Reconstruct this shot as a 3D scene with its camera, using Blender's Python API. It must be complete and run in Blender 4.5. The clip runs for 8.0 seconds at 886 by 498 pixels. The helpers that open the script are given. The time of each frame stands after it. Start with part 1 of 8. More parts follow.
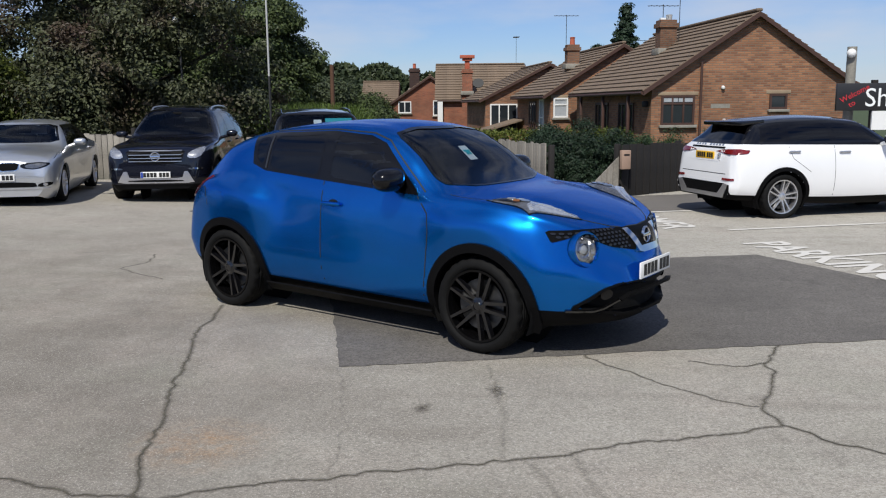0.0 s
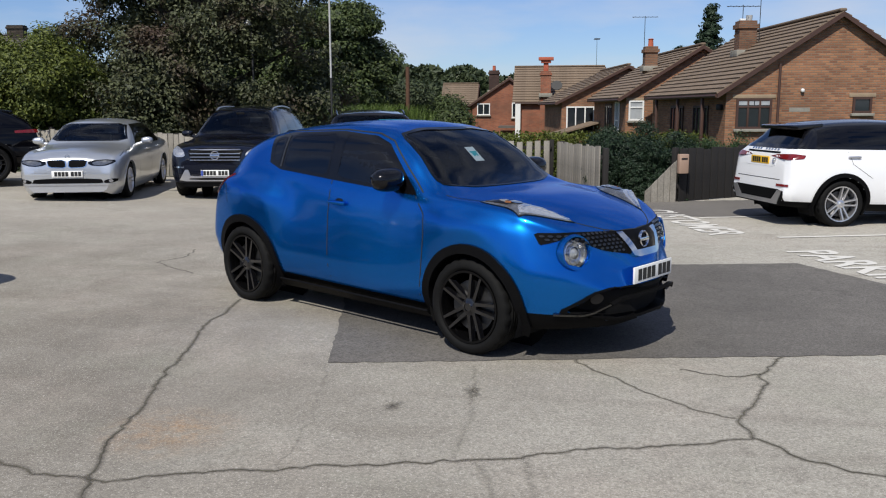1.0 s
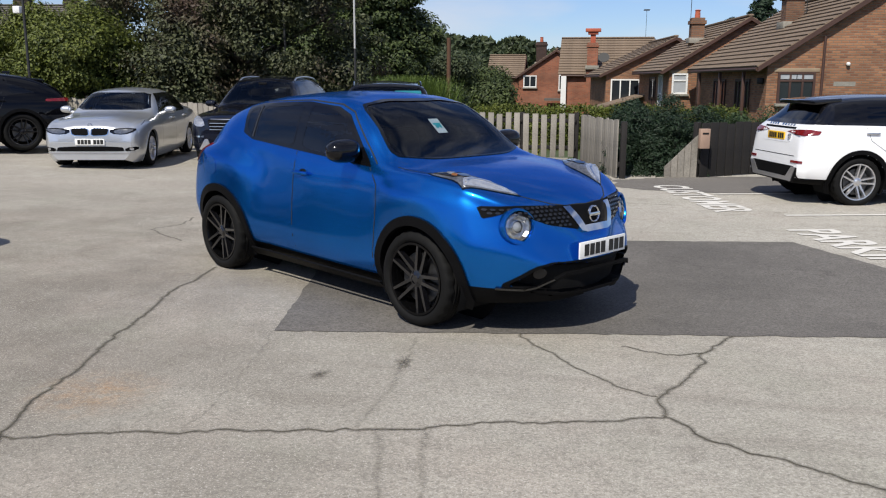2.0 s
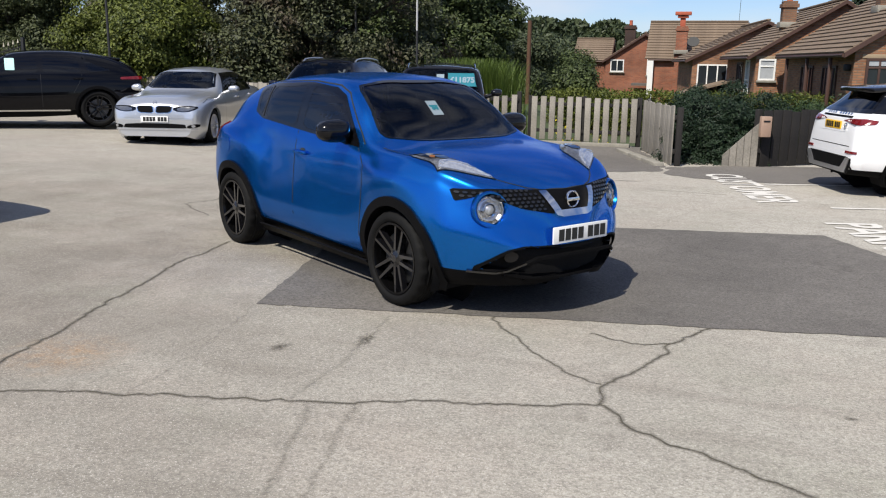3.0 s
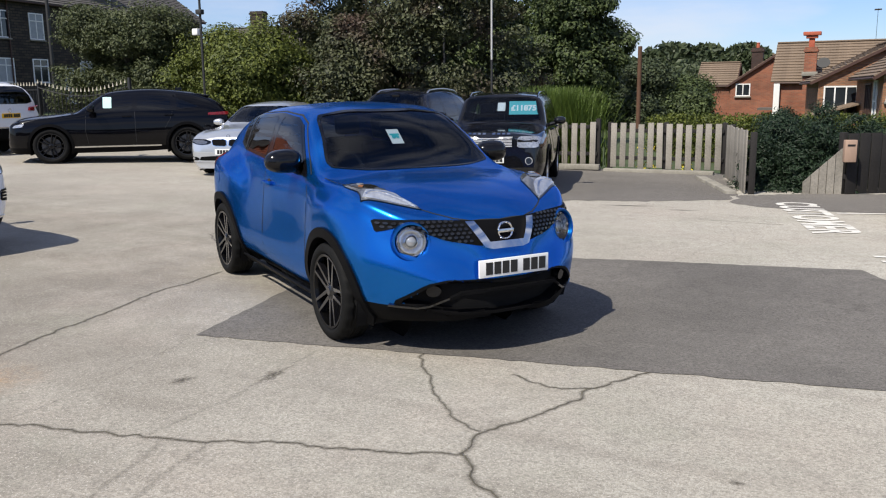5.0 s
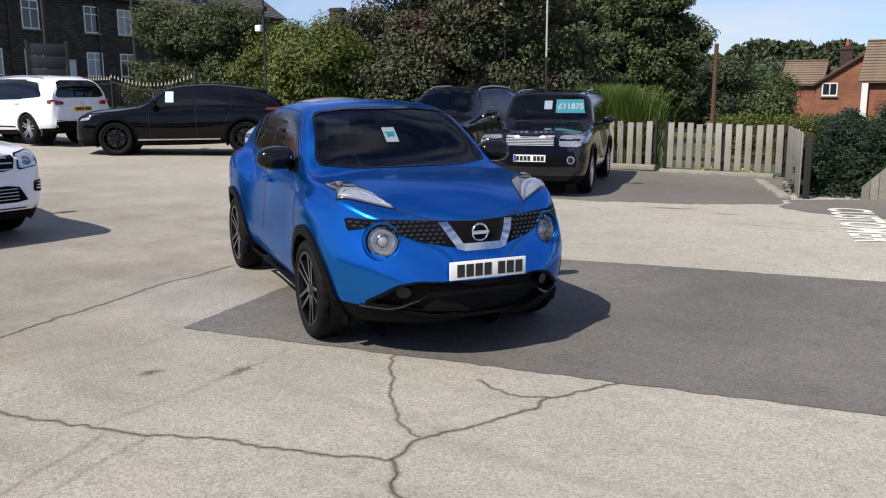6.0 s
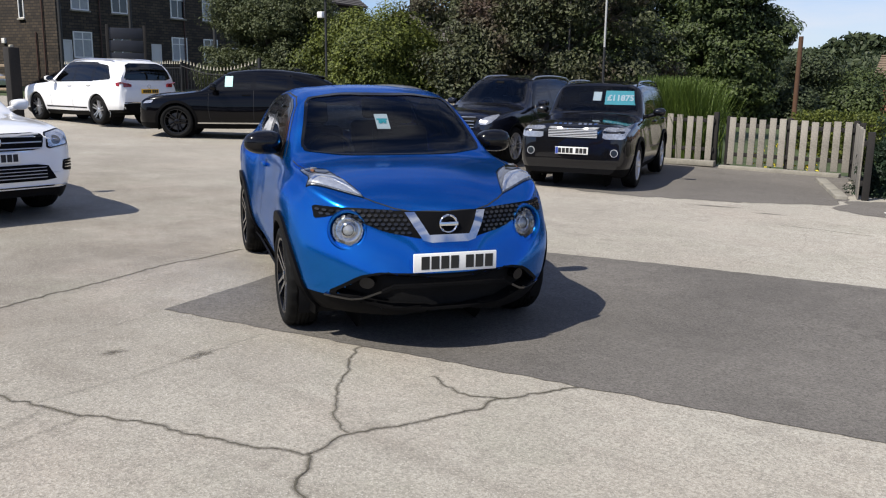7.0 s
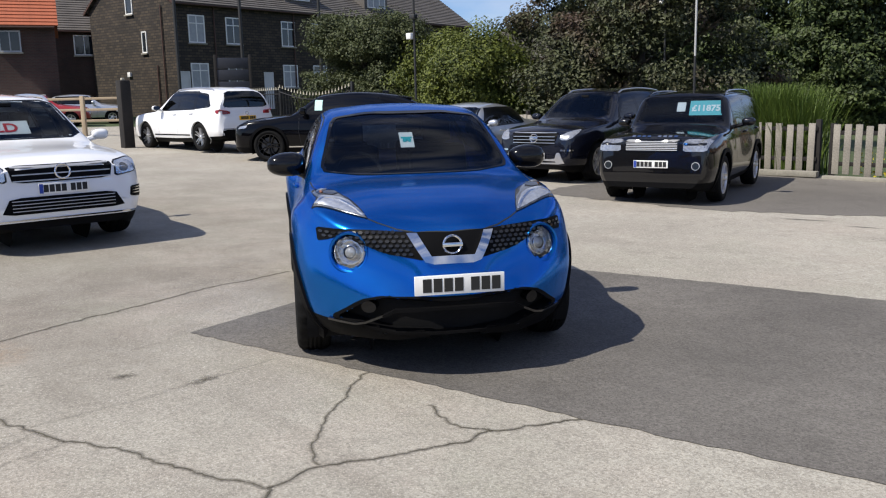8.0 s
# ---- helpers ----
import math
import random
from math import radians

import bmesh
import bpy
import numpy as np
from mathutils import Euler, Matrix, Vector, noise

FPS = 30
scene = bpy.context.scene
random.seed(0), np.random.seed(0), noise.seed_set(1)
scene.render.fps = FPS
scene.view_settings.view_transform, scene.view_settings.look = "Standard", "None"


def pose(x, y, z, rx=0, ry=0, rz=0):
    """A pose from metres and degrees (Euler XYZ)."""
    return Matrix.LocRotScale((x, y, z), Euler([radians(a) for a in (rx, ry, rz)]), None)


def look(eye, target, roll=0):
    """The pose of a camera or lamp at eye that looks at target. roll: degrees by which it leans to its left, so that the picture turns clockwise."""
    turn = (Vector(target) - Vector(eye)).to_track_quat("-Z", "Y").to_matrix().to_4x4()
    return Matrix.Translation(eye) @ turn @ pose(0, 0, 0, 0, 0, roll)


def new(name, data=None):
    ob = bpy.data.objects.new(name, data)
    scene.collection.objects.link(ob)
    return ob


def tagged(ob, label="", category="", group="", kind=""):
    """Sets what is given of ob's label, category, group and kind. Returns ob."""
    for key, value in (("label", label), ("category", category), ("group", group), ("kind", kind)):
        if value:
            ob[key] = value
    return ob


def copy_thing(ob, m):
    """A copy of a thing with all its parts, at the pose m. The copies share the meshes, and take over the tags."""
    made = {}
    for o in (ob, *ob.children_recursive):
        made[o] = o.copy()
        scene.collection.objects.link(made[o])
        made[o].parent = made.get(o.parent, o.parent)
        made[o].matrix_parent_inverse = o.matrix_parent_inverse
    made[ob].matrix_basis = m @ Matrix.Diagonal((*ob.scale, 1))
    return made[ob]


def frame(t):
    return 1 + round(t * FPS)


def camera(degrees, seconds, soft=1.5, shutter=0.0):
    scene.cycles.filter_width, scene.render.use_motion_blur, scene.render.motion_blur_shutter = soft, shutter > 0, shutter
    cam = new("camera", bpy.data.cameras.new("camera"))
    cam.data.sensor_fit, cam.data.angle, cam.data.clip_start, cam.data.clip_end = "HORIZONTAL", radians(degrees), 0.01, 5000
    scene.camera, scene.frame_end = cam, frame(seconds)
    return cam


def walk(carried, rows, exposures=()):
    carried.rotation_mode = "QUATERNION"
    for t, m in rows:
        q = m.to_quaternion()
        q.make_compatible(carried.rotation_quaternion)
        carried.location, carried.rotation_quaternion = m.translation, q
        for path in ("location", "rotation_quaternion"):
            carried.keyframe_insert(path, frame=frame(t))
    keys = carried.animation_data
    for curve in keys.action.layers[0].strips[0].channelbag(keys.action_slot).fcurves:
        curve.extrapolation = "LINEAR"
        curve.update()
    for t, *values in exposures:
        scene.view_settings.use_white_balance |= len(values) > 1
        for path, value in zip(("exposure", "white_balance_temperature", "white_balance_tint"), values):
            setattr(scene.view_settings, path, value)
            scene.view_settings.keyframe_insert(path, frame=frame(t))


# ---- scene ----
cam = camera(55.1, 8.0, soft=1.15)
PATH = [
    (0, (0.104, -0.264, 1.686), (0.026, 1.706, 1.351), -0.5),
    (0.5, (0.372, -0.185, 1.696), (0.213, 1.781, 1.364), -0.3),
    (1, (0.726, -0.237, 1.675), (0.451, 1.716, 1.346), -0.2),
    (1.2, (0.873, -0.282, 1.685), (0.562, 1.655, 1.295), 0.4),
    (2.3, (1.63, -0.064, 1.67), (1.17, 1.844, 1.284), -0.3),
    (2.5, (1.769, -0.048, 1.678), (1.249, 1.846, 1.298), -0.3),
    (3, (2.177, 0.016, 1.674), (1.581, 1.875, 1.242), 0.8),
    (3.5, (2.477, 0.185, 1.662), (1.8, 2.032, 1.298), 1.4),
    (4, (2.755, 0.401, 1.68), (1.996, 2.211, 1.297), 0.4),
    (4.2, (2.877, 0.46, 1.681), (2.074, 2.253, 1.309), 0.0),
    (5.3, (3.504, 0.854, 1.641), (2.561, 2.579, 1.273), 0.5),
    (5.5, (3.63, 0.918, 1.651), (2.643, 2.618, 1.283), 1.4),
    (6, (3.853, 1.143, 1.656), (2.8, 2.802, 1.285), -0.2),
    (6.5, (4.127, 1.407, 1.645), (2.994, 3.004, 1.237), 1.7),
    (7, (4.32, 1.66, 1.639), (3.117, 3.208, 1.244), 0.8),
    (7.5, (4.499, 1.955, 1.628), (3.192, 3.417, 1.236), 0.5),
    (8, (4.657, 2.259, 1.614), (3.246, 3.632, 1.262), -1.3),
]
walk(cam, [(t, look(eye, target, roll)) for t, eye, target, roll in PATH],
     exposures=[(0.0, -0.14, 6800, 10), (1.2, -0.05, 6900, 10), (2.5, 0.14, 7050, 11), (3.5, 0.25, 7100, 11), (5.5, 0.28, 7100, 11), (8.0, 0.23, 7050, 11)])

# ---- world and sun ----
SUN_EL, SUN_AZ = 50.0, 193.0  # degrees; azimuth clockwise from +y
world = bpy.data.worlds.new("sky")
scene.world = world
world.use_nodes = True
wn, wl = world.node_tree.nodes, world.node_tree.links
wn.clear()
sky = wn.new("ShaderNodeTexSky")
sky.sky_type = "NISHITA"
sky.sun_disc = False
sky.sun_elevation = radians(SUN_EL)
sky.sun_rotation = radians(SUN_AZ)
sky.air_density, sky.dust_density, sky.ozone_density = 1.0, 0.2, 2.5
coord = wn.new("ShaderNodeTexCoord")
stretch = wn.new("ShaderNodeMapping")
stretch.inputs["Scale"].default_value = (1.6, 1.6, 6.5)
cloud = wn.new("ShaderNodeTexNoise")
cloud.inputs["Scale"].default_value = 1.5
cloud.inputs["Detail"].default_value = 7.0
cloud.inputs["Roughness"].default_value = 0.55
cover = wn.new("ShaderNodeMapRange")
cover.inputs["From Min"].default_value = 0.42
cover.inputs["From Max"].default_value = 0.68
cover.inputs["To Max"].default_value = 0.8
blend = wn.new("ShaderNodeMix")
blend.data_type = "RGBA"
blend.inputs[7].default_value = (6.4, 7.0, 8.3, 1)
bg = wn.new("ShaderNodeBackground")
bg.inputs["Strength"].default_value = 0.1
wout = wn.new("ShaderNodeOutputWorld")
wl.new(coord.outputs["Generated"], stretch.inputs["Vector"])
wl.new(stretch.outputs[0], cloud.inputs["Vector"])
wl.new(cloud.outputs["Fac"], cover.inputs["Value"])
wl.new(cover.outputs[0], blend.inputs[0])
hue = wn.new("ShaderNodeMix")
hue.data_type, hue.blend_type = "RGBA", "MULTIPLY"
hue.inputs[0].default_value = 1.0
hue.inputs[7].default_value = (0.66, 0.81, 1.17, 1)
wl.new(sky.outputs[0], hue.inputs[6])
wl.new(hue.outputs[2], blend.inputs[6])
wl.new(blend.outputs[2], bg.inputs["Color"])
wl.new(bg.outputs[0], wout.inputs["Surface"])

sun_data = bpy.data.lights.new("sun", "SUN")
sun_data.energy = 4.7
sun_data.angle = radians(0.5)
sun_data.color = (0.985, 0.975, 0.93)
sun = new("sun", sun_data)
el, az = radians(SUN_EL), radians(SUN_AZ)
sun_from = Vector((math.sin(az) * math.cos(el), math.cos(az) * math.cos(el), math.sin(el)))
sun.matrix_world = look(sun_from * 60, (0, 0, 0))


# ---- materials ----
def surface(name, color, rough=0.6, metal=0.0, var=0.12, scale=3.0, fine=60.0, bump=0.0, coat=0.0, spec=0.5, tint=None, obj_random=0.0):
    """A surface whose colour drifts at two sizes, with fine relief."""
    m = bpy.data.materials.new(name)
    m.use_nodes = True
    n, l = m.node_tree.nodes, m.node_tree.links
    p = n["Principled BSDF"]
    p.inputs["Roughness"].default_value = rough
    p.inputs["Metallic"].default_value = metal
    p.inputs["Coat Weight"].default_value = coat
    p.inputs["Coat Roughness"].default_value = 0.03
    p.inputs["Specular IOR Level"].default_value = spec
    tc = n.new("ShaderNodeTexCoord")
    a, b = n.new("ShaderNodeTexNoise"), n.new("ShaderNodeTexNoise")
    a.inputs["Scale"].default_value, b.inputs["Scale"].default_value = scale, fine
    a.inputs["Detail"].default_value = b.inputs["Detail"].default_value = 6
    for tex in (a, b):
        l.new(tc.outputs["Object"], tex.inputs["Vector"])
    add = n.new("ShaderNodeMath")
    add.operation = "ADD"
    l.new(a.outputs["Fac"], add.inputs[0])
    l.new(b.outputs["Fac"], add.inputs[1])
    last = add
    if obj_random:
        info = n.new("ShaderNodeObjectInfo")
        mul = n.new("ShaderNodeMath")
        mul.operation = "MULTIPLY_ADD"
        mul.inputs[1].default_value = obj_random
        l.new(info.outputs["Random"], mul.inputs[0])
        l.new(add.outputs[0], mul.inputs[2])
        last = mul
    ramp = n.new("ShaderNodeMapRange")
    ramp.inputs["From Min"].default_value, ramp.inputs["From Max"].default_value = 0.6, 1.4 + obj_random
    l.new(last.outputs[0], ramp.inputs["Value"])
    mix = n.new("ShaderNodeMix")
    mix.data_type = "RGBA"
    dark = [c * (1 - var) for c in color]
    light = tint or [min(1, c * (1 + var)) for c in color]
    mix.inputs[6].default_value = (*dark, 1)
    mix.inputs[7].default_value = (*light, 1)
    l.new(ramp.outputs[0], mix.inputs[0])
    l.new(mix.outputs[2], p.inputs["Base Color"])
    if bump:
        bp = n.new("ShaderNodeBump")
        bp.inputs["Strength"].default_value = bump
        bp.inputs["Distance"].default_value = 0.01
        l.new(b.outputs["Fac"], bp.inputs["Height"])
        l.new(bp.outputs[0], p.inputs["Normal"])
    return m


def brickwork(name, one, two, mortar, width, height, joint=0.012, squash=0.5, bump=0.6):
    """Courses of brick or stone, on the object's x+y (along) and z (up)."""
    m = surface(name, one, 0.85)
    n, l = m.node_tree.nodes, m.node_tree.links
    p = n["Principled BSDF"]
    tc = n.new("ShaderNodeTexCoord")
    split, along, join = n.new("ShaderNodeSeparateXYZ"), n.new("ShaderNodeMath"), n.new("ShaderNodeCombineXYZ")
    l.new(tc.outputs["Object"], split.inputs[0])
    l.new(split.outputs[0], along.inputs[0])
    l.new(split.outputs[1], along.inputs[1])
    l.new(along.outputs[0], join.inputs[0])
    l.new(split.outputs[2], join.inputs[1])
    t = n.new("ShaderNodeTexBrick")
    t.inputs["Scale"].default_value = 1.0
    t.inputs["Brick Width"].default_value = width
    t.inputs["Row Height"].default_value = height
    t.inputs["Mortar Size"].default_value = joint
    t.inputs["Mortar Smooth"].default_value = 0.2
    t.inputs["Bias"].default_value = -0.1
    t.inputs["Color1"].default_value = (*one, 1)
    t.inputs["Color2"].default_value = (*two, 1)
    t.inputs["Mortar"].default_value = (*mortar, 1)
    l.new(join.outputs[0], t.inputs["Vector"])
    stain = n.new("ShaderNodeTexNoise")
    stain.inputs["Scale"].default_value = 0.9
    stain.inputs["Detail"].default_value = 8
    l.new(tc.outputs["Object"], stain.inputs["Vector"])
    rng = n.new("ShaderNodeMapRange")
    rng.inputs["From Min"].default_value, rng.inputs["From Max"].default_value = 0.3, 0.7
    rng.inputs["To Min"].default_value, rng.inputs["To Max"].default_value = 0.72, 1.2
    l.new(stain.outputs["Fac"], rng.inputs["Value"])
    mul = n.new("ShaderNodeMix")
    mul.data_type, mul.blend_type = "RGBA", "MULTIPLY"
    mul.inputs[0].default_value = 1.0
    l.new(t.outputs["Color"], mul.inputs[6])
    l.new(rng.outputs[0], mul.inputs[7])
    l.new(mul.outputs[2], p.inputs["Base Color"])
    bp = n.new("ShaderNodeBump")
    bp.inputs["Strength"].default_value = bump
    bp.inputs["Distance"].default_value = 0.02
    bp.invert = True
    l.new(t.outputs["Fac"], bp.inputs["Height"])
    l.new(bp.outputs[0], p.inputs["Normal"])
    return m


def paving(name, base, pale, dark, speck, rough=0.9, grime=None):
    """Worn cast concrete or asphalt: broad stains, tyre dirt, aggregate."""
    m = bpy.data.materials.new(name)
    m.use_nodes = True
    n, l = m.node_tree.nodes, m.node_tree.links
    p = n["Principled BSDF"]
    p.inputs["Roughness"].default_value = rough
    p.inputs["Specular IOR Level"].default_value = 0.25
    tc = n.new("ShaderNodeTexCoord")

    def noise_at(scale, detail, rough_=0.6):
        t = n.new("ShaderNodeTexNoise")
        t.inputs["Scale"].default_value, t.inputs["Detail"].default_value = scale, detail
        t.inputs["Roughness"].default_value = rough_
        l.new(tc.outputs["Object"], t.inputs["Vector"])
        return t

    def spread(node, lo, hi):
        r = n.new("ShaderNodeMapRange")
        r.inputs["From Min"].default_value, r.inputs["From Max"].default_value = lo, hi
        l.new(node.outputs["Fac"], r.inputs["Value"])
        return r

    def mixed(fac, a, b):
        x = n.new("ShaderNodeMix")
        x.data_type = "RGBA"
        l.new(fac.outputs[0], x.inputs[0])
        for slot, v in ((6, a), (7, b)):
            if isinstance(v, tuple):
                x.inputs[slot].default_value = (*v, 1)
            else:
                l.new(v.outputs[2], x.inputs[slot])
        return x

    broad, mid, fine, grit = noise_at(0.35, 5), noise_at(1.6, 9, 0.72), noise_at(42, 5, 0.8), noise_at(120, 3, 0.8)
    c = mixed(spread(broad, 0.35, 0.68), base, pale)
    if grime:
        # tyre grime and oil of the driving lane, heavier to the west
        where, west = n.new("ShaderNodeSeparateXYZ"), n.new("ShaderNodeMapRange")
        l.new(tc.outputs["Object"], where.inputs[0])
        west.inputs["From Min"].default_value, west.inputs["From Max"].default_value = 3.0, -1.6
        west.inputs["To Max"].default_value = 1.0
        l.new(where.outputs[0], west.inputs["Value"])
        uneven = n.new("ShaderNodeMath")
        uneven.operation = "MULTIPLY"
        l.new(west.outputs[0], uneven.inputs[0])
        l.new(spread(noise_at(0.6, 6, 0.65), 0.2, 0.6).outputs[0], uneven.inputs[1])
        c = mixed(uneven, c, grime)
        # tyre scuffs drawn out along the lane, and one rusty stain
        drawn, scuff = n.new("ShaderNodeMapping"), n.new("ShaderNodeTexNoise")
        drawn.inputs["Rotation"].default_value = (0, 0, radians(28))
        drawn.inputs["Scale"].default_value = (0.5, 3.6, 1)
        l.new(tc.outputs["Object"], drawn.inputs["Vector"])
        l.new(drawn.outputs[0], scuff.inputs["Vector"])
        scuff.inputs["Scale"].default_value, scuff.inputs["Detail"].default_value = 1.0, 7
        faint = spread(scuff, 0.55, 0.75)
        faint.inputs["To Max"].default_value = 0.55
        c = mixed(faint, c, grime)
        # dusty, paler concrete towards the fence
        back = n.new("ShaderNodeMapRange")
        back.inputs["From Min"].default_value, back.inputs["From Max"].default_value, back.inputs["To Max"].default_value = 8.0, 11.5, 0.4
        l.new(where.outputs[1], back.inputs["Value"])
        c = mixed(back, c, (0.52, 0.485, 0.42))
        # patches of moss-grey and of worn pinkish stone
        for at_, tone, lo, hi, most in ((0.9, (0.3, 0.3, 0.235), 0.52, 0.7, 0.45), (0.55, (0.43, 0.375, 0.32), 0.5, 0.68, 0.5), (2.3, (0.2, 0.18, 0.155), 0.58, 0.75, 0.5)):
            patchy = noise_at(at_, 7, 0.68)
            moved = n.new("ShaderNodeMapping")
            moved.inputs["Location"].default_value = (at_ * 37, at_ * 11, at_)
            l.new(tc.outputs["Object"], moved.inputs["Vector"])
            l.new(moved.outputs[0], patchy.inputs["Vector"])
            zone = spread(patchy, lo, hi)
            zone.inputs["To Max"].default_value = most
            c = mixed(zone, c, tone)
        off_, near, rusty = n.new("ShaderNodeVectorMath"), n.new("ShaderNodeMapRange"), n.new("ShaderNodeMath")
        off_.operation = "DISTANCE"
        off_.inputs[1].default_value = (-1.28, 3.75, 0)
        l.new(tc.outputs["Object"], off_.inputs[0])
        near.inputs["From Min"].default_value, near.inputs["From Max"].default_value = 0.42, 0.05
        l.new(off_.outputs["Value"], near.inputs["Value"])
        rusty.operation = "MULTIPLY"
        l.new(near.outputs[0], rusty.inputs[0])
        l.new(spread(noise_at(9, 5, 0.7), 0.35, 0.75).outputs[0], rusty.inputs[1])
        c = mixed(rusty, c, (0.36, 0.2, 0.09))
    c = mixed(spread(mid, 0.56, 0.8), c, dark)
    # hand-sized mottling and small dark pits
    mottle = spread(noise_at(7.5, 7, 0.75), 0.44, 0.66)
    mottle.inputs["To Max"].default_value = 0.3
    c = mixed(mottle, c, dark)
    pits = spread(noise_at(19, 4, 0.6), 0.62, 0.72)
    pits.inputs["To Max"].default_value = 0.36
    c = mixed(pits, c, dark)
    grains = mixed(spread(fine, 0.48, 0.6), c, dark)
    c2 = n.new("ShaderNodeMix")
    c2.data_type = "RGBA"
    c2.inputs[0].default_value = 0.62
    l.new(c.outputs[2], c2.inputs[6])
    l.new(grains.outputs[2], c2.inputs[7])
    c = mixed(spread(grit, 0.57, 0.66), c2, speck)
    # single stones of the aggregate
    stones, tone, each = n.new("ShaderNodeTexVoronoi"), n.new("ShaderNodeMapRange"), n.new("ShaderNodeMix")
    stones.inputs["Scale"].default_value = 105
    l.new(tc.outputs["Object"], stones.inputs["Vector"])
    pick = n.new("ShaderNodeSeparateColor")
    l.new(stones.outputs["Color"], pick.inputs[0])
    l.new(pick.outputs[0], tone.inputs["Value"])
    tone.inputs["To Min"].default_value, tone.inputs["To Max"].default_value = 0.82, 1.17
    each.data_type, each.blend_type = "RGBA", "MULTIPLY"
    each.inputs[0].default_value = 1.0
    l.new(c.outputs[2], each.inputs[6])
    l.new(tone.outputs[0], each.inputs[7])
    c = each
    l.new(c.outputs[2], p.inputs["Base Color"])
    bp = n.new("ShaderNodeBump")
    bp.inputs["Strength"].default_value = 0.6
    bp.inputs["Distance"].default_value = 0.006
    both = n.new("ShaderNodeMath")
    l.new(fine.outputs["Fac"], both.inputs[0])
    l.new(grit.outputs["Fac"], both.inputs[1])
    l.new(both.outputs[0], bp.inputs["Height"])
    l.new(bp.outputs[0], p.inputs["Normal"])
    return m


def car_paint(name, color, flake=None, metal=0.0, rough=0.35, spec=0.5, coat=1.0):
    m = surface(name, color, rough, metal, 0.05, 1.5, 900.0, 0.0, coat, spec, tint=flake)
    return m


def pane(name, tint=(0.5, 0.55, 0.55), through_=0.5, ior=1.6):
    """Window glass: a clear tinted sheet with a sharp reflection."""
    m = bpy.data.materials.new(name)
    m.use_nodes = True
    n, l = m.node_tree.nodes, m.node_tree.links
    n.clear()
    out = n.new("ShaderNodeOutputMaterial")
    clear, gloss, mix = n.new("ShaderNodeBsdfTransparent"), n.new("ShaderNodeBsdfGlossy"), n.new("ShaderNodeMixShader")
    clear.inputs["Color"].default_value = (*[c * through_ for c in tint], 1)
    gloss.inputs["Roughness"].default_value = 0.02
    gloss.inputs["Color"].default_value = (0.9, 0.9, 0.9, 1)
    fr = n.new("ShaderNodeFresnel")
    fr.inputs["IOR"].default_value = ior
    l.new(fr.outputs[0], mix.inputs[0])
    l.new(clear.outputs[0], mix.inputs[1])
    l.new(gloss.outputs[0], mix.inputs[2])
    l.new(mix.outputs[0], out.inputs["Surface"])
    return m


def leafage(name, color, tint, rough=0.55, flush=None):
    m = bpy.data.materials.new(name)
    m.use_nodes = True
    n, l = m.node_tree.nodes, m.node_tree.links
    p = n["Principled BSDF"]
    p.inputs["Roughness"].default_value = rough
    p.inputs["Specular IOR Level"].default_value = 0.35
    geo = n.new("ShaderNodeNewGeometry")
    tc, big = n.new("ShaderNodeTexCoord"), n.new("ShaderNodeTexNoise")
    big.inputs["Scale"].default_value = 0.7
    l.new(tc.outputs["Object"], big.inputs["Vector"])
    add, rng = n.new("ShaderNodeMath"), n.new("ShaderNodeMapRange")
    l.new(geo.outputs["Random Per Island"], add.inputs[0])
    l.new(big.outputs["Fac"], add.inputs[1])
    rng.inputs["From Min"].default_value, rng.inputs["From Max"].default_value = 0.35, 1.4
    l.new(add.outputs[0], rng.inputs["Value"])
    mix = n.new("ShaderNodeMix")
    mix.data_type = "RGBA"
    mix.inputs[6].default_value, mix.inputs[7].default_value = (*color, 1), (*tint, 1)
    l.new(rng.outputs[0], mix.inputs[0])
    if flush:
        # sprays of another colour
        spray, where, over = n.new("ShaderNodeTexNoise"), n.new("ShaderNodeMapRange"), n.new("ShaderNodeMix")
        spray.inputs["Scale"].default_value = 0.55
        spray.inputs["Detail"].default_value = 3
        l.new(tc.outputs["Object"], spray.inputs["Vector"])
        where.inputs["From Min"].default_value, where.inputs["From Max"].default_value = 0.52, 0.66
        where.inputs["To Max"].default_value = 0.75
        l.new(spray.outputs["Fac"], where.inputs["Value"])
        over.data_type = "RGBA"
        over.inputs[7].default_value = (*flush, 1)
        l.new(where.outputs[0], over.inputs[0])
        l.new(mix.outputs[2], over.inputs[6])
        mix = over
    l.new(mix.outputs[2], p.inputs["Base Color"])
    tr, ms = n.new("ShaderNodeBsdfTranslucent"), n.new("ShaderNodeMixShader")
    l.new(mix.outputs[2], tr.inputs["Color"])
    ms.inputs[0].default_value = 0.2
    l.new(p.outputs[0], ms.inputs[1])
    l.new(tr.outputs[0], ms.inputs[2])
    l.new(ms.outputs[0], n["Material Output"].inputs["Surface"])
    return m


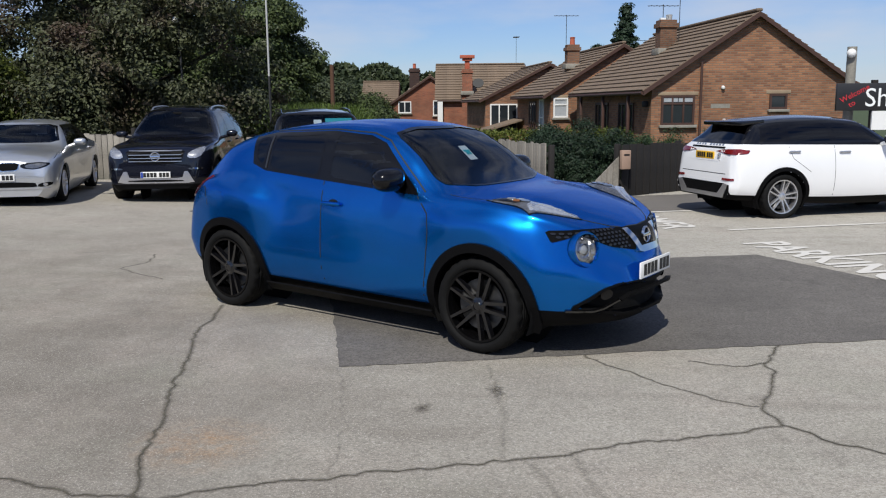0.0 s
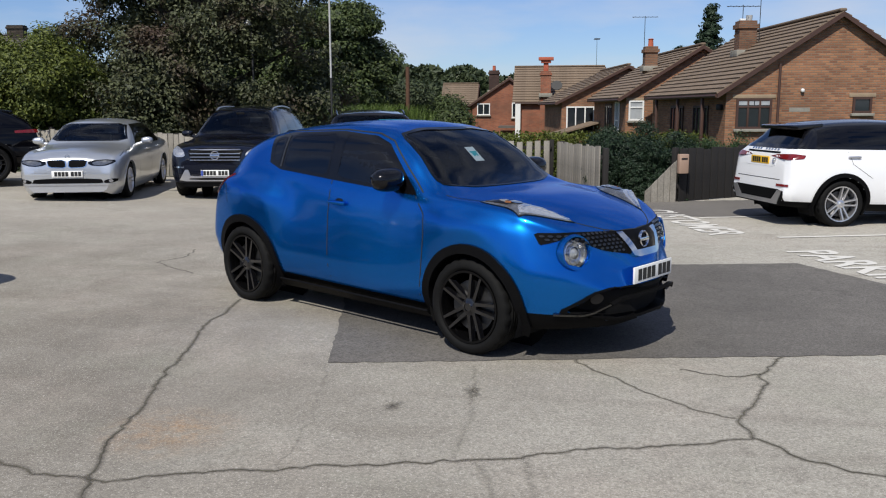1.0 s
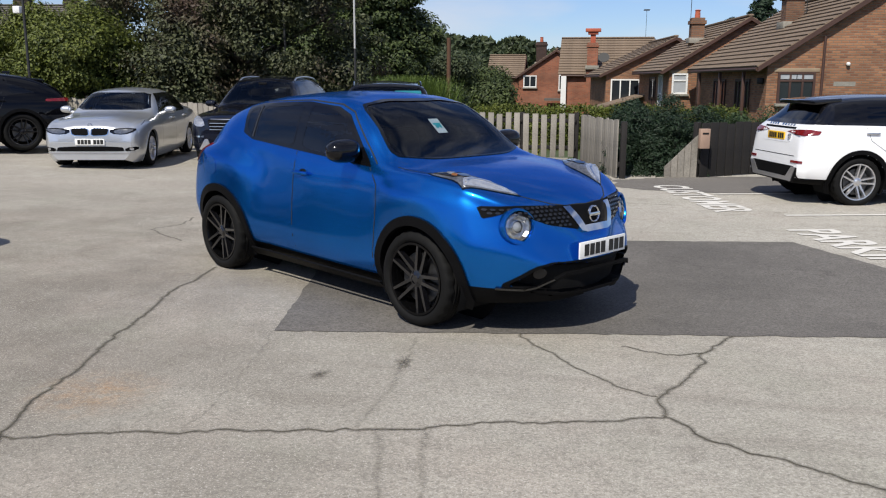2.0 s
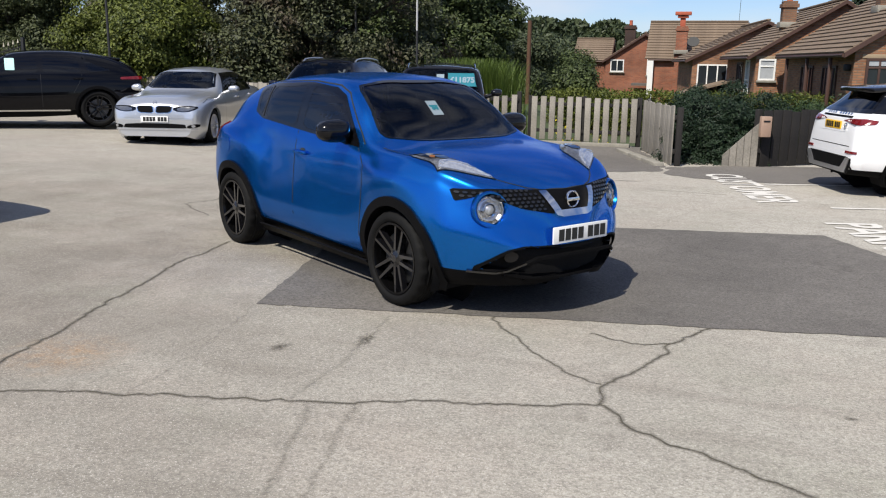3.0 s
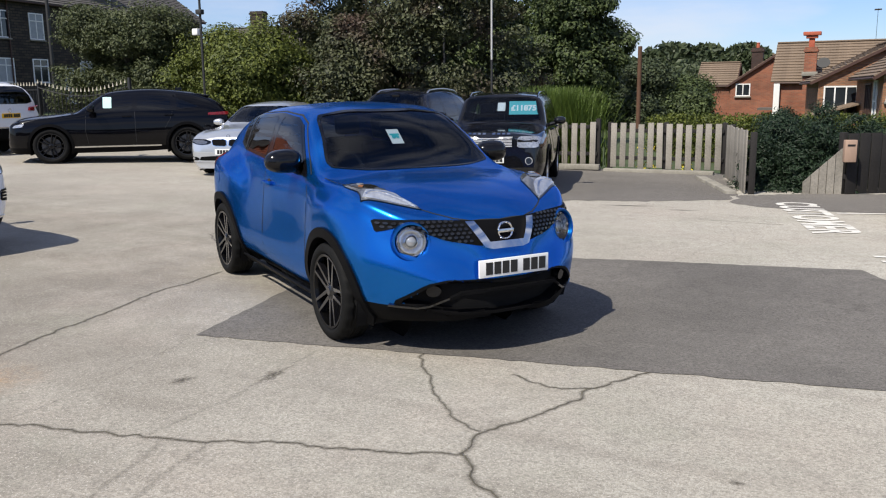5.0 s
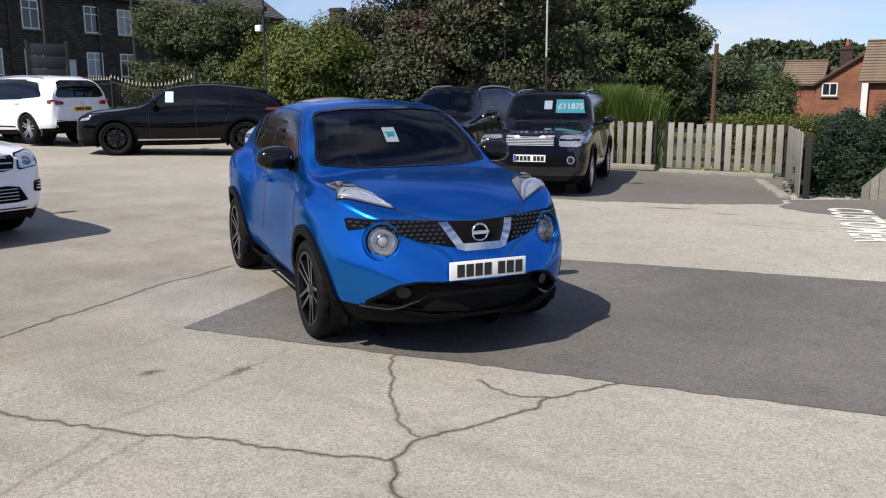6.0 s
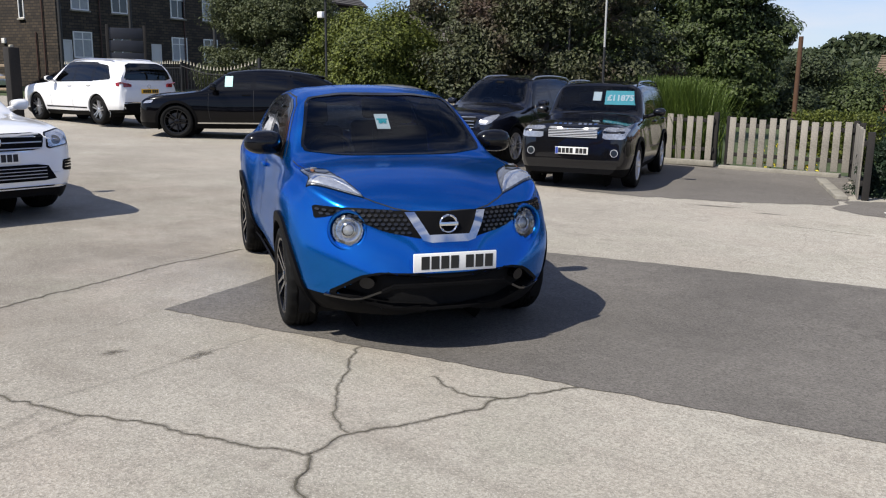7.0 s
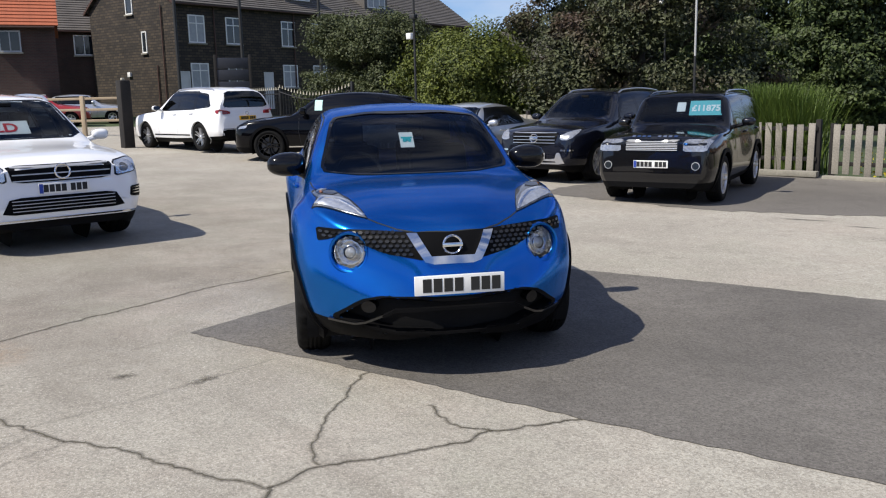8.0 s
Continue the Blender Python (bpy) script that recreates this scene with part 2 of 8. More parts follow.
M_CONCRETE = paving("worn_concrete", (0.375, 0.352, 0.3), (0.46, 0.437, 0.378), (0.2, 0.18, 0.152), (0.55, 0.52, 0.465), grime=(0.2, 0.178, 0.148))
M_ASPHALT = paving("patch_asphalt", (0.112, 0.104, 0.095), (0.2, 0.186, 0.168), (0.07, 0.064, 0.058), (0.2, 0.187, 0.17))
M_BAY = paving("dusty_asphalt", (0.125, 0.115, 0.104), (0.19, 0.175, 0.157), (0.1, 0.092, 0.082), (0.32, 0.3, 0.27))
M_CRACK = surface("crack_dirt", (0.105, 0.092, 0.072), 0.95, var=0.6, scale=5, fine=30, tint=(0.15, 0.138, 0.1))


def loose_dirt():
    """Grit that thins out away from a crack."""
    m = surface("loose_dirt", (0.1, 0.088, 0.07), 0.95, var=0.4, scale=6, fine=80)
    n, l = m.node_tree.nodes, m.node_tree.links
    at, tc, tex, mul, cut = n.new("ShaderNodeAttribute"), n.new("ShaderNodeTexCoord"), n.new("ShaderNodeTexNoise"), n.new("ShaderNodeMath"), n.new("ShaderNodeMapRange")
    at.attribute_name = "dirt"
    tex.inputs["Scale"].default_value, tex.inputs["Detail"].default_value, tex.inputs["Roughness"].default_value = 60, 8, 0.85
    l.new(tc.outputs["Object"], tex.inputs["Vector"])
    mul.operation = "MULTIPLY"
    l.new(at.outputs["Fac"], mul.inputs[0])
    l.new(tex.outputs["Fac"], mul.inputs[1])
    cut.inputs["From Min"].default_value, cut.inputs["From Max"].default_value, cut.inputs["To Max"].default_value = 0.2, 0.5, 0.72
    l.new(mul.outputs[0], cut.inputs["Value"])
    l.new(cut.outputs[0], n["Principled BSDF"].inputs["Alpha"])
    return m


M_LOOSE = loose_dirt()
M_LINE = surface("road_paint", (0.78, 0.76, 0.7), 0.8, var=0.2, scale=5, fine=45, tint=(0.66, 0.63, 0.57))
M_GRASS = surface("rough_grass", (0.05, 0.072, 0.025), 0.95, var=0.4, scale=1.2, fine=25, bump=0.5)
M_BLUE = car_paint("blue_metallic", (0.0, 0.105, 0.43), (0.0, 0.175, 0.6), 0.9, 0.27, coat=0.3)
M_BLUE.node_tree.nodes["Principled BSDF"].inputs["Coat Roughness"].default_value = 0.06
M_BLUE.node_tree.nodes["Principled BSDF"].inputs["Specular Tint"].default_value = (0.35, 0.6, 1.0, 1)
M_WHITE = car_paint("white_paint", (0.81, 0.815, 0.82), None, 0.0, 0.35)
M_SILVER = car_paint("silver_paint", (0.54, 0.56, 0.58), (0.64, 0.66, 0.69), 0.7, 0.3)
M_BLACK = car_paint("black_paint", (0.005, 0.005, 0.006), None, 0.0, 0.15, 0.2, 0.8)
M_NAVY = car_paint("dark_navy_paint", (0.006, 0.007, 0.013), None, 0.0, 0.15, 0.2, 0.8)
M_PLASTIC = surface("black_plastic", (0.005, 0.005, 0.0055), 0.5, var=0.2, scale=8, fine=300, bump=0.05, spec=0.05)
M_GLOSSBLACK = surface("gloss_black", (0.004, 0.004, 0.005), 0.15, var=0.1, coat=0.15, spec=0.3)
M_RUBBER = surface("tyre_rubber", (0.008, 0.008, 0.008), 0.7, var=0.25, scale=12, fine=120, bump=0.1, spec=0.12)
M_GRILLE = surface("grille_black", (0.008, 0.008, 0.009), 0.25, var=0.2, coat=0.4)
M_LAMPBOWL = surface("lamp_reflector", (0.8, 0.81, 0.82), 0.1, 0.95, 0.05)
M_CHROME = surface("chrome", (0.7, 0.7, 0.7), 0.07, 1.0, 0.05)
M_RIM = surface("gloss_black_rim", (0.004, 0.004, 0.005), 0.14, 0.0, 0.1, coat=0.6, spec=0.5)
M_LAMP = surface("lamp_interior", (0.45, 0.46, 0.48), 0.25, 0.7, 0.5, 25)
M_SILVERLENS = surface("silvered_lens", (0.62, 0.64, 0.67), 0.2, 0.75, 0.25, 14, 40)
M_LINTEL = surface("tan_lintel", (0.3, 0.225, 0.15), 0.9, var=0.2)
M_ALLOY = surface("alloy_silver", (0.62, 0.62, 0.64), 0.28, 0.9, 0.08)
M_DARKALLOY = surface("dark_alloy", (0.03, 0.03, 0.032), 0.22, 0.6, 0.1)
M_STEEL = surface("brake_steel", (0.09, 0.09, 0.092), 0.45, 0.9, 0.2)
M_GLASS = pane("car_glass", (0.4, 0.5, 0.62), 0.8, 1.42)
M_SIDEGLASS = pane("clear_side_glass", (0.55, 0.6, 0.6), 0.85)
M_TINT = pane("tinted_car_glass", (0.22, 0.24, 0.26), 0.14)
M_LENS = pane("lamp_lens", (0.95, 0.96, 0.98), 0.95)
M_RED = surface("red_lens", (0.24, 0.01, 0.013), 0.15, var=0.2, coat=0.6)
M_TAIL = surface("dark_red_lens", (0.16, 0.008, 0.01), 0.12, var=0.5, scale=14, coat=0.6)
M_BAR = surface("satin_silver", (0.55, 0.55, 0.55), 0.3, 0.35, 0.1)
M_LAMPDARK = surface("smoked_lamp", (0.16, 0.165, 0.175), 0.15, 0.6, 0.5, 22, coat=0.6)
M_PIANO = surface("polished_black", (0.003, 0.003, 0.0035), 0.06, var=0.1, coat=0.9, spec=0.5)
M_RIMLIP = surface("black_rim_lip", (0.012, 0.012, 0.013), 0.16, 0.8, 0.1)
M_BULB = surface("lamp_projector", (0.4, 0.42, 0.44), 0.05, 0.4, 0.2, 20, coat=0.8)
M_JAG = car_paint("polished_black_paint", (0.002, 0.002, 0.003), None, 0.0, 0.1, 0.1, 0.35)
M_CARRED = car_paint("red_paint", (0.35, 0.012, 0.015), None, 0.0, 0.35)
M_NOTICE = surface("notice_navy", (0.02, 0.022, 0.03), 0.5, var=0.25, scale=4)
M_AMBER = surface("amber_lens", (0.2, 0.08, 0.03), 0.2, var=0.1)
M_PLATE = surface("plate_white", (0.78, 0.78, 0.76), 0.4, var=0.04)
M_PLATEY = surface("plate_yellow", (0.8, 0.46, 0.02), 0.4, var=0.04)
M_INK = surface("plate_black", (0.012, 0.012, 0.012), 0.5)
M_EU = surface("plate_blue_band", (0.02, 0.06, 0.35), 0.4)
M_CABIN = surface("cabin_trim", (0.009, 0.009, 0.0095), 0.8, spec=0.1, var=0.2, fine=90, bump=0.1)
M_PAPER = surface("paper_white", (0.75, 0.77, 0.76), 0.7, var=0.04)
M_TEAL = surface("teal_card", (0.02, 0.42, 0.46), 0.5, var=0.05)
M_CARD = surface("pale_green_card", (0.45, 0.75, 0.7), 0.6, var=0.05)
M_REDPRINT = surface("red_print", (0.55, 0.02, 0.03), 0.6, var=0.05)
M_BRICK = brickwork("orange_brick", (0.35, 0.158, 0.078), (0.18, 0.071, 0.039), (0.2, 0.145, 0.1), 0.235, 0.075)
M_BRICKRED = brickwork("red_brick", (0.32, 0.1, 0.05), (0.22, 0.065, 0.036), (0.2, 0.13, 0.09), 0.235, 0.075)
M_BRICKDARK = brickwork("brown_brick", (0.06, 0.026, 0.02), (0.042, 0.02, 0.016), (0.05, 0.04, 0.034), 0.235, 0.075)
M_STONE = brickwork("sooty_stone", (0.03, 0.023, 0.017), (0.072, 0.053, 0.036), (0.014, 0.012, 0.011), 0.4, 0.17, 0.02, bump=1.0)
M_BRICKMID = brickwork("chimney_brick", (0.2, 0.095, 0.05), (0.13, 0.058, 0.034), (0.13, 0.1, 0.075), 0.235, 0.075)
M_TILE = surface("concrete_roof_tile", (0.175, 0.128, 0.09), 0.9, var=0.35, scale=0.8, fine=9, bump=0.5)
M_TILERED = surface("red_roof_tile", (0.36, 0.1, 0.048), 0.85, var=0.25, scale=1.0, fine=14, bump=0.4)
M_SLATE = surface("old_slate", (0.1, 0.09, 0.082), 0.8, var=0.3, scale=1.0, fine=14, bump=0.4)
M_BARGE = surface("brown_timber", (0.06, 0.028, 0.02), 0.6, var=0.2)
M_UPVC = surface("white_window_frame", (0.75, 0.75, 0.73), 0.4, var=0.05)
M_DARKPANE = surface("house_glass", (0.02, 0.025, 0.03), 0.05, var=0.3, scale=1.0, coat=0.3)
M_CURTAIN = surface("net_curtain", (0.34, 0.36, 0.38), 0.9, var=0.2, scale=4)
M_POST = surface("dark_stained_wood", (0.014, 0.012, 0.011), 0.85, var=0.5, scale=3, fine=40, bump=0.4)
M_SLAT = surface("weathered_wood", (0.25, 0.23, 0.198), 0.9, var=0.55, scale=2.5, fine=35, bump=0.4, obj_random=0.5)
M_KERB = surface("pale_stone", (0.25, 0.235, 0.2), 0.9, var=0.25, scale=4, fine=30, bump=0.4)
M_POLE = surface("grey_pole", (0.42, 0.42, 0.41), 0.6, 0.0, 0.15, 4)
M_POLEDARK = surface("black_pole", (0.02, 0.02, 0.02), 0.6, 0.0, 0.2, 4)
M_TIMBER = surface("tarred_timber", (0.1, 0.05, 0.03), 0.9, var=0.3)
M_BARK = surface("bark", (0.06, 0.048, 0.036), 0.95, var=0.35, scale=4, fine=20, bump=0.8)
M_LEAF_MAPLE = leafage("maple_leaves", (0.007, 0.012, 0.006), (0.1, 0.112, 0.052), flush=(0.075, 0.042, 0.034))
M_LEAF_DARK = leafage("dark_leaves", (0.016, 0.029, 0.011), (0.085, 0.115, 0.036))
M_LEAF_GREEN = leafage("green_leaves", (0.026, 0.042, 0.008), (0.14, 0.165, 0.03))
M_LEAF_GREY = leafage("olive_leaves", (0.03, 0.042, 0.014), (0.085, 0.1, 0.04))
M_LEAF_FAR = leafage("far_leaves", (0.022, 0.036, 0.018), (0.07, 0.09, 0.04))
M_LEAF_HEDGE = leafage("conifer_leaves", (0.006, 0.016, 0.009), (0.026, 0.05, 0.024))
M_LEAF_SHRUB = leafage("shrub_leaves", (0.012, 0.028, 0.012), (0.05, 0.085, 0.03))
M_LEAF_FERN = leafage("bright_leaves", (0.045, 0.085, 0.014), (0.13, 0.19, 0.036))
M_SIGN = surface("sign_black", (0.012, 0.012, 0.013), 0.4, var=0.1)
M_POT = surface("terracotta", (0.4, 0.1, 0.055), 0.85, var=0.2)
M_IRON = surface("black_iron", (0.015, 0.015, 0.015), 0.55, 0.3, 0.2)
M_GILT = surface("pale_finial", (0.55, 0.5, 0.38), 0.5, 0.2, 0.1)
M_SALMON = surface("tan_letterbox", (0.37, 0.25, 0.185), 0.6, var=0.1)
M_TIMBERPALE = surface("pale_timber", (0.4, 0.31, 0.21), 0.85, var=0.2)
M_TERRACE_DOOR = surface("pale_door", (0.55, 0.55, 0.55), 0.5, var=0.05)
M_YELLOW = surface("yellow_flower", (0.6, 0.5, 0.05), 0.8, var=0.3)


# ---- mesh helpers ----
def mesh_ob(name, bm, material, smooth=True, angle=35):
    me = bpy.data.meshes.new(name)
    bm.normal_update()
    bm.to_mesh(me)
    bm.free()
    for mt in material if isinstance(material, (list, tuple)) else (material,):
        me.materials.append(mt)
    if smooth:
        me.polygons.foreach_set("use_smooth", [True] * len(me.polygons))
        me.set_sharp_from_angle(angle=radians(angle))
    return new(name, me)


def part(name, bm, material, parent, label="", smooth=True, angle=35):
    ob = mesh_ob(name, bm, material, smooth, angle)
    ob.parent = parent
    if label:
        ob["label"] = label
    return ob


def thing(name, m, label, category, group="", kind=""):
    ob = new(name)
    ob.matrix_world = m
    return tagged(ob, label, category, group, kind)


def box(bm, x0, x1, y0, y1, z0, z1, bevel=0.0, m=None):
    r = bmesh.ops.create_cube(bm, size=1.0)
    vs = r["verts"]
    for v in vs:
        v.co = Vector((x0 + (v.co.x + 0.5) * (x1 - x0), y0 + (v.co.y + 0.5) * (y1 - y0), z0 + (v.co.z + 0.5) * (z1 - z0)))
    if bevel:
        es = list({e for v in vs for e in v.link_edges})
        out = bmesh.ops.bevel(bm, geom=es, offset=bevel, segments=2, profile=0.5, affect="EDGES")
        vs = [v for v in bm.verts if v in set(out["verts"]) or v in set(vs)] if m else vs
    if m is not None:
        for v in {v for v in vs if v.is_valid}:
            v.co = m @ v.co
    return bm


def boxed(x0, x1, y0, y1, z0, z1, bevel=0.0):
    return box(bmesh.new(), x0, x1, y0, y1, z0, z1, bevel)


def tube(bm, a, b, r0, r1=None, n=10):
    a, b = Vector(a), Vector(b)
    r1 = r0 if r1 is None else r1
    q = (b - a).to_track_quat("Z", "Y")
    rings = []
    for p, r in ((a, r0), (b, r1)):
        rings.append([bm.verts.new(p + q @ Vector((r * math.cos(2 * math.pi * k / n), r * math.sin(2 * math.pi * k / n), 0))) for k in range(n)])
    for k in range(n):
        bm.faces.new((rings[0][k], rings[0][(k + 1) % n], rings[1][(k + 1) % n], rings[1][k]))
    bm.faces.new(rings[0][::-1])
    bm.faces.new(rings[1])
    return bm


def pipe(bm, pts, r, n=8, closed=False):
    """One continuous tube along a line of points."""
    pts = [Vector(p) for p in pts]
    rings = []
    for i, p in enumerate(pts):
        a = pts[i - 1] if (i or closed) else p
        b = pts[(i + 1) % len(pts)] if (i + 1 < len(pts) or closed) else p
        q = (b - a).to_track_quat("Z", "Y")
        rings.append([bm.verts.new(p + q @ Vector((r * math.cos(2 * math.pi * k / n), r * math.sin(2 * math.pi * k / n), 0))) for k in range(n)])
    for i in range(len(rings) - (0 if closed else 1)):
        ra, rb = rings[i], rings[(i + 1) % len(rings)]
        for k in range(n):
            bm.faces.new((ra[k], ra[(k + 1) % n], rb[(k + 1) % n], rb[k]))
    if not closed:
        bm.faces.new(rings[0][::-1])
        bm.faces.new(rings[-1])
    return bm


def lathe(bm, profile, n=48, axis="Y"):
    """profile: (radius, along) pairs, turned round the axis."""
    rings = []
    for r, h in profile:
        ring = []
        for k in range(n):
            a = 2 * math.pi * k / n
            ring.append(bm.verts.new((r * math.cos(a), h, r * math.sin(a)) if axis == "Y" else (r * math.cos(a), r * math.sin(a), h)))
        rings.append(ring)
    for i in range(len(rings) - 1):
        for k in range(n):
            f = (rings[i][k], rings[i][(k + 1) % n], rings[i + 1][(k + 1) % n], rings[i + 1][k])
            bm.faces.new(f if axis == "Y" else f)
    return bm


def curve_at(pairs, xs):
    """Smooth values at xs through (x, value) pairs, with no overshoot."""
    px, py = np.array([p[0] for p in pairs], float), np.array([p[1] for p in pairs], float)
    d = np.diff(py) / np.diff(px)
    t = np.zeros(len(px))
    t[0], t[-1] = d[0], d[-1]
    for i in range(1, len(px) - 1):
        if d[i - 1] * d[i] > 0:
            w1, w2 = 2 * (px[i + 1] - px[i]) + px[i] - px[i - 1], px[i + 1] - px[i] + 2 * (px[i] - px[i - 1])
            t[i] = (w1 + w2) / (w1 / d[i - 1] + w2 / d[i])
    xs = np.clip(np.asarray(xs, float), px[0], px[-1])
    k = np.clip(np.searchsorted(px, xs) - 1, 0, len(px) - 2)
    h = px[k + 1] - px[k]
    s = (xs - px[k]) / h
    return (2 * s**3 - 3 * s**2 + 1) * py[k] + (s**3 - 2 * s**2 + s) * h * t[k] + (-2 * s**3 + 3 * s**2) * py[k + 1] + (s**3 - s**2) * h * t[k + 1]


def rounded(pts, rounds=2, keep=0.25):
    """Cuts the corners of a closed outline."""
    for _ in range(rounds):
        out = []
        for i, p in enumerate(pts):
            q = pts[(i + 1) % len(pts)]
            out.append(tuple(a + (b - a) * keep for a, b in zip(p, q)))
            out.append(tuple(b + (a - b) * keep for a, b in zip(p, q)))
        pts = out
    return pts


def slope(x, y):
    """Height of the yard, which rises gently to the west and falls a little to the back."""
    return 0.012 * (-x - 2 + math.sqrt((x + 2) ** 2 + 2.25)) - 0.006 * (y - 7 + math.sqrt((y - 7) ** 2 + 2.25))


# ---- cars ----
from mathutils.bvhtree import BVHTree

SIDES = {"L": 1, "R": -1}


def car_body(s):
    """Lofts the shell from the car's curves. Returns the shell's mesh, its lower cladding and a tree to lay parts on."""
    xr, xf = s["zr"][0][0], s["zr"][-1][0]
    stations = s.get("stations", 150)
    u = np.linspace(0, math.pi, stations)
    mid = (1 - np.cos(u)) / 2
    xs = xr + (xf - xr) * (0.55 * mid + 0.45 * np.linspace(0, 1, stations))
    c = {k: curve_at(s[k], xs) for k in ("zr", "drop", "wr", "zs", "ws", "wm", "zm", "zl", "zb")}
    K = 44
    bm = bmesh.new()
    rows = []
    for i, x in enumerate(xs):
        zr, wr, zs, ws, wm = c["zr"][i], c["wr"][i], c["zs"][i], c["ws"][i], c["wm"][i]
        ze = max(zr - c["drop"][i], zs + (0.005 if x < s["screen_x"] - 0.1 else s.get("valley", 0.0)))
        zr = max(zr, ze + 0.004)
        zm, zl, zb = c["zm"][i], c["zl"][i], c["zb"][i]
        tuck = s.get("tuck", 0.05)
        P = [(wm - tuck - 0.09, zb), (wm - tuck, zl), (wm, zm), (ws, zs), (wr, ze), (0.55 * wr, zr - 0.22 * (zr - ze)), (0.0, zr)]
        counts = [3, 8, 8, 12, 7, 6]
        if "wd" in s:
            P.insert(3, (float(curve_at(s["wd"], [x])[0]), float(curve_at(s["zd"], [x])[0])))
            counts = [3, 8, 6, 6, 10, 7, 6]
        if "wc" in s:
            at = {k: float(curve_at(s[k], [x])[0]) for k in ("wl", "wc", "zc", "wv", "zv")}
            P[0], P[1] = (at["wl"] - 0.1, zb), (at["wl"], zl)
            P.insert(2, (at["wc"], at["zc"]))
            P.insert(5, (at["wv"], at["zv"]))
            counts = s["counts"]
        ext = [(P[0][0] - 0.2, P[0][1])] + P + [(-P[-2][0], P[-2][1])]
        E_ = np.array(ext)
        pts = []
        for k in range(len(counts)):
            p0, p1, p2, p3 = E_[k], E_[k + 1], E_[k + 2], E_[k + 3]
            t0 = 0.0
            t1 = t0 + max(np.linalg.norm(p1 - p0), 1e-4) ** 0.5
            t2 = t1 + max(np.linalg.norm(p2 - p1), 1e-4) ** 0.5
            t3 = t2 + max(np.linalg.norm(p3 - p2), 1e-4) ** 0.5
            for q in range(counts[k]):
                t = t1 + (t2 - t1) * q / counts[k]
                a1 = (t1 - t) / (t1 - t0) * p0 + (t - t0) / (t1 - t0) * p1
                a2 = (t2 - t) / (t2 - t1) * p1 + (t - t1) / (t2 - t1) * p2
                a3 = (t3 - t) / (t3 - t2) * p2 + (t - t2) / (t3 - t2) * p3
                b1 = (t2 - t) / (t2 - t0) * a1 + (t - t0) / (t2 - t0) * a2
                b2 = (t3 - t) / (t3 - t1) * a2 + (t - t1) / (t3 - t1) * a3
                pts.append((t2 - t) / (t2 - t1) * b1 + (t - t1) / (t2 - t1) * b2)
        pts.append(np.array(P[-1]))
        right = [Vector((x, -p[0], p[1])) for p in pts]
        left = [Vector((x, p[0], p[1])) for p in pts[:-1]][::-1]
        rows.append([bm.verts.new(v) for v in right + left])
    n = len(rows[0])
    band = bm.faces.layers.int.new("band")
    for i in range(len(rows) - 1):
        for k in range(n - 1):
            bm.faces.new((rows[i][k], rows[i + 1][k], rows[i + 1][k + 1], rows[i][k + 1]))[band] = min(k, n - 2 - k)
    for row, flip in ((rows[0], False), (rows[-1], True)):
        half = n // 2
        for k in range(half):
            a, b, c_, d = row[k], row[k + 1], row[n - 2 - k], row[n - 1 - k]
            loop = [a, b, c_, d] if not flip else [d, c_, b, a]
            loop = list(dict.fromkeys(loop))
            if len(loop) > 2:
                bm.faces.new(loop)
    bm.normal_update()
    tree = BVHTree.FromBMesh(bm)
    # wheel openings
    for xw in s["axles"]:
        R, zc = s["arch"], s["r"]
        for v in bm.verts:
            if v.co.z < zc + R + 0.1 and abs(v.co.y) > 0.35:
                d = math.hypot(v.co.x - xw, v.co.z - zc)
                if abs(d - R) < 0.022 and d > 1e-4:
                    v.co.x, v.co.z = xw + (v.co.x - xw) * R / d, zc + (v.co.z - zc) * R / d
        gone = [f for f in bm.faces if math.hypot((m := f.calc_center_median()).x - xw, m.z - zc) < R - 0.004 and abs(m.y) > 0.3]
        bmesh.ops.delete(bm, geom=gone, context="FACES")
    # openings behind the glass
    for axis, outline in s["glass"]:
        hole = shrink(outline, s.get("hole", 0.03))
        gone = []
        for f in bm.faces:
            m, nn = f.calc_center_median(), f.normal
            if axis == "S" and abs(nn.y) > 0.45 and inside(hole, m.x, m.z):
                gone.append(f)
            elif axis == "F" and nn.x > 0.1 and m.x < s["screen_x"] and inside(hole, m.y, m.z):
                gone.append(f)
            elif axis == "B" and nn.x < -0.1 and m.x < s["axles"][1] + 0.6 and inside(hole, m.y, m.z):
                gone.append(f)
        bmesh.ops.delete(bm, geom=gone, context="FACES")
    for y0, z0, r0 in s.get("holes", ()):
        gone = [f for f in bm.faces if f.normal.x > 0.15 and (q := f.calc_center_median()).x > 0.3 and math.hypot(abs(q.y) - y0, q.z - z0) < r0]
        bmesh.ops.delete(bm, geom=gone, context="FACES")
    for outline in s.get("cuts", ()):
        gone = [f for f in bm.faces if f.normal.x > 0.05 and (q := f.calc_center_median()).x > 0.3 and inside(outline, q.y, q.z)]
        bmesh.ops.delete(bm, geom=gone, context="FACES")
    low = bm.copy()
    for b, keep in ((bm, lambda k: not k), (low, lambda k: k)):
        gone = [f for f in b.faces if not keep(f.calc_center_median().z < float(curve_at(s["zl"], [f.calc_center_median().x])[0]))]
        bmesh.ops.delete(b, geom=gone, context="FACES")
        bmesh.ops.delete(b, geom=[v for v in b.verts if not v.link_faces], context="VERTS")
    return bm, low, tree


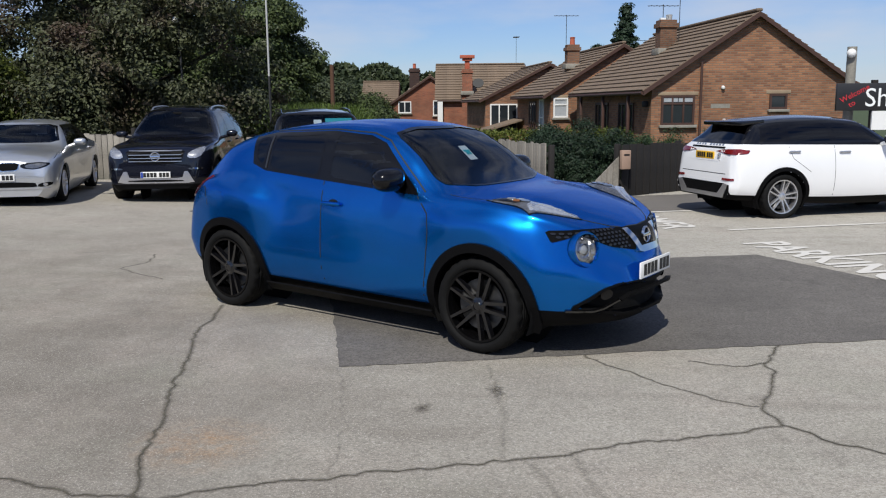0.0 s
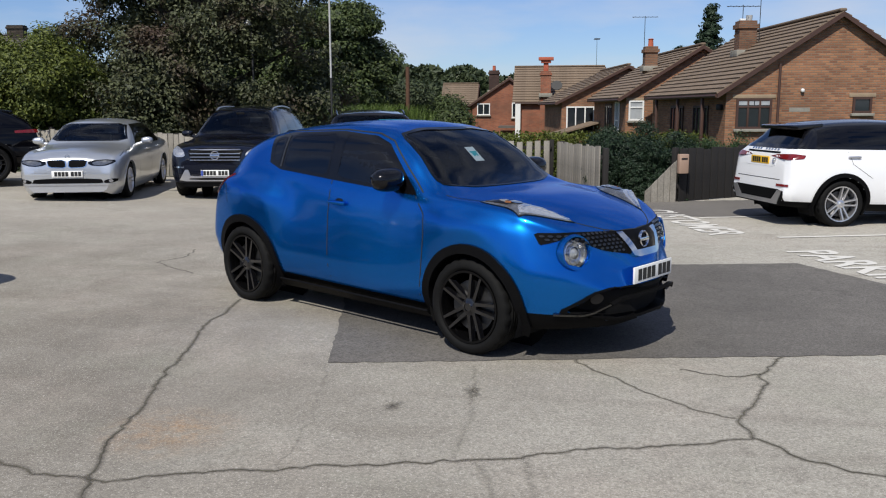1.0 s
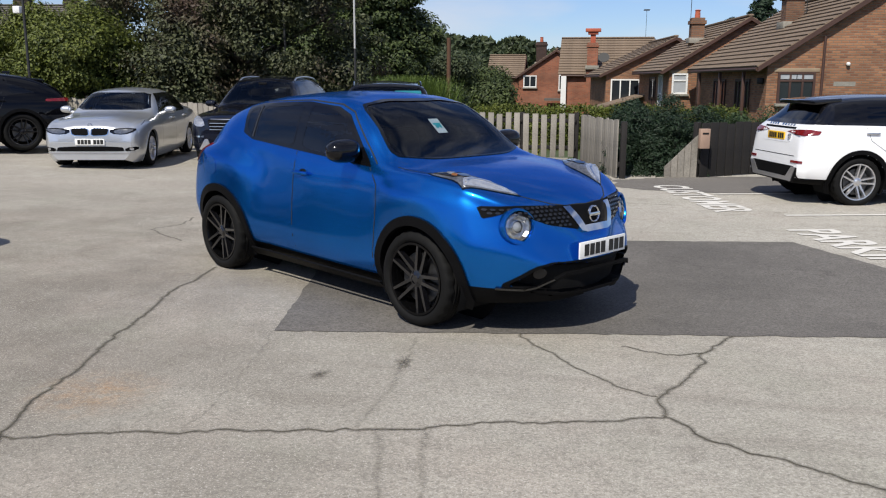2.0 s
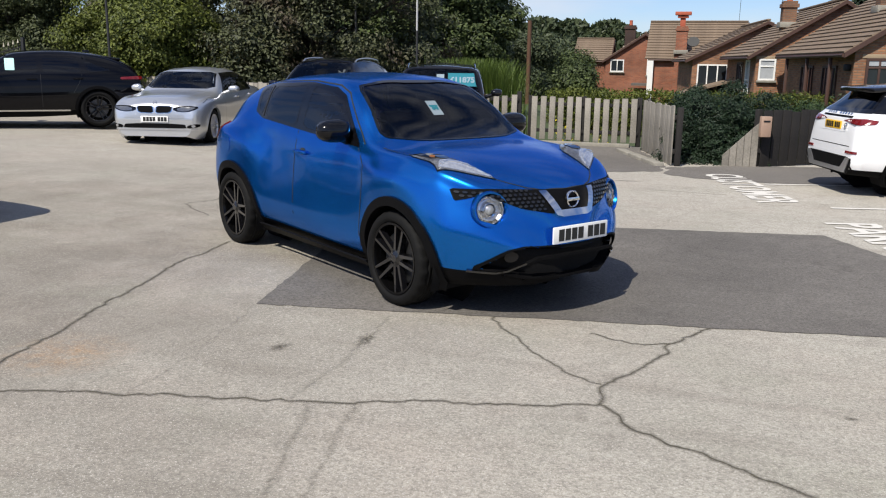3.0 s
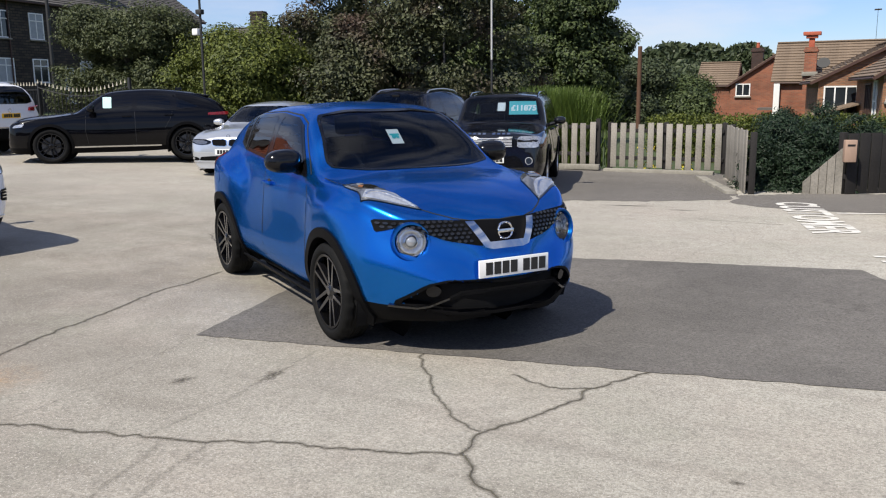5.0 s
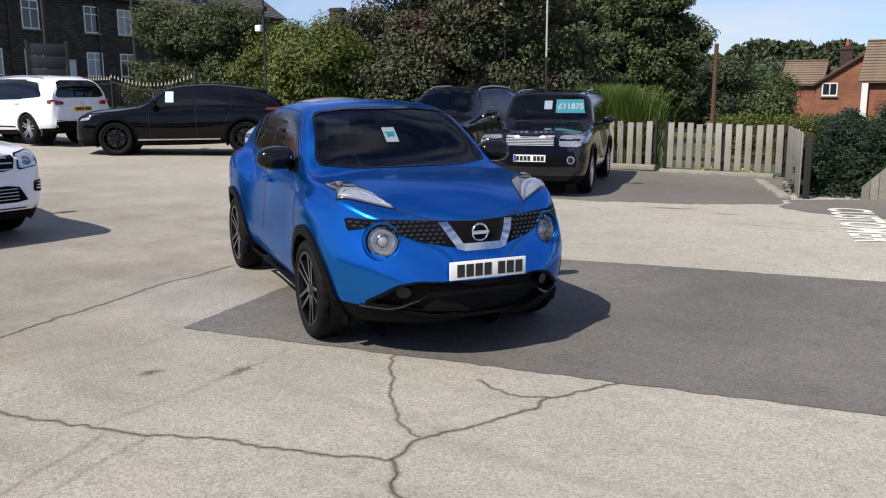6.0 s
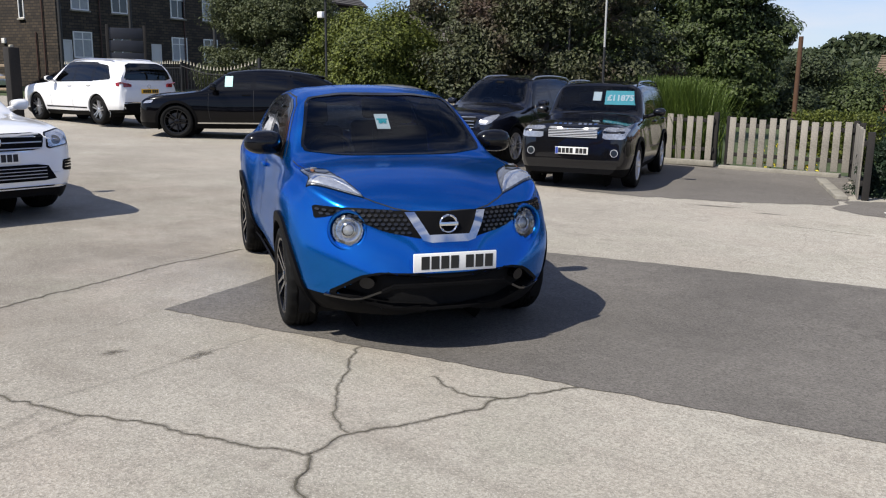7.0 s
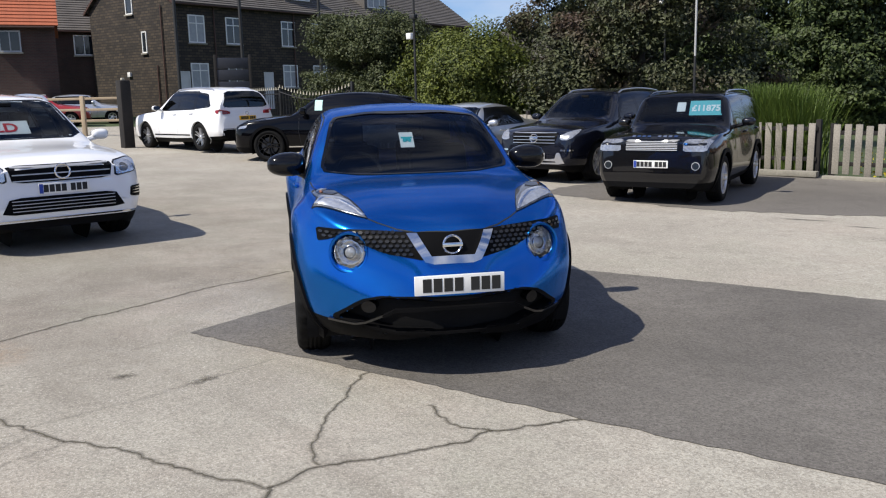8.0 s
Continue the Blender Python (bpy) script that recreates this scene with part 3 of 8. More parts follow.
def take(bm, chosen):
    """Moves the chosen faces of a mesh into a mesh of their own."""
    out = bm.copy()
    bmesh.ops.delete(out, geom=[f for f in out.faces if not chosen(f, out.faces.layers.int["band"])], context="FACES")
    bmesh.ops.delete(bm, geom=[f for f in bm.faces if chosen(f, bm.faces.layers.int["band"])], context="FACES")
    return out


def inside(poly, x, y):
    hit = False
    for i in range(len(poly)):
        (x0, y0), (x1, y1) = poly[i], poly[i - 1]
        if (y0 > y) != (y1 > y) and x < (x1 - x0) * (y - y0) / (y1 - y0) + x0:
            hit = not hit
    return hit


def shrink(poly, d):
    cx, cy = sum(p[0] for p in poly) / len(poly), sum(p[1] for p in poly) / len(poly)
    out = []
    for x, y in poly:
        r = math.hypot(x - cx, y - cy)
        k = max(0.2, 1 - d / max(r, 1e-3))
        out.append((cx + (x - cx) * k, cy + (y - cy) * k))
    return out


def lay(tree, axis, outline, off=0.004, depth=0.012, cell=0.07, bulge=None):
    """A thin panel with this outline laid on the shell. axis L, R: outline in (x, z); F, B: in (y, z); T: in (x, y)."""
    bm = bmesh.new()
    bm.faces.new([bm.verts.new((a, b, 0)) for a, b in outline])
    a0, a1 = min(p[0] for p in outline), max(p[0] for p in outline)
    b0, b1 = min(p[1] for p in outline), max(p[1] for p in outline)
    for lo, hi, nrm in ((a0, a1, (1, 0, 0)), (b0, b1, (0, 1, 0))):
        for k in range(1, int((hi - lo) / cell) + 1):
            at = lo + (hi - lo) * k / (int((hi - lo) / cell) + 1)
            bmesh.ops.bisect_plane(bm, geom=bm.verts[:] + bm.edges[:] + bm.faces[:], plane_co=Vector(nrm) * at, plane_no=nrm)
    frm = {"L": lambda a, b: ((a, 3, b), (0, -1, 0)), "R": lambda a, b: ((a, -3, b), (0, 1, 0)), "F": lambda a, b: ((3, a, b), (-1, 0, 0)),
           "B": lambda a, b: ((-9, a, b), (1, 0, 0)), "T": lambda a, b: ((a, b, 4), (0, 0, -1))}[axis]
    spots = {}
    lost = []
    for v in bm.verts:
        o, d = frm(v.co.x, v.co.y)
        p, nn, _, _ = tree.ray_cast(Vector(o), Vector(d))
        if p is None:
            lost.append(v)
            continue
        if nn.dot(Vector(d)) > 0:
            nn = -nn
        spots[v] = (p, nn)
    for v in lost:
        near = min(spots, key=lambda w: (w.co.x - v.co.x) ** 2 + (w.co.y - v.co.y) ** 2)
        o, d = Vector(frm(v.co.x, v.co.y)[0]), Vector(frm(0, 0)[1])
        pn = spots[near][0]
        flat = o - d * o.dot(d) + d * pn.dot(d)
        spots[v] = (flat, spots[near][1])
    rise = {v: off + (bulge(v.co.x, v.co.y) if bulge else 0.0) for v in spots}
    moved = {v: p + nn * rise[v] for v, (p, nn) in spots.items()}
    normal = {v: nn for v, (p, nn) in spots.items()}
    for v, p in moved.items():
        v.co = p
    flat = sum((f.normal.dot(normal[f.verts[0]]) for f in (bm.normal_update() or bm.faces)), 0.0)
    if flat < 0:
        bmesh.ops.reverse_faces(bm, faces=bm.faces[:])
    if depth:
        edge = [e for e in bm.edges if e.is_boundary]
        out = bmesh.ops.extrude_edge_only(bm, edges=edge)
        back = {}
        for v in out["geom"]:
            if isinstance(v, bmesh.types.BMVert):
                src = min(normal, key=lambda w: (w.co - v.co).length_squared if w.is_boundary or True else 9)
                back[v] = v.co - normal[src] * depth
        for v, p in back.items():
            v.co = p
    return bm


def from_edge(outline, x, y):
    """How far a point lies inside the nearest edge of an outline."""
    best = 9.0
    for (x0, y0), (x1, y1) in zip(outline, outline[1:] + outline[:1]):
        dx, dy = x1 - x0, y1 - y0
        t = max(0, min(1, ((x - x0) * dx + (y - y0) * dy) / (dx * dx + dy * dy)))
        best = min(best, math.hypot(x - x0 - t * dx, y - y0 - t * dy))
    return best


def strip(points, width):
    """Outline of a thin band along a line of points."""
    up, down = [], []
    for i, p in enumerate(points):
        a, b = points[max(0, i - 1)], points[min(len(points) - 1, i + 1)]
        dx, dy = b[0] - a[0], b[1] - a[1]
        k = math.hypot(dx, dy) or 1
        up.append((p[0] - dy / k * width / 2, p[1] + dx / k * width / 2))
        down.append((p[0] + dy / k * width / 2, p[1] - dx / k * width / 2))
    return up + down[::-1]


def oval(cx, cy, rx, ry, n=28):
    return [(cx + rx * math.cos(2 * math.pi * k / n), cy + ry * math.sin(2 * math.pi * k / n)) for k in range(n)]


def ring_outline(cx, cy, r0, r1, a0, a1, n=26):
    out = [(cx + r1 * math.cos(radians(a0 + (a1 - a0) * k / n)), cy + r1 * math.sin(radians(a0 + (a1 - a0) * k / n))) for k in range(n + 1)]
    inn = [(cx + r0 * math.cos(radians(a0 + (a1 - a0) * k / n)), cy + r0 * math.sin(radians(a0 + (a1 - a0) * k / n))) for k in range(n + 1)]
    return out + inn[::-1]


def make_wheel(name, r, width, rim_r, spokes, rim_mat, face_mat, twin=False):
    """A wheel at the origin, its outer face towards -y: tyre, rim with spokes, brake disc, hub cap."""
    w = new(name)
    h = width / 2
    tyre = bmesh.new()
    prof = [(rim_r, h * 0.75), (rim_r + 0.02, h * 0.96), (r - 0.05, h), (r - 0.018, h * 0.9), (r - 0.004, h * 0.72), (r, h * 0.4)]
    for g in (0.35, 0.12, -0.12, -0.35):
        prof += [(r, h * (g + 0.1)), (r - 0.008, h * (g + 0.05)), (r - 0.008, h * (g - 0.02)), (r, h * (g - 0.05))]
    prof += [(r, -h * 0.45), (r - 0.004, -h * 0.72), (r - 0.018, -h * 0.9), (r - 0.05, -h), (rim_r + 0.02, -h * 0.96), (rim_r, -h * 0.75)]
    lathe(tyre, prof, 72)
    for v in tyre.verts:
        rad = math.hypot(v.co.x, v.co.z)
        if rad > r - 0.012 and abs(v.co.y) > h * 0.36 and round(math.atan2(v.co.z, v.co.x) / (2 * math.pi / 72)) % 3 == 0:
            v.co.x, v.co.z = v.co.x * (r - 0.014) / rad, v.co.z * (r - 0.014) / rad
    bmesh.ops.recalc_face_normals(tyre, faces=tyre.faces[:])
    part("tyre", tyre, M_RUBBER, w, angle=50)
    rim = bmesh.new()
    lathe(rim, [(rim_r + 0.006, -h * 0.8), (rim_r + 0.004, -h * 0.9), (rim_r - 0.012, -h * 0.88), (rim_r - 0.022, -h * 0.6), (rim_r - 0.03, h * 0.7), (rim_r, h * 0.8)], 56)
    bmesh.ops.recalc_face_normals(rim, faces=rim.faces[:])
    part("rim", rim, face_mat, w, angle=50)
    sp_ = bmesh.new()
    y0, y1 = -h * 0.78, -h * 0.55
    for k in range(spokes):
        for lean in ((-1, 1) if twin else (0,)):
            a = 2 * math.pi * k / spokes
            m = Matrix.Rotation(a, 4, "Y")
            half0, half1 = (0.017, 0.012) if twin else (0.035, 0.03)
            sh0, sh1 = lean * 0.022, lean * rim_r * (0.17 if spokes < 7 else 0.1)
            pts = []
            for yy, g in ((y0 - 0.012, 0.75), (y1, 1.25)):
                for rr, hw, sh in ((0.045, half0, sh0), (rim_r - 0.015, half1, sh1)):
                    for sgn in (-1, 1):
                        pts.append(sp_.verts.new(m @ Vector((rr, yy + (0.02 if rr < 0.1 else 0), sh + sgn * hw * g))))
            a_, b_, c_, d_, e_, f_, g_, h_ = pts
            for q in ((a_, b_, d_, c_), (e_, g_, h_, f_), (a_, e_, f_, b_), (c_, d_, h_, g_), (a_, c_, g_, e_), (b_, f_, h_, d_)):
                sp_.faces.new(q)
    bmesh.ops.recalc_face_normals(sp_, faces=sp_.faces[:])
    part("spokes", sp_, rim_mat, w, smooth=False)
    hub = bmesh.new()
    lathe(hub, [(0.0, y0 - 0.004), (0.026, y0 - 0.004), (0.032, y0 + 0.002), (0.06, y0 + 0.008), (0.068, y1)], 28)
    bmesh.ops.recalc_face_normals(hub, faces=hub.faces[:])
    part("hub_cap", hub, rim_mat, w)
    disc = bmesh.new()
    lathe(disc, [(0.05, -h * 0.25), (rim_r * 0.72, -h * 0.25), (rim_r * 0.72, 0.0), (0.05, 0.0)], 36)
    part("brake_disc", disc, M_STEEL, w)
    return w


def add_plate(car, tree, axis, y, z, yellow=False, off=0.02, chars=7, band=False):
    """A number plate; its characters are plain bars."""
    o, d = (Vector((3, y, z)), Vector((-1, 0, 0))) if axis == "F" else (Vector((-9, y, z)), Vector((1, 0, 0)))
    p = tree.ray_cast(o, d)[0]
    sx = 1 if axis == "F" else -1
    x = p.x + sx * off
    bm = boxed(min(x, x - sx * 0.014), max(x, x - sx * 0.014), y - 0.26, y + 0.26, z - 0.056, z + 0.056, 0.003)
    plate = part("number_plate", bm, M_PLATEY if yellow else M_PLATE, car, "yellow number plate" if yellow else "white number plate")
    cx, me = -0.225, None
    for k in range(chars):
        w_ = 0.05
        if k == 4:
            cx += 0.033
        yy = y + sx * (cx + w_ / 2 + 0.012)
        if me is None:
            bar = part("character", boxed(-0.0008, 0.0008, -w_ / 2, w_ / 2, -0.039, 0.039), M_INK, plate, smooth=False)
            me = bar.data
        else:
            bar = new("character", me)
            bar.parent = plate
        bar.location = (x + sx * 0.0012, yy, z)
        cx += w_ + 0.011
    if band:
        x0, x1 = sorted((x + sx * 0.0003, x + sx * 0.002))
        yb = y - sx * 0.236
        part("blue_band", boxed(x0, x1, yb - 0.02, yb + 0.02, z - 0.05, z + 0.05), M_EU, plate)
    return plate


def build_car(name, label, s, paint, place_, group="parked cars"):
    car = thing(name, place_, label, "car", group)
    shell, low, tree = car_body(s)
    if "upper_mat" in s:
        upper = shell.copy()
        top_of = lambda f: f.calc_center_median().z > s["belt"] + 0.045 and f.calc_center_median().x < s["screen_x"] - 0.25
        bmesh.ops.delete(shell, geom=[f for f in shell.faces if top_of(f)], context="FACES")
        bmesh.ops.delete(upper, geom=[f for f in upper.faces if not top_of(f)], context="FACES")
        part("roof", upper, s["upper_mat"], car, "black roof and pillars", angle=40)
    counts = s.get("counts", [3, 8, 8, 12, 7, 6])
    sill_k, belt_k, roof_k = counts[0] + 1, sum(counts[:-3]), sum(counts[:-2])

    def panel(x0, x1, k0, k1, sg=0):
        def chosen(f, layer):
            m = f.calc_center_median()
            return x0 < m.x < x1 and k0 <= f[layer] < k1 and (sg == 0 or m.y * sg > 0)
        return chosen

    doors = {}
    for nm, x0, x1 in s.get("doors", ()):
        for side, sg in SIDES.items():
            doors[nm, side] = part(nm, take(shell, panel(x0, x1, sill_k, belt_k, sg)), paint, car, angle=40)
    part("bonnet", take(shell, panel(s["screen_x"] - 0.02, s["axles"][0] + s.get("bonnet_end", 0.55), roof_k, 99)), paint, car, angle=40)
    part("body", shell, paint, car, angle=40)
    part("lower_cladding", low, s.get("clad", M_PLASTIC), car, "black plastic lower cladding", angle=40)
    # cabin behind the glass
    xf, xr = s["screen_x"], s["axles"][1] - 0.35
    zb_, ww = s["belt"], s["ws"][len(s["ws"]) // 2][1]
    cab = boxed(xr, xf - 0.1, -ww + 0.1, ww - 0.1, 0.35, zb_ - 0.25, 0.03)
    part("cabin_floor", cab, M_CABIN, car)
    dash = boxed(xf - 0.62, xf - 0.12, -ww + 0.12, ww - 0.12, zb_ - 0.3, zb_ - 0.03, 0.06)
    part("dashboard", dash, M_CABIN, car)
    for x in (s["seat_x"], s["seat_x"] - 0.85):
        for y in (0.37, -0.37):
            b = boxed(x - 0.09, x + 0.06, y - 0.24, y + 0.24, zb_ - 0.4, zb_ + 0.18, 0.05)
            box(b, x - 0.08, x + 0.02, y - 0.12, y + 0.12, zb_ + 0.2, zb_ + 0.38, 0.03)
            for v in b.verts:
                v.co.x -= (v.co.z - zb_ + 0.4) * 0.25
            part("seat", b, M_CABIN, car)
    sw = bmesh.new()
    m = Matrix.Translation((xf - 0.72, -0.37, zb_ + 0.0)) @ Matrix.Rotation(radians(62), 4, "Y")
    pipe(sw, [m @ Vector((0.18 * math.cos(2 * math.pi * k / 24), 0.18 * math.sin(2 * math.pi * k / 24), 0)) for k in range(24)], 0.014, 6, True)
    tube(sw, m @ Vector((0, -0.17, 0)), m @ Vector((0, 0.17, 0)), 0.02, n=6)
    part("steering_wheel", sw, M_CABIN, car)
    mir = boxed(xf - 0.66, xf - 0.63, -0.085, 0.085, s["zr_top"] - 0.185, s["zr_top"] - 0.135, 0.012)
    part("rear_view_mirror", mir, M_CABIN, car)
    # glass, each with its black edge
    for axis, outline in s["glass"]:
        for side in (("L", "R") if axis == "S" else (axis,)):
            nm = {"S": "side_window", "F": "windscreen", "B": "rear_window"}[axis]
            g = part(nm, lay(tree, side, outline, 0.003, 0.0), M_GLASS if axis == "F" else M_SIDEGLASS if s.get("clear_front") and outline is s["glass"][2][1] else M_TINT, car)
            g.visible_shadow = False
            edge = shrink(outline, s.get("edge", 0.03))
            surround = outline + [outline[0]] + [edge[0]] + edge[::-1]
            part("window_surround", lay(tree, side, surround, 0.0045, 0.006, 0.12), M_GLOSSBLACK, g)
    if "pillars" in s:
        for side in SIDES:
            for outline in s["pillars"]:
                part("door_pillar", lay(tree, side, outline, 0.0027, 0.0, 0.03), M_GLOSSBLACK, car)
    for x0, x1, yy_ in s.get("rails", ()):
        for sg in (-1, 1):
            rail = bmesh.new()
            pts = []
            for k in range(13):
                x = x0 + (x1 - x0) * k / 12
                p = tree.ray_cast(Vector((x, sg * yy_, 4)), Vector((0, 0, -1)))[0]
                pts.append(p + Vector((0, 0, 0.0 if k in (0, 12) else 0.045)))
            pipe(rail, pts, 0.018)
            part("roof_rail", rail, s.get("rail_mat", M_BLACK), car)
    # panels and lines laid on the shell
    for side, sg in SIDES.items():
        for line in s["seams"]:
            part("panel_seam", lay(tree, side, strip(line, s.get("seam_w", 0.007)), 0.0014, 0.0, 0.1), M_INK, car)
        for nm, outline, mt, off in s.get("side_parts", ()):
            part(nm, lay(tree, side, outline, off, 0.015), mt, car)
        for hx, hz in s["handles"]:
            p = tree.ray_cast(Vector((hx, 3 * sg, hz)), Vector((0, -sg, 0)))[0]
            b = boxed(hx - 0.1, hx + 0.1, p.y - 0.01, p.y + 0.035 * 1.0, hz - 0.014, hz + 0.016, 0.012) if sg > 0 else boxed(hx - 0.1, hx + 0.1, p.y - 0.035, p.y + 0.01, hz - 0.014, hz + 0.016, 0.012)
            # flat black oval on the door paints the shade of the handle's hollow
            if s.get("recess"):
                part("handle_shade", lay(tree, side, oval(hx + 0.01, hz + 0.006, 0.052, 0.028), 0.0015, 0.0), M_GLOSSBLACK, car)
            part("door_handle", b, s.get("handle_mat", paint), doors.get(("front_door" if hx > s["doors"][0][1] else "rear_door", side), car))
        # mirror
        mx, my, mz = s["mirror"]
        p = tree.ray_cast(Vector((mx, 3 * sg, mz - 0.06)), Vector((0, -sg, 0)))[0]
        b = bmesh.new()
        bmesh.ops.create_uvsphere(b, u_segments=20, v_segments=12, radius=1.0)
        for v in b.verts:
            x, y, z = v.co
            x = max(x, -0.55)
            z = (abs(z) ** 0.75) * (1 if z > 0 else -1)
            k = s.get("mirror_k", 1.0)
            v.co = Vector((mx + x * 0.1 * k + 0.02 * abs(y), sg * (my + 0.02 + (abs(y) ** 0.85 * (1 if y * sg > 0 else -1) * sg) * 0.135 * k), mz + z * (0.085 + 0.01 * y * sg) * k))
        tube(b, (mx, p.y - sg * 0.02, mz - 0.09), (mx, sg * (my - 0.02), mz - 0.03), 0.03, 0.035, 8)
        mr = part("door_mirror", b, s.get("mirror_mat", paint), car)
        gl = bmesh.new()
        gl.faces.new([gl.verts.new((mx - 0.058, sg * (my + 0.02 + yy), mz + zz)) for yy, zz in rounded([(-0.1, -0.06), (0.1, -0.055), (0.1, 0.06), (-0.1, 0.06)])])
        part("mirror_glass", gl, M_CHROME, mr)
        # arch trims and inner wells
        for xw in s["axles"]:
            R, zc = s["arch"], s["r"]
            t = s.get("trim", 0.05)
            a0 = math.degrees(math.asin(max(-0.9, min(0.9, (s["clear"] - zc) / R))))
            part("arch_trim", lay(tree, side, ring_outline(xw, zc, R - 0.015, R + t, a0, 180 - a0), 0.018 if t > 0.03 else 0.005, 0.045, 0.1),
                 s.get("trim_mat", M_PLASTIC), car)
            well = bmesh.new()
            rr = R + 0.01
            prev = None
            for k in range(25):
                a = radians(-25 + 230 * k / 24)
                row = [well.verts.new((xw + rr * math.cos(a), sg * yy, zc + rr * math.sin(a))) for yy in (0.42, s["wm_w"] - 0.06)]
                if prev:
                    well.faces.new((prev[0], prev[1], row[1], row[0]))
                prev = row
            well.faces.new([well.verts.new((xw + rr * math.cos(2 * math.pi * k / 24), sg * 0.42, zc + rr * math.sin(2 * math.pi * k / 24))) for k in range(24)])
            part("wheel_well", well, M_CABIN, car)
    for nm, axis, outline, mt, off, depth, *more in s.get("laid", ()):
        part(nm, lay(tree, axis, outline, off, depth, 0.05 if not more else 0.025, more[0] if more else None), mt, car)
    # underside
    part("underside", boxed(s["axles"][1] - 0.3, s["axles"][0] + 0.3, -0.62, 0.62, s["clear"] + 0.02, 0.4, 0.03), M_CABIN, car)
    # wheels
    w = None
    for xw in s["axles"]:
        for sg in (-1, 1):
            turn_ = Matrix.Rotation(math.pi if sg > 0 else 0, 4, "Z")
            mm = Matrix.Translation((xw, sg * (s["wm_w"] - s["wheel"][1] / 2 - s.get("inset", 0.015)), s["r"])) @ turn_ @ Matrix.Rotation(0.5 * xw, 4, "Y")
            if w is None:
                w = make_wheel("wheel", s["r"], s["wheel"][1], s["wheel"][0], *s["wheel"][2:])
                w.matrix_basis, w.parent = mm, car
            else:
                copy_thing(w, mm).parent = car
    for axis, y, z, yellow, off in s.get("plates", ()):
        add_plate(car, tree, axis, y, z, yellow, off, 7, s.get("band", False) and not yellow)
    return car, tree


def mirror_y(outline):
    return [(-a, b) for a, b in outline][::-1]


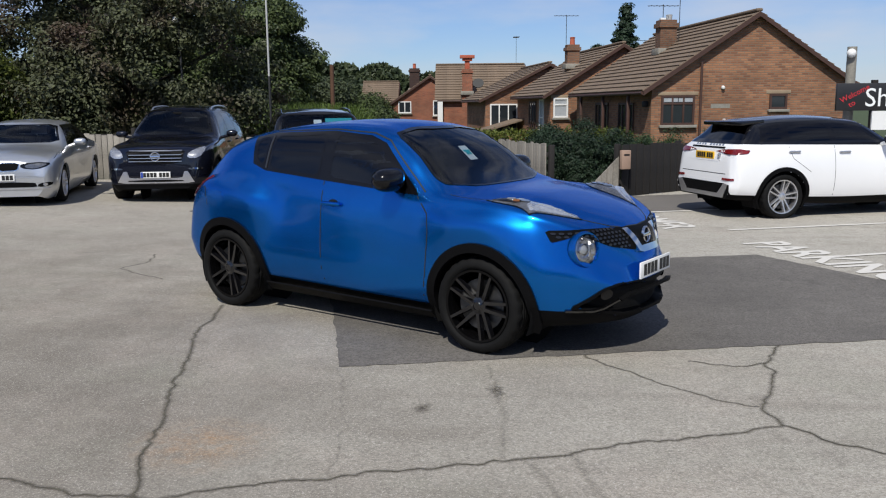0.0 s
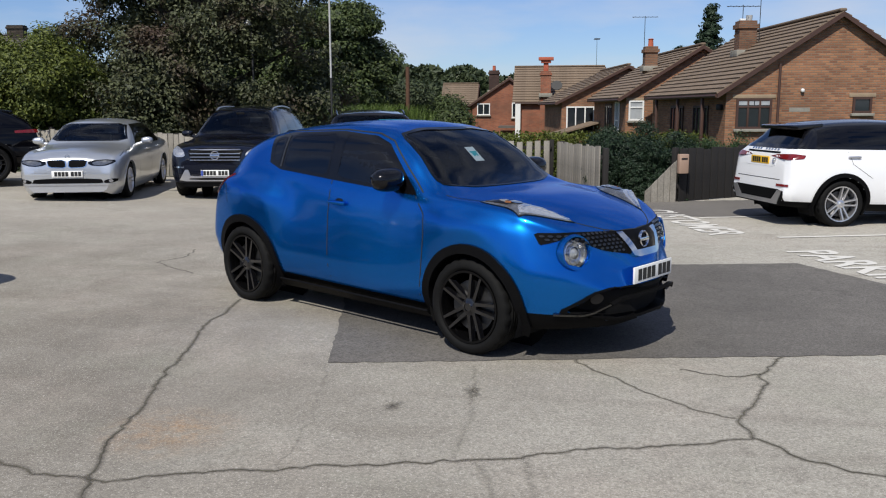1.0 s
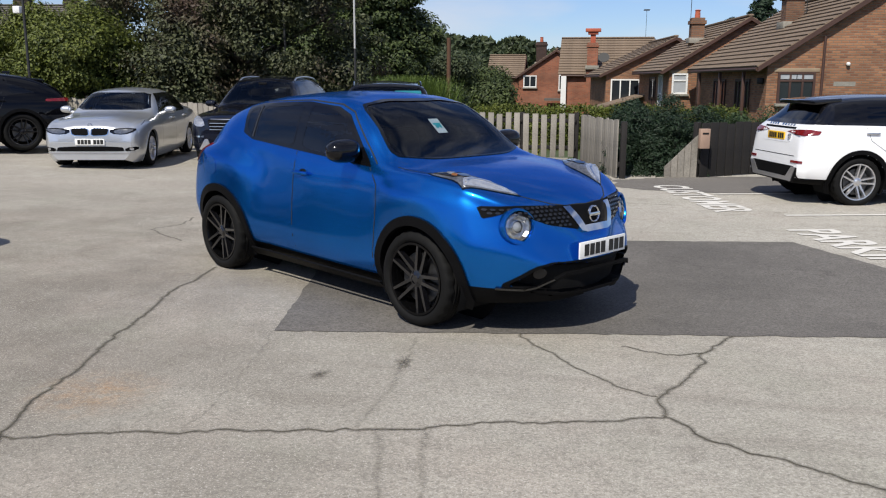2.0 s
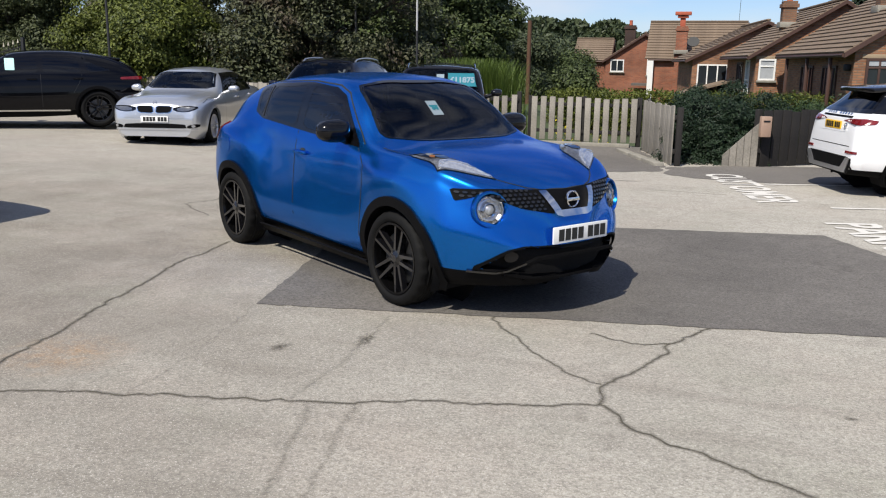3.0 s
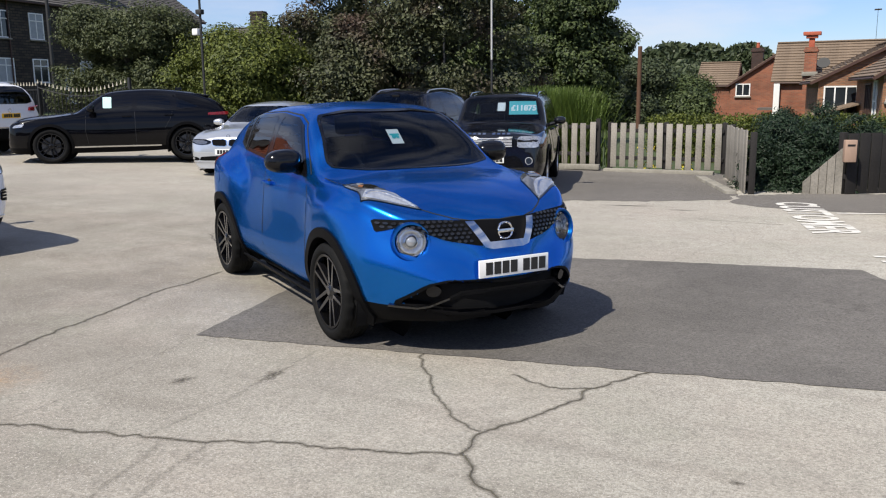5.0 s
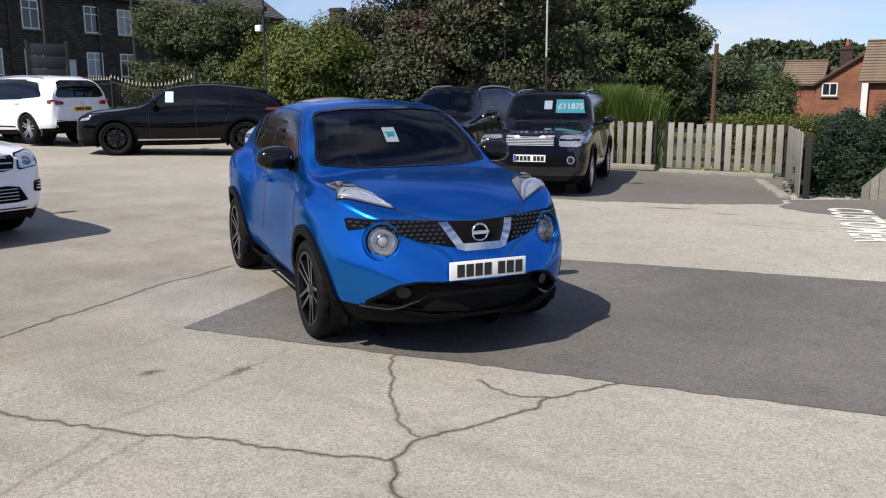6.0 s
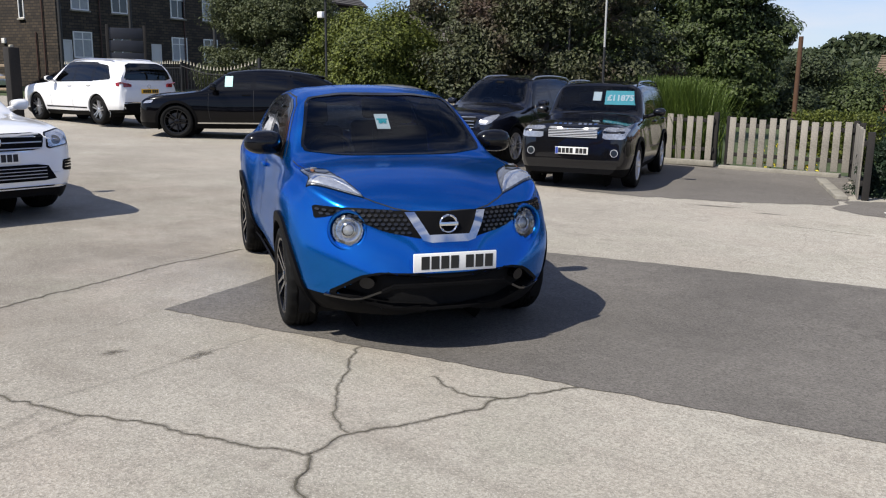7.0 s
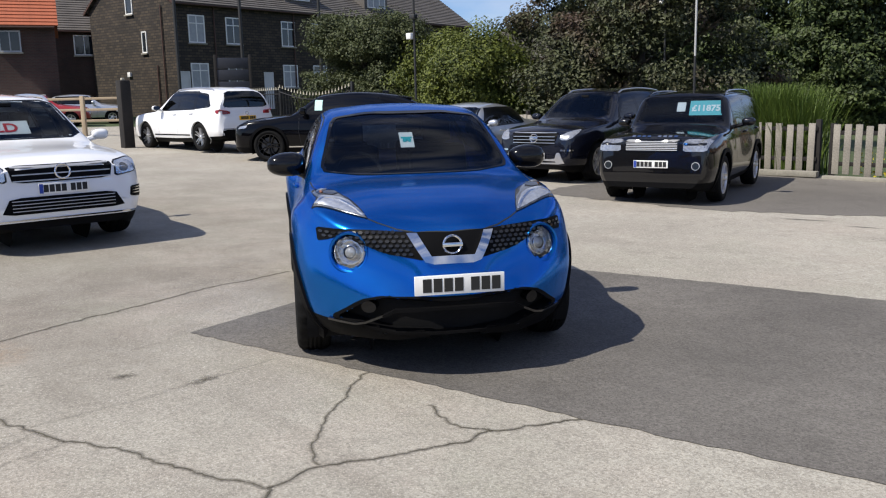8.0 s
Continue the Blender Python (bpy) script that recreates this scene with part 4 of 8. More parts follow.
def crossover_spec():
    X = -2.53
    s = {
        "axles": (0.0, X), "r": 0.335, "arch": 0.385, "clear": 0.2, "trim": 0.05, "wm_w": 0.89, "zr_top": 1.56, "belt": 1.05, "valley": -0.03, "holes": [(0.575, 0.742, 0.094)],
        "screen_x": -0.15, "seat_x": -1.45, "mirror": (-0.75, 0.875, 1.16), "mirror_mat": M_GLOSSBLACK, "mirror_k": 1.02, "recess": True, "doors": [("front_door", -1.49, -0.46), ("rear_door", -2.1, -1.49)], "bonnet_end": 0.72, "seam_w": 0.009, "tuck": 0.045, "inset": 0.0, "edge": 0.022,
        "wheel": (0.248, 0.215, 5, M_RIM, M_RIMLIP, True),
        "zr": [(-3.265, 0.62), (-3.24, 0.9), (-3.14, 1.07), (-2.97, 1.28), (-2.74, 1.43), (-2.3, 1.512), (-1.9, 1.556), (-1.5, 1.572), (-1.2, 1.56), (-0.95, 1.515), (-0.7, 1.385),
               (-0.375, 1.14), (-0.2, 1.088), (0.0, 1.072), (0.15, 1.056), (0.35, 1.015), (0.55, 0.955), (0.68, 0.9), (0.76, 0.852), (0.81, 0.79), (0.845, 0.7), (0.875, 0.62), (0.89, 0.52)],
        "drop": [(-3.265, 0.06), (-2.9, 0.1), (-2.3, 0.07), (-1.4, 0.07), (-0.95, 0.072), (-0.6, 0.07), (-0.4, 0.045), (-0.3, 0.033), (0.0, 0.035), (0.3, 0.032), (0.55, 0.03), (0.89, 0.03)],
        "wr": [(-3.265, 0.5), (-2.95, 0.56), (-2.3, 0.575), (-1.35, 0.585), (-0.95, 0.6), (-0.65, 0.65), (-0.375, 0.7), (-0.15, 0.68), (0.15, 0.56), (0.35, 0.52), (0.55, 0.45), (0.68, 0.36), (0.78, 0.22), (0.89, 0.09)],
        "zs": [(-3.265, 0.58), (-3.2, 0.86), (-3.0, 1.03), (-2.6, 1.14), (-1.9, 1.125), (-1.2, 1.085), (-0.6, 1.05), (-0.3, 1.045), (0.0, 1.035), (0.33, 0.98), (0.55, 0.9), (0.66, 0.845), (0.76, 0.765), (0.82, 0.7), (0.89, 0.5)],
        "ws": [(-3.265, 0.56), (-3.0, 0.69), (-2.5, 0.752), (-2.0, 0.752), (-1.2, 0.772), (-0.6, 0.785), (-0.2, 0.785), (0.0, 0.775), (0.33, 0.752), (0.55, 0.65), (0.66, 0.53), (0.76, 0.35), (0.82, 0.22), (0.89, 0.12)],
        "wv": [(-3.265, 0.57), (-3.15, 0.69), (-2.9, 0.8), (-2.6, 0.84), (-2.38, 0.836), (-2.22, 0.812), (-2.08, 0.781), (-1.95, 0.776), (-1.75, 0.784), (-1.2, 0.805), (-0.6, 0.812), (-0.3, 0.822), (0.0, 0.822), (0.33, 0.79), (0.53, 0.69), (0.66, 0.555), (0.76, 0.37), (0.82, 0.24), (0.89, 0.13)],
        "zv": [(-3.265, 0.56), (-3.0, 0.98), (-2.8, 1.055), (-2.5, 1.05), (-2.2, 1.03), (-1.8, 1.0), (-1.2, 0.97), (-0.6, 0.955), (-0.2, 0.985), (0.0, 0.985), (0.33, 0.925), (0.53, 0.84), (0.66, 0.79), (0.76, 0.715), (0.82, 0.65), (0.89, 0.49)],
        "wd": [(-3.265, 0.575), (-3.2, 0.69), (-2.95, 0.82), (-2.7, 0.872), (-2.45, 0.886), (-2.26, 0.88), (-2.12, 0.848), (-2.0, 0.815), (-1.88, 0.802), (-1.6, 0.808), (-1.2, 0.826), (-0.75, 0.826), (-0.52, 0.83), (-0.38, 0.852), (-0.22, 0.874), (0.0, 0.882),
               (0.2, 0.858), (0.38, 0.808), (0.53, 0.715), (0.654, 0.588), (0.75, 0.43), (0.82, 0.28), (0.89, 0.15)],
        "zd": [(-3.265, 0.54), (-3.0, 0.9), (-2.75, 0.985), (-2.45, 0.975), (-2.2, 0.94), (-1.9, 0.87), (-1.2, 0.84), (-0.75, 0.84), (-0.35, 0.885), (0.0, 0.9), (0.3, 0.855), (0.53, 0.775), (0.654, 0.735), (0.75, 0.665), (0.82, 0.6), (0.89, 0.475)],
        "wm": [(-3.265, 0.6), (-3.2, 0.72), (-2.95, 0.83), (-2.6, 0.888), (-2.4, 0.888), (-2.2, 0.876), (-2.02, 0.846), (-1.88, 0.836), (-1.75, 0.835), (-1.2, 0.84), (-0.7, 0.846), (-0.45, 0.856), (-0.2, 0.882), (0.0, 0.888), (0.25, 0.878),
               (0.44, 0.83), (0.6, 0.72), (0.7, 0.61), (0.8, 0.46), (0.86, 0.33), (0.89, 0.2)],
        "zm": [(-3.265, 0.5), (-2.53, 0.76), (-1.95, 0.64), (-1.2, 0.62), (-0.7, 0.63), (-0.2, 0.72), (0.0, 0.75), (0.44, 0.62), (0.7, 0.56), (0.89, 0.45)],
        "wc": [(-3.265, 0.6), (-3.2, 0.7), (-2.95, 0.815), (-2.53, 0.872), (-2.1, 0.856), (-1.8, 0.843), (-1.2, 0.847), (-0.6, 0.852), (0.0, 0.868), (0.3, 0.855), (0.44, 0.82), (0.6, 0.71), (0.7, 0.61), (0.8, 0.465), (0.86, 0.34), (0.89, 0.21)],
        "zc": [(-3.265, 0.46), (-2.53, 0.48), (-1.9, 0.455), (-1.2, 0.435), (-0.6, 0.43), (0.0, 0.45), (0.44, 0.46), (0.7, 0.46), (0.8, 0.46), (0.89, 0.43)],
        "wl": [(-3.265, 0.57), (-3.2, 0.68), (-2.95, 0.78), (-2.53, 0.825), (-1.8, 0.792), (-0.6, 0.8), (0.0, 0.82), (0.3, 0.815), (0.44, 0.79), (0.6, 0.68), (0.7, 0.575), (0.8, 0.44), (0.86, 0.33), (0.89, 0.2)],
        "zl": [(-3.265, 0.42), (-2.95, 0.36), (-1.9, 0.305), (-0.6, 0.285), (0.3, 0.3), (0.44, 0.35), (0.6, 0.342), (0.72, 0.35), (0.8, 0.39), (0.89, 0.42)],
        "zb": [(-3.265, 0.3), (-2.9, 0.22), (-0.6, 0.2), (0.5, 0.225), (0.8, 0.24), (0.89, 0.27)],
        "counts": [3, 6, 7, 7, 6, 6, 12, 8, 7], "stations": 210, "hole": 0.012, "clear_front": True,
        "glass": [
            ("F", rounded([(-0.675, 1.125), (-0.4, 1.1), (0.4, 1.1), (0.675, 1.125), (0.555, 1.475), (0.28, 1.515), (-0.28, 1.515), (-0.555, 1.475)], 3, 0.1)),
            ("B", rounded([(-0.56, 1.1), (0.56, 1.1), (0.5, 1.37), (-0.5, 1.37)], 1)),
            ("S", rounded([(-1.455, 1.13), (-0.64, 1.075), (-0.635, 1.095), (-0.98, 1.395), (-1.12, 1.445), (-1.455, 1.468)], 1, 0.08)),
            ("S", rounded([(-2.14, 1.18), (-1.55, 1.137), (-1.55, 1.47), (-2.15, 1.44)], 1, 0.08)),
            ("S", rounded([(-2.32, 1.235), (-2.19, 1.185), (-2.2, 1.44), (-2.37, 1.41)], 2, 0.2)),
        ],
        "pillars": [rounded([(-2.34, 1.215), (-2.17, 1.165), (-1.5, 1.115), (-0.55, 1.05), (-0.58, 1.085), (-0.95, 1.405), (-1.11, 1.46), (-1.5, 1.49), (-2.2, 1.466), (-2.42, 1.425)], 1, 0.03)],
        "seams": [
            [(-1.485, 1.11), (-1.49, 0.85), (-1.48, 0.6), (-1.46, 0.35)],
            [(-0.56, 1.045), (-0.45, 0.93), (-0.43, 0.8), (-0.45, 0.5), (-0.48, 0.34)],
            [(-2.76, 0.86), (-2.8, 1.0), (-2.9, 1.04)],
            [(-0.5, 1.075), (-0.93, 1.425), (-1.1, 1.478), (-1.5, 1.503), (-2.2, 1.478)],
        ],
        "handles": [(-1.37, 0.945)],
        "side_parts": [
            ("sill_trim", [(-2.12, 0.28), (-0.42, 0.262), (-0.42, 0.215), (-2.12, 0.225)], M_PLASTIC, 0.05),
            ("tail_light", rounded([(-3.17, 0.93), (-2.86, 1.08), (-2.8, 1.1), (-2.95, 0.96), (-3.15, 0.86)], 1), M_TAIL, 0.012),
            ("fuel_flap", rounded([(-2.72, 0.85), (-2.53, 0.84), (-2.53, 0.99), (-2.71, 1.0)], 2), M_BLUE, 0.003),
            ("window_divider", [(-2.175, 1.185), (-2.155, 1.185), (-2.17, 1.44), (-2.19, 1.44)], M_STEEL, 0.008),
        ],
    }
    wing = [(0.56, 0.455), (0.46, 0.478), (0.34, 0.512), (0.22, 0.552), (0.13, 0.605), (0.06, 0.668), (0.0, 0.735), (0.06, 0.75), (0.14, 0.74), (0.21, 0.722), (0.265, 0.73), (0.335, 0.757), (0.375, 0.7), (0.46, 0.59)]
    lens = [(0.235, 0.6), (0.15, 0.632), (0.08, 0.685), (0.035, 0.732), (0.12, 0.73), (0.2, 0.71), (0.255, 0.68), (0.27, 0.64)]
    wedge = [(0.545, 0.463), (0.46, 0.492), (0.37, 0.54), (0.315, 0.595), (0.285, 0.66), (0.285, 0.71), (0.33, 0.745), (0.372, 0.695), (0.455, 0.588)]
    guide = strip([(0.535, 0.468), (0.44, 0.525), (0.36, 0.595), (0.325, 0.66), (0.33, 0.725)], 0.014)
    bulb = oval(0.15, 0.685, 0.035, 0.022, 16)
    amber = [(0.215, 0.69), (0.18, 0.702), (0.18, 0.709), (0.22, 0.698)]
    ridge = [(0.0, 0.008), (0.1, 0.02), (0.2, 0.032), (0.32, 0.03), (0.45, 0.015), (0.6, 0.003)]

    def swell(x, y):
        return float(curve_at(ridge, [x])[0]) * min(1.0, from_edge(wing, x, abs(y)) / 0.035)
    grille = rounded([(-0.748, 0.872), (-0.6, 0.872), (-0.3, 0.856), (0.0, 0.845), (0.3, 0.856), (0.6, 0.872), (0.748, 0.872), (0.746, 0.795), (0.69, 0.8), (0.6, 0.838), (0.51, 0.795), (0.375, 0.74), (0.16, 0.7), (-0.16, 0.7), (-0.375, 0.74), (-0.51, 0.795), (-0.6, 0.838), (-0.69, 0.808), (-0.742, 0.795)], 1, 0.12)
    intake = rounded([(-0.70, 0.36), (-0.53, 0.485), (-0.42, 0.51), (-0.34, 0.505), (0.0, 0.5), (0.34, 0.505), (0.42, 0.51), (0.53, 0.485), (0.70, 0.36), (0.55, 0.33), (0.36, 0.28), (-0.36, 0.28), (-0.55, 0.33)], 1, 0.15)
    vee = [(-0.25, 0.838), (-0.193, 0.838), (-0.122, 0.72), (0.122, 0.72), (0.193, 0.838), (0.25, 0.838), (0.16, 0.69), (0.11, 0.675), (-0.11, 0.675), (-0.16, 0.69)]
    half = [(0.7, 0.346), (0.64, 0.341), (0.56, 0.335), (0.5, 0.348), (0.4, 0.4), (0.34, 0.432), (0.26, 0.436)]
    lip = strip(half[:5], 0.013)
    inner_lip = strip([(-a, b) for a, b in half[4:]] + half[4:][::-1], 0.016)
    mouth = shrink(intake, 0.034)
    s["cuts"] = [shrink(intake, 0.022)]
    s["laid"] = [
        ("grille", "F", grille, M_PLASTIC, 0.006, 0.02),
        ("intake_frame", "F", intake + [intake[0]] + [mouth[0]] + mouth[::-1], M_PLASTIC, 0.006, 0.07),
        ("lower_intake", "F", intake, M_CABIN, -0.065, 0.0),
        ("chrome_vee", "F", vee, M_CHROME, 0.026, 0.03),
        ("bumper_lip", "F", lip, M_PIANO, 0.013, 0.02),
        ("bumper_lip", "F", mirror_y(lip), M_PIANO, 0.013, 0.02),
        ("bumper_lip", "F", inner_lip, M_PLASTIC, 0.03, 0.035),
    ]
    # honeycomb of the grille
    for row in range(7):
        for col in range(-21, 22):
            y, z = 0.036 * (col + 0.5 * (row % 2)), 0.712 + 0.023 * row
            if abs(y) > 0.2 + 0.5 * (z - 0.72) and inside(grille, y, z) and from_edge(grille, y, z) > 0.007:
                s["laid"].append(("grille_cell", "F", oval(y, z, 0.0135, 0.0085, 6), M_GRILLE, 0.011, 0.006))
    for f in (lambda o: o, mirror_y):
        s["laid"] += [("fog_light", "F", f(oval(0.49, 0.437, 0.04, 0.036)), M_GLOSSBLACK, -0.01, 0.05)]
    s["laid"].append(("bonnet_seam", "T", strip([(0.56, -0.455), (0.62, -0.4), (0.7, -0.3), (0.745, -0.2), (0.765, 0.0), (0.745, 0.2), (0.7, 0.3), (0.62, 0.4), (0.56, 0.455)], 0.008), M_INK, 0.001, 0.0))
    for sg in (1, -1):
        rim_ = shrink(wing, -0.009)
        q = [(a, sg * b) for a, b in rim_ + [rim_[0], wing[0]] + wing[::-1]]
        s["laid"].append(("light_surround", "T", q if sg > 0 else q[::-1], M_GLOSSBLACK, 0.005, 0.01))
        for nm, o, mt, off in (("light_housing", wing, M_LAMPDARK, 0.004), ("running_light", wedge, M_SILVERLENS, 0.01), ("light_guide", guide, M_LAMPBOWL, 0.014), ("light_insert", lens, M_PIANO, 0.009), ("bulb_shroud", bulb, M_LAMP, 0.013), ("indicator", amber, M_AMBER, 0.016)):
            q = [(a, sg * b) for a, b in o]
            s["laid"].append((nm, "T", q if sg > 0 else q[::-1], mt, off, 0.02, swell))
    for sg in (1, -1):
        s["laid"].append(("bonnet_seam", "T", strip([(0.05, sg * 0.7), (-0.12, sg * 0.735), (-0.3, sg * 0.745)], 0.007), M_INK, 0.001, 0.0))
    s["plates"] = [("F", 0.025, 0.569, False, 0.02)]
    return s


def round_headlight(car, tree, y, z, r, ring_mat):
    """A round lamp: painted ring, bright bowl, projector and clear cover."""
    p, nn, _, _ = tree.ray_cast(Vector((3, y, z)), Vector((-1, 0, 0)))
    d = (nn + Vector((0.5, 0, 0))).normalized()
    m = Matrix.Translation(p + d * 0.002) @ d.to_track_quat("Z", "Y").to_matrix().to_4x4()

    def turned(profile, n=36):
        b = lathe(bmesh.new(), profile, n, "Z")
        bmesh.ops.recalc_face_normals(b, faces=b.faces[:])
        for v in b.verts:
            v.co = m @ v.co
        return b

    lamp = part("headlight", turned([(r * 1.34, -0.03), (r * 1.28, 0.0), (r * 1.19, 0.016), (r * 1.08, 0.012), (r * 1.02, -0.012), (r * 1.0, -0.04)]), ring_mat, car)
    part("bowl", turned([(r * 1.01, -0.012), (r * 0.97, -0.006), (r * 0.9, -0.016), (r * 0.72, -0.03), (r * 0.68, -0.024), (r * 0.5, -0.045), (r * 0.2, -0.055), (0.0, -0.055)], 14), M_LAMPBOWL, lamp, smooth=False)
    part("baffle", turned([(r * 0.44, -0.045), (r * 0.43, -0.02), (r * 0.39, -0.018), (r * 0.37, -0.045)]), M_CHROME, lamp)
    part("projector", turned([(r * 0.36, -0.045), (r * 0.33, -0.026), (r * 0.2, -0.015), (0.0, -0.012)], 24), M_BULB, lamp)
    part("cover", turned([(r * 1.0, -0.006), (r * 0.8, 0.008), (r * 0.5, 0.017), (0.0, 0.022)]), M_LENS, lamp).visible_shadow = False


def disc_badge(car, tree, axis, y, z, r, bar=True, mat=None):
    """A plain round badge: a ring, with a bar across."""
    o, d = (Vector((3, y, z)), Vector((-1, 0, 0))) if axis == "F" else (Vector((-9, y, z)), Vector((1, 0, 0)))
    p = tree.ray_cast(o, d)[0]
    sx = 1 if axis == "F" else -1
    b = bmesh.new()
    lathe(b, [(r, 0), (r, 0.012), (r * 0.9, 0.018), (r * 0.78, 0.012), (r * 0.76, 0.0)], 28, "Z")
    if bar:
        box(b, -r * 1.02, r * 1.02, -r * 0.2, r * 0.2, 0.002, 0.018, 0.002)
    bmesh.ops.recalc_face_normals(b, faces=b.faces[:])
    m = Matrix.Translation((p.x + sx * 0.012, p.y, p.z)) @ Vector((sx, 0, 0.12)).to_track_quat("Z", "Y").to_matrix().to_4x4()
    for v in b.verts:
        v.co = m @ v.co
    return part("badge", b, mat or M_CHROME, car)


def suv_spec(front, base, rear, H, W, hood, belt, clear, r, screen, roof_f, roof_r, tail, wheel, nose=0.66, boot=None, wr=0.6, drop=0.08, sq=1.0):
    """Curves of an ordinary car from a few of its sizes; x is forward from the front axle."""
    xf, xr, w = front, -base - rear, W / 2
    s = {"axles": (0.0, -base), "r": r, "arch": r + 0.055, "clear": clear, "trim": 0.045, "wm_w": w - 0.01, "zr_top": H, "belt": belt, "screen_x": screen + 0.05,
         "seat_x": roof_f - 0.35, "mirror": (screen - 0.45, w + 0.08, belt + 0.08), "wheel": wheel}
    top = [(xr, 0.62), (xr + 0.03, belt - 0.2), (xr + 0.09, belt)]
    if boot:
        top += [(xr + 0.15, boot), (tail, boot + 0.03)]
    else:
        top += [(tail, belt + (H - belt) * 0.45)]
    top += [(roof_r, H - 0.06), ((roof_f + roof_r) / 2, H), (roof_f, H - 0.05), (screen, hood + 0.03), (screen + 0.2, hood), (xf - 0.28, hood - 0.09), (xf - 0.09, hood - 0.17), (xf - 0.03, nose), (xf, 0.55)]
    s["zr"] = top
    s["drop"] = [(xr, 0.05), (roof_r, drop), (roof_f, drop), (screen, 0.06), (xf, 0.05)]
    s["wr"] = [(xr, w - 0.25), (roof_r, wr), (roof_f, wr + 0.01), (screen, w - 0.17), (xf - 0.4, w - 0.24), (xf, w - 0.35)]
    s["zs"] = [(xr, 0.55), (xr + 0.1, belt - 0.08), (-base, belt + 0.02), (screen - 0.5, belt - 0.03), (screen, belt - 0.06), (0.0, hood - 0.1), (xf - 0.2, hood - 0.2), (xf - 0.05, nose - 0.05), (xf, 0.5)]
    s["ws"] = [(xr, w - 0.2), (xr + 0.2, w - 0.12), (-base, w - 0.09), (-base / 2, w - 0.1), (0.0, w - 0.08), (xf - 0.35, w - 0.08 - 0.04 * sq), (xf - 0.1, w - 0.08 - 0.17 * sq), (xf, w - 0.1 - 0.28 * sq)]
    s["wm"] = [(xr, w - 0.17), (xr + 0.12, w - 0.07), (-base, w - 0.01), (-base / 2, w - 0.03), (0.0, w - 0.01), (xf - 0.4, w - 0.01 - 0.04 * sq), (xf - 0.18, w - 0.02 - 0.12 * sq), (xf - 0.06, w - 0.05 - 0.21 * sq), (xf, w - 0.1 - 0.26 * sq)]
    s["zm"] = [(xr, 0.5), (-base, 0.72), (-base / 2, 0.62), (0, 0.72), (xf, 0.46)]
    s["zl"] = [(xr, clear + 0.2), (-base / 2, clear + 0.12), (xf, clear + 0.14)]
    s["zb"] = [(xr, clear + 0.12), (-base / 2, clear), (xf - 0.2, clear), (xf, clear + 0.06)]
    s["handles"] = [(screen - 1.15, belt - 0.1), (screen - 2.05, belt - 0.08)]
    a, b_, c = screen - 0.42, screen - 1.32, screen - 2.2
    zt = H - 0.14
    s["glass"] = [
        ("F", rounded([(-w + 0.2, hood + 0.045), (w - 0.2, hood + 0.045), (wr - 0.03, H - 0.1), (-wr + 0.03, H - 0.1)], 1, 0.1)),
        ("S", rounded([(b_ + 0.03, belt + 0.02), (a, belt), (roof_f - 0.03, zt), (b_ + 0.03, zt + 0.01)], 1, 0.1)),
        ("S", rounded([(c + 0.05, belt + 0.03), (b_ - 0.03, belt + 0.02), (b_ - 0.03, zt + 0.01), (c + 0.12, zt)], 1, 0.1)),
    ]
    if not boot:
        s["glass"] += [("S", rounded([(tail + 0.35, belt + 0.08), (c - 0.02, belt + 0.03), (c + 0.04, zt), (roof_r + 0.25, zt - 0.06)], 1, 0.1)),
                       ("B", rounded([(-w + 0.25, belt + 0.06), (w - 0.25, belt + 0.06), (wr - 0.06, H - 0.14), (-wr + 0.06, H - 0.14)], 1, 0.12))]
    else:
        s["glass"] += [("B", rounded([(-w + 0.27, boot + 0.06), (w - 0.27, boot + 0.06), (wr - 0.06, H - 0.1), (-wr + 0.06, H - 0.1)], 1, 0.12))]
    s["seams"] = [[(screen - 0.3, belt), (screen - 0.28, 0.7), (screen - 0.33, clear + 0.15)], [(b_, belt), (b_, clear + 0.15)], [(c + 0.07, belt), (c + 0.13, 0.93), (-base + r + 0.1, 0.72)],
                  [(0.15, hood - 0.1), (xf - 0.3, hood - 0.19)]]
    s["pillars"] = [rounded([(c - 0.1, belt + 0.02), (screen - 0.36, belt - 0.015), (roof_f + 0.03, zt + 0.025), (b_, zt + 0.04), (c, zt + 0.025)], 1, 0.06)]
    s["side_parts"] = []
    s["doors"] = [("front_door", b_, screen - 0.29), ("rear_door", c + 0.02, b_)]
    s["laid"] = []
    s["plates"] = []
    return s


def both(s, name, outline, mt, off, depth=0.02, axis="F"):
    s["laid"] += [(name, axis, outline, mt, off, depth), (name, axis, mirror_y(outline), mt, off, depth)]


def on_yard(x, y, heading, lift=0.0):
    return Matrix.Translation((x, y, slope(x, y) + lift)) @ Matrix.Rotation(radians(heading), 4, "Z")


# ---- the yard ----
def sheet(name, xs, ys, height, material):
    bm = bmesh.new()
    g = [[bm.verts.new((x, y, height(x, y))) for y in ys] for x in xs]
    for i in range(len(xs) - 1):
        for j in range(len(ys) - 1):
            bm.faces.new((g[i][j], g[i + 1][j], g[i + 1][j + 1], g[i][j + 1]))
    return mesh_ob(name, bm, material)


def land(x, y):
    z = slope(max(x, -90), min(y, 95)) - 0.03
    if y > 20.2 and x > -3:
        z -= min(0.45, (y - 20.2) * 0.3)
    if y > 95:
        z += (y - 95) * 0.02
    return z


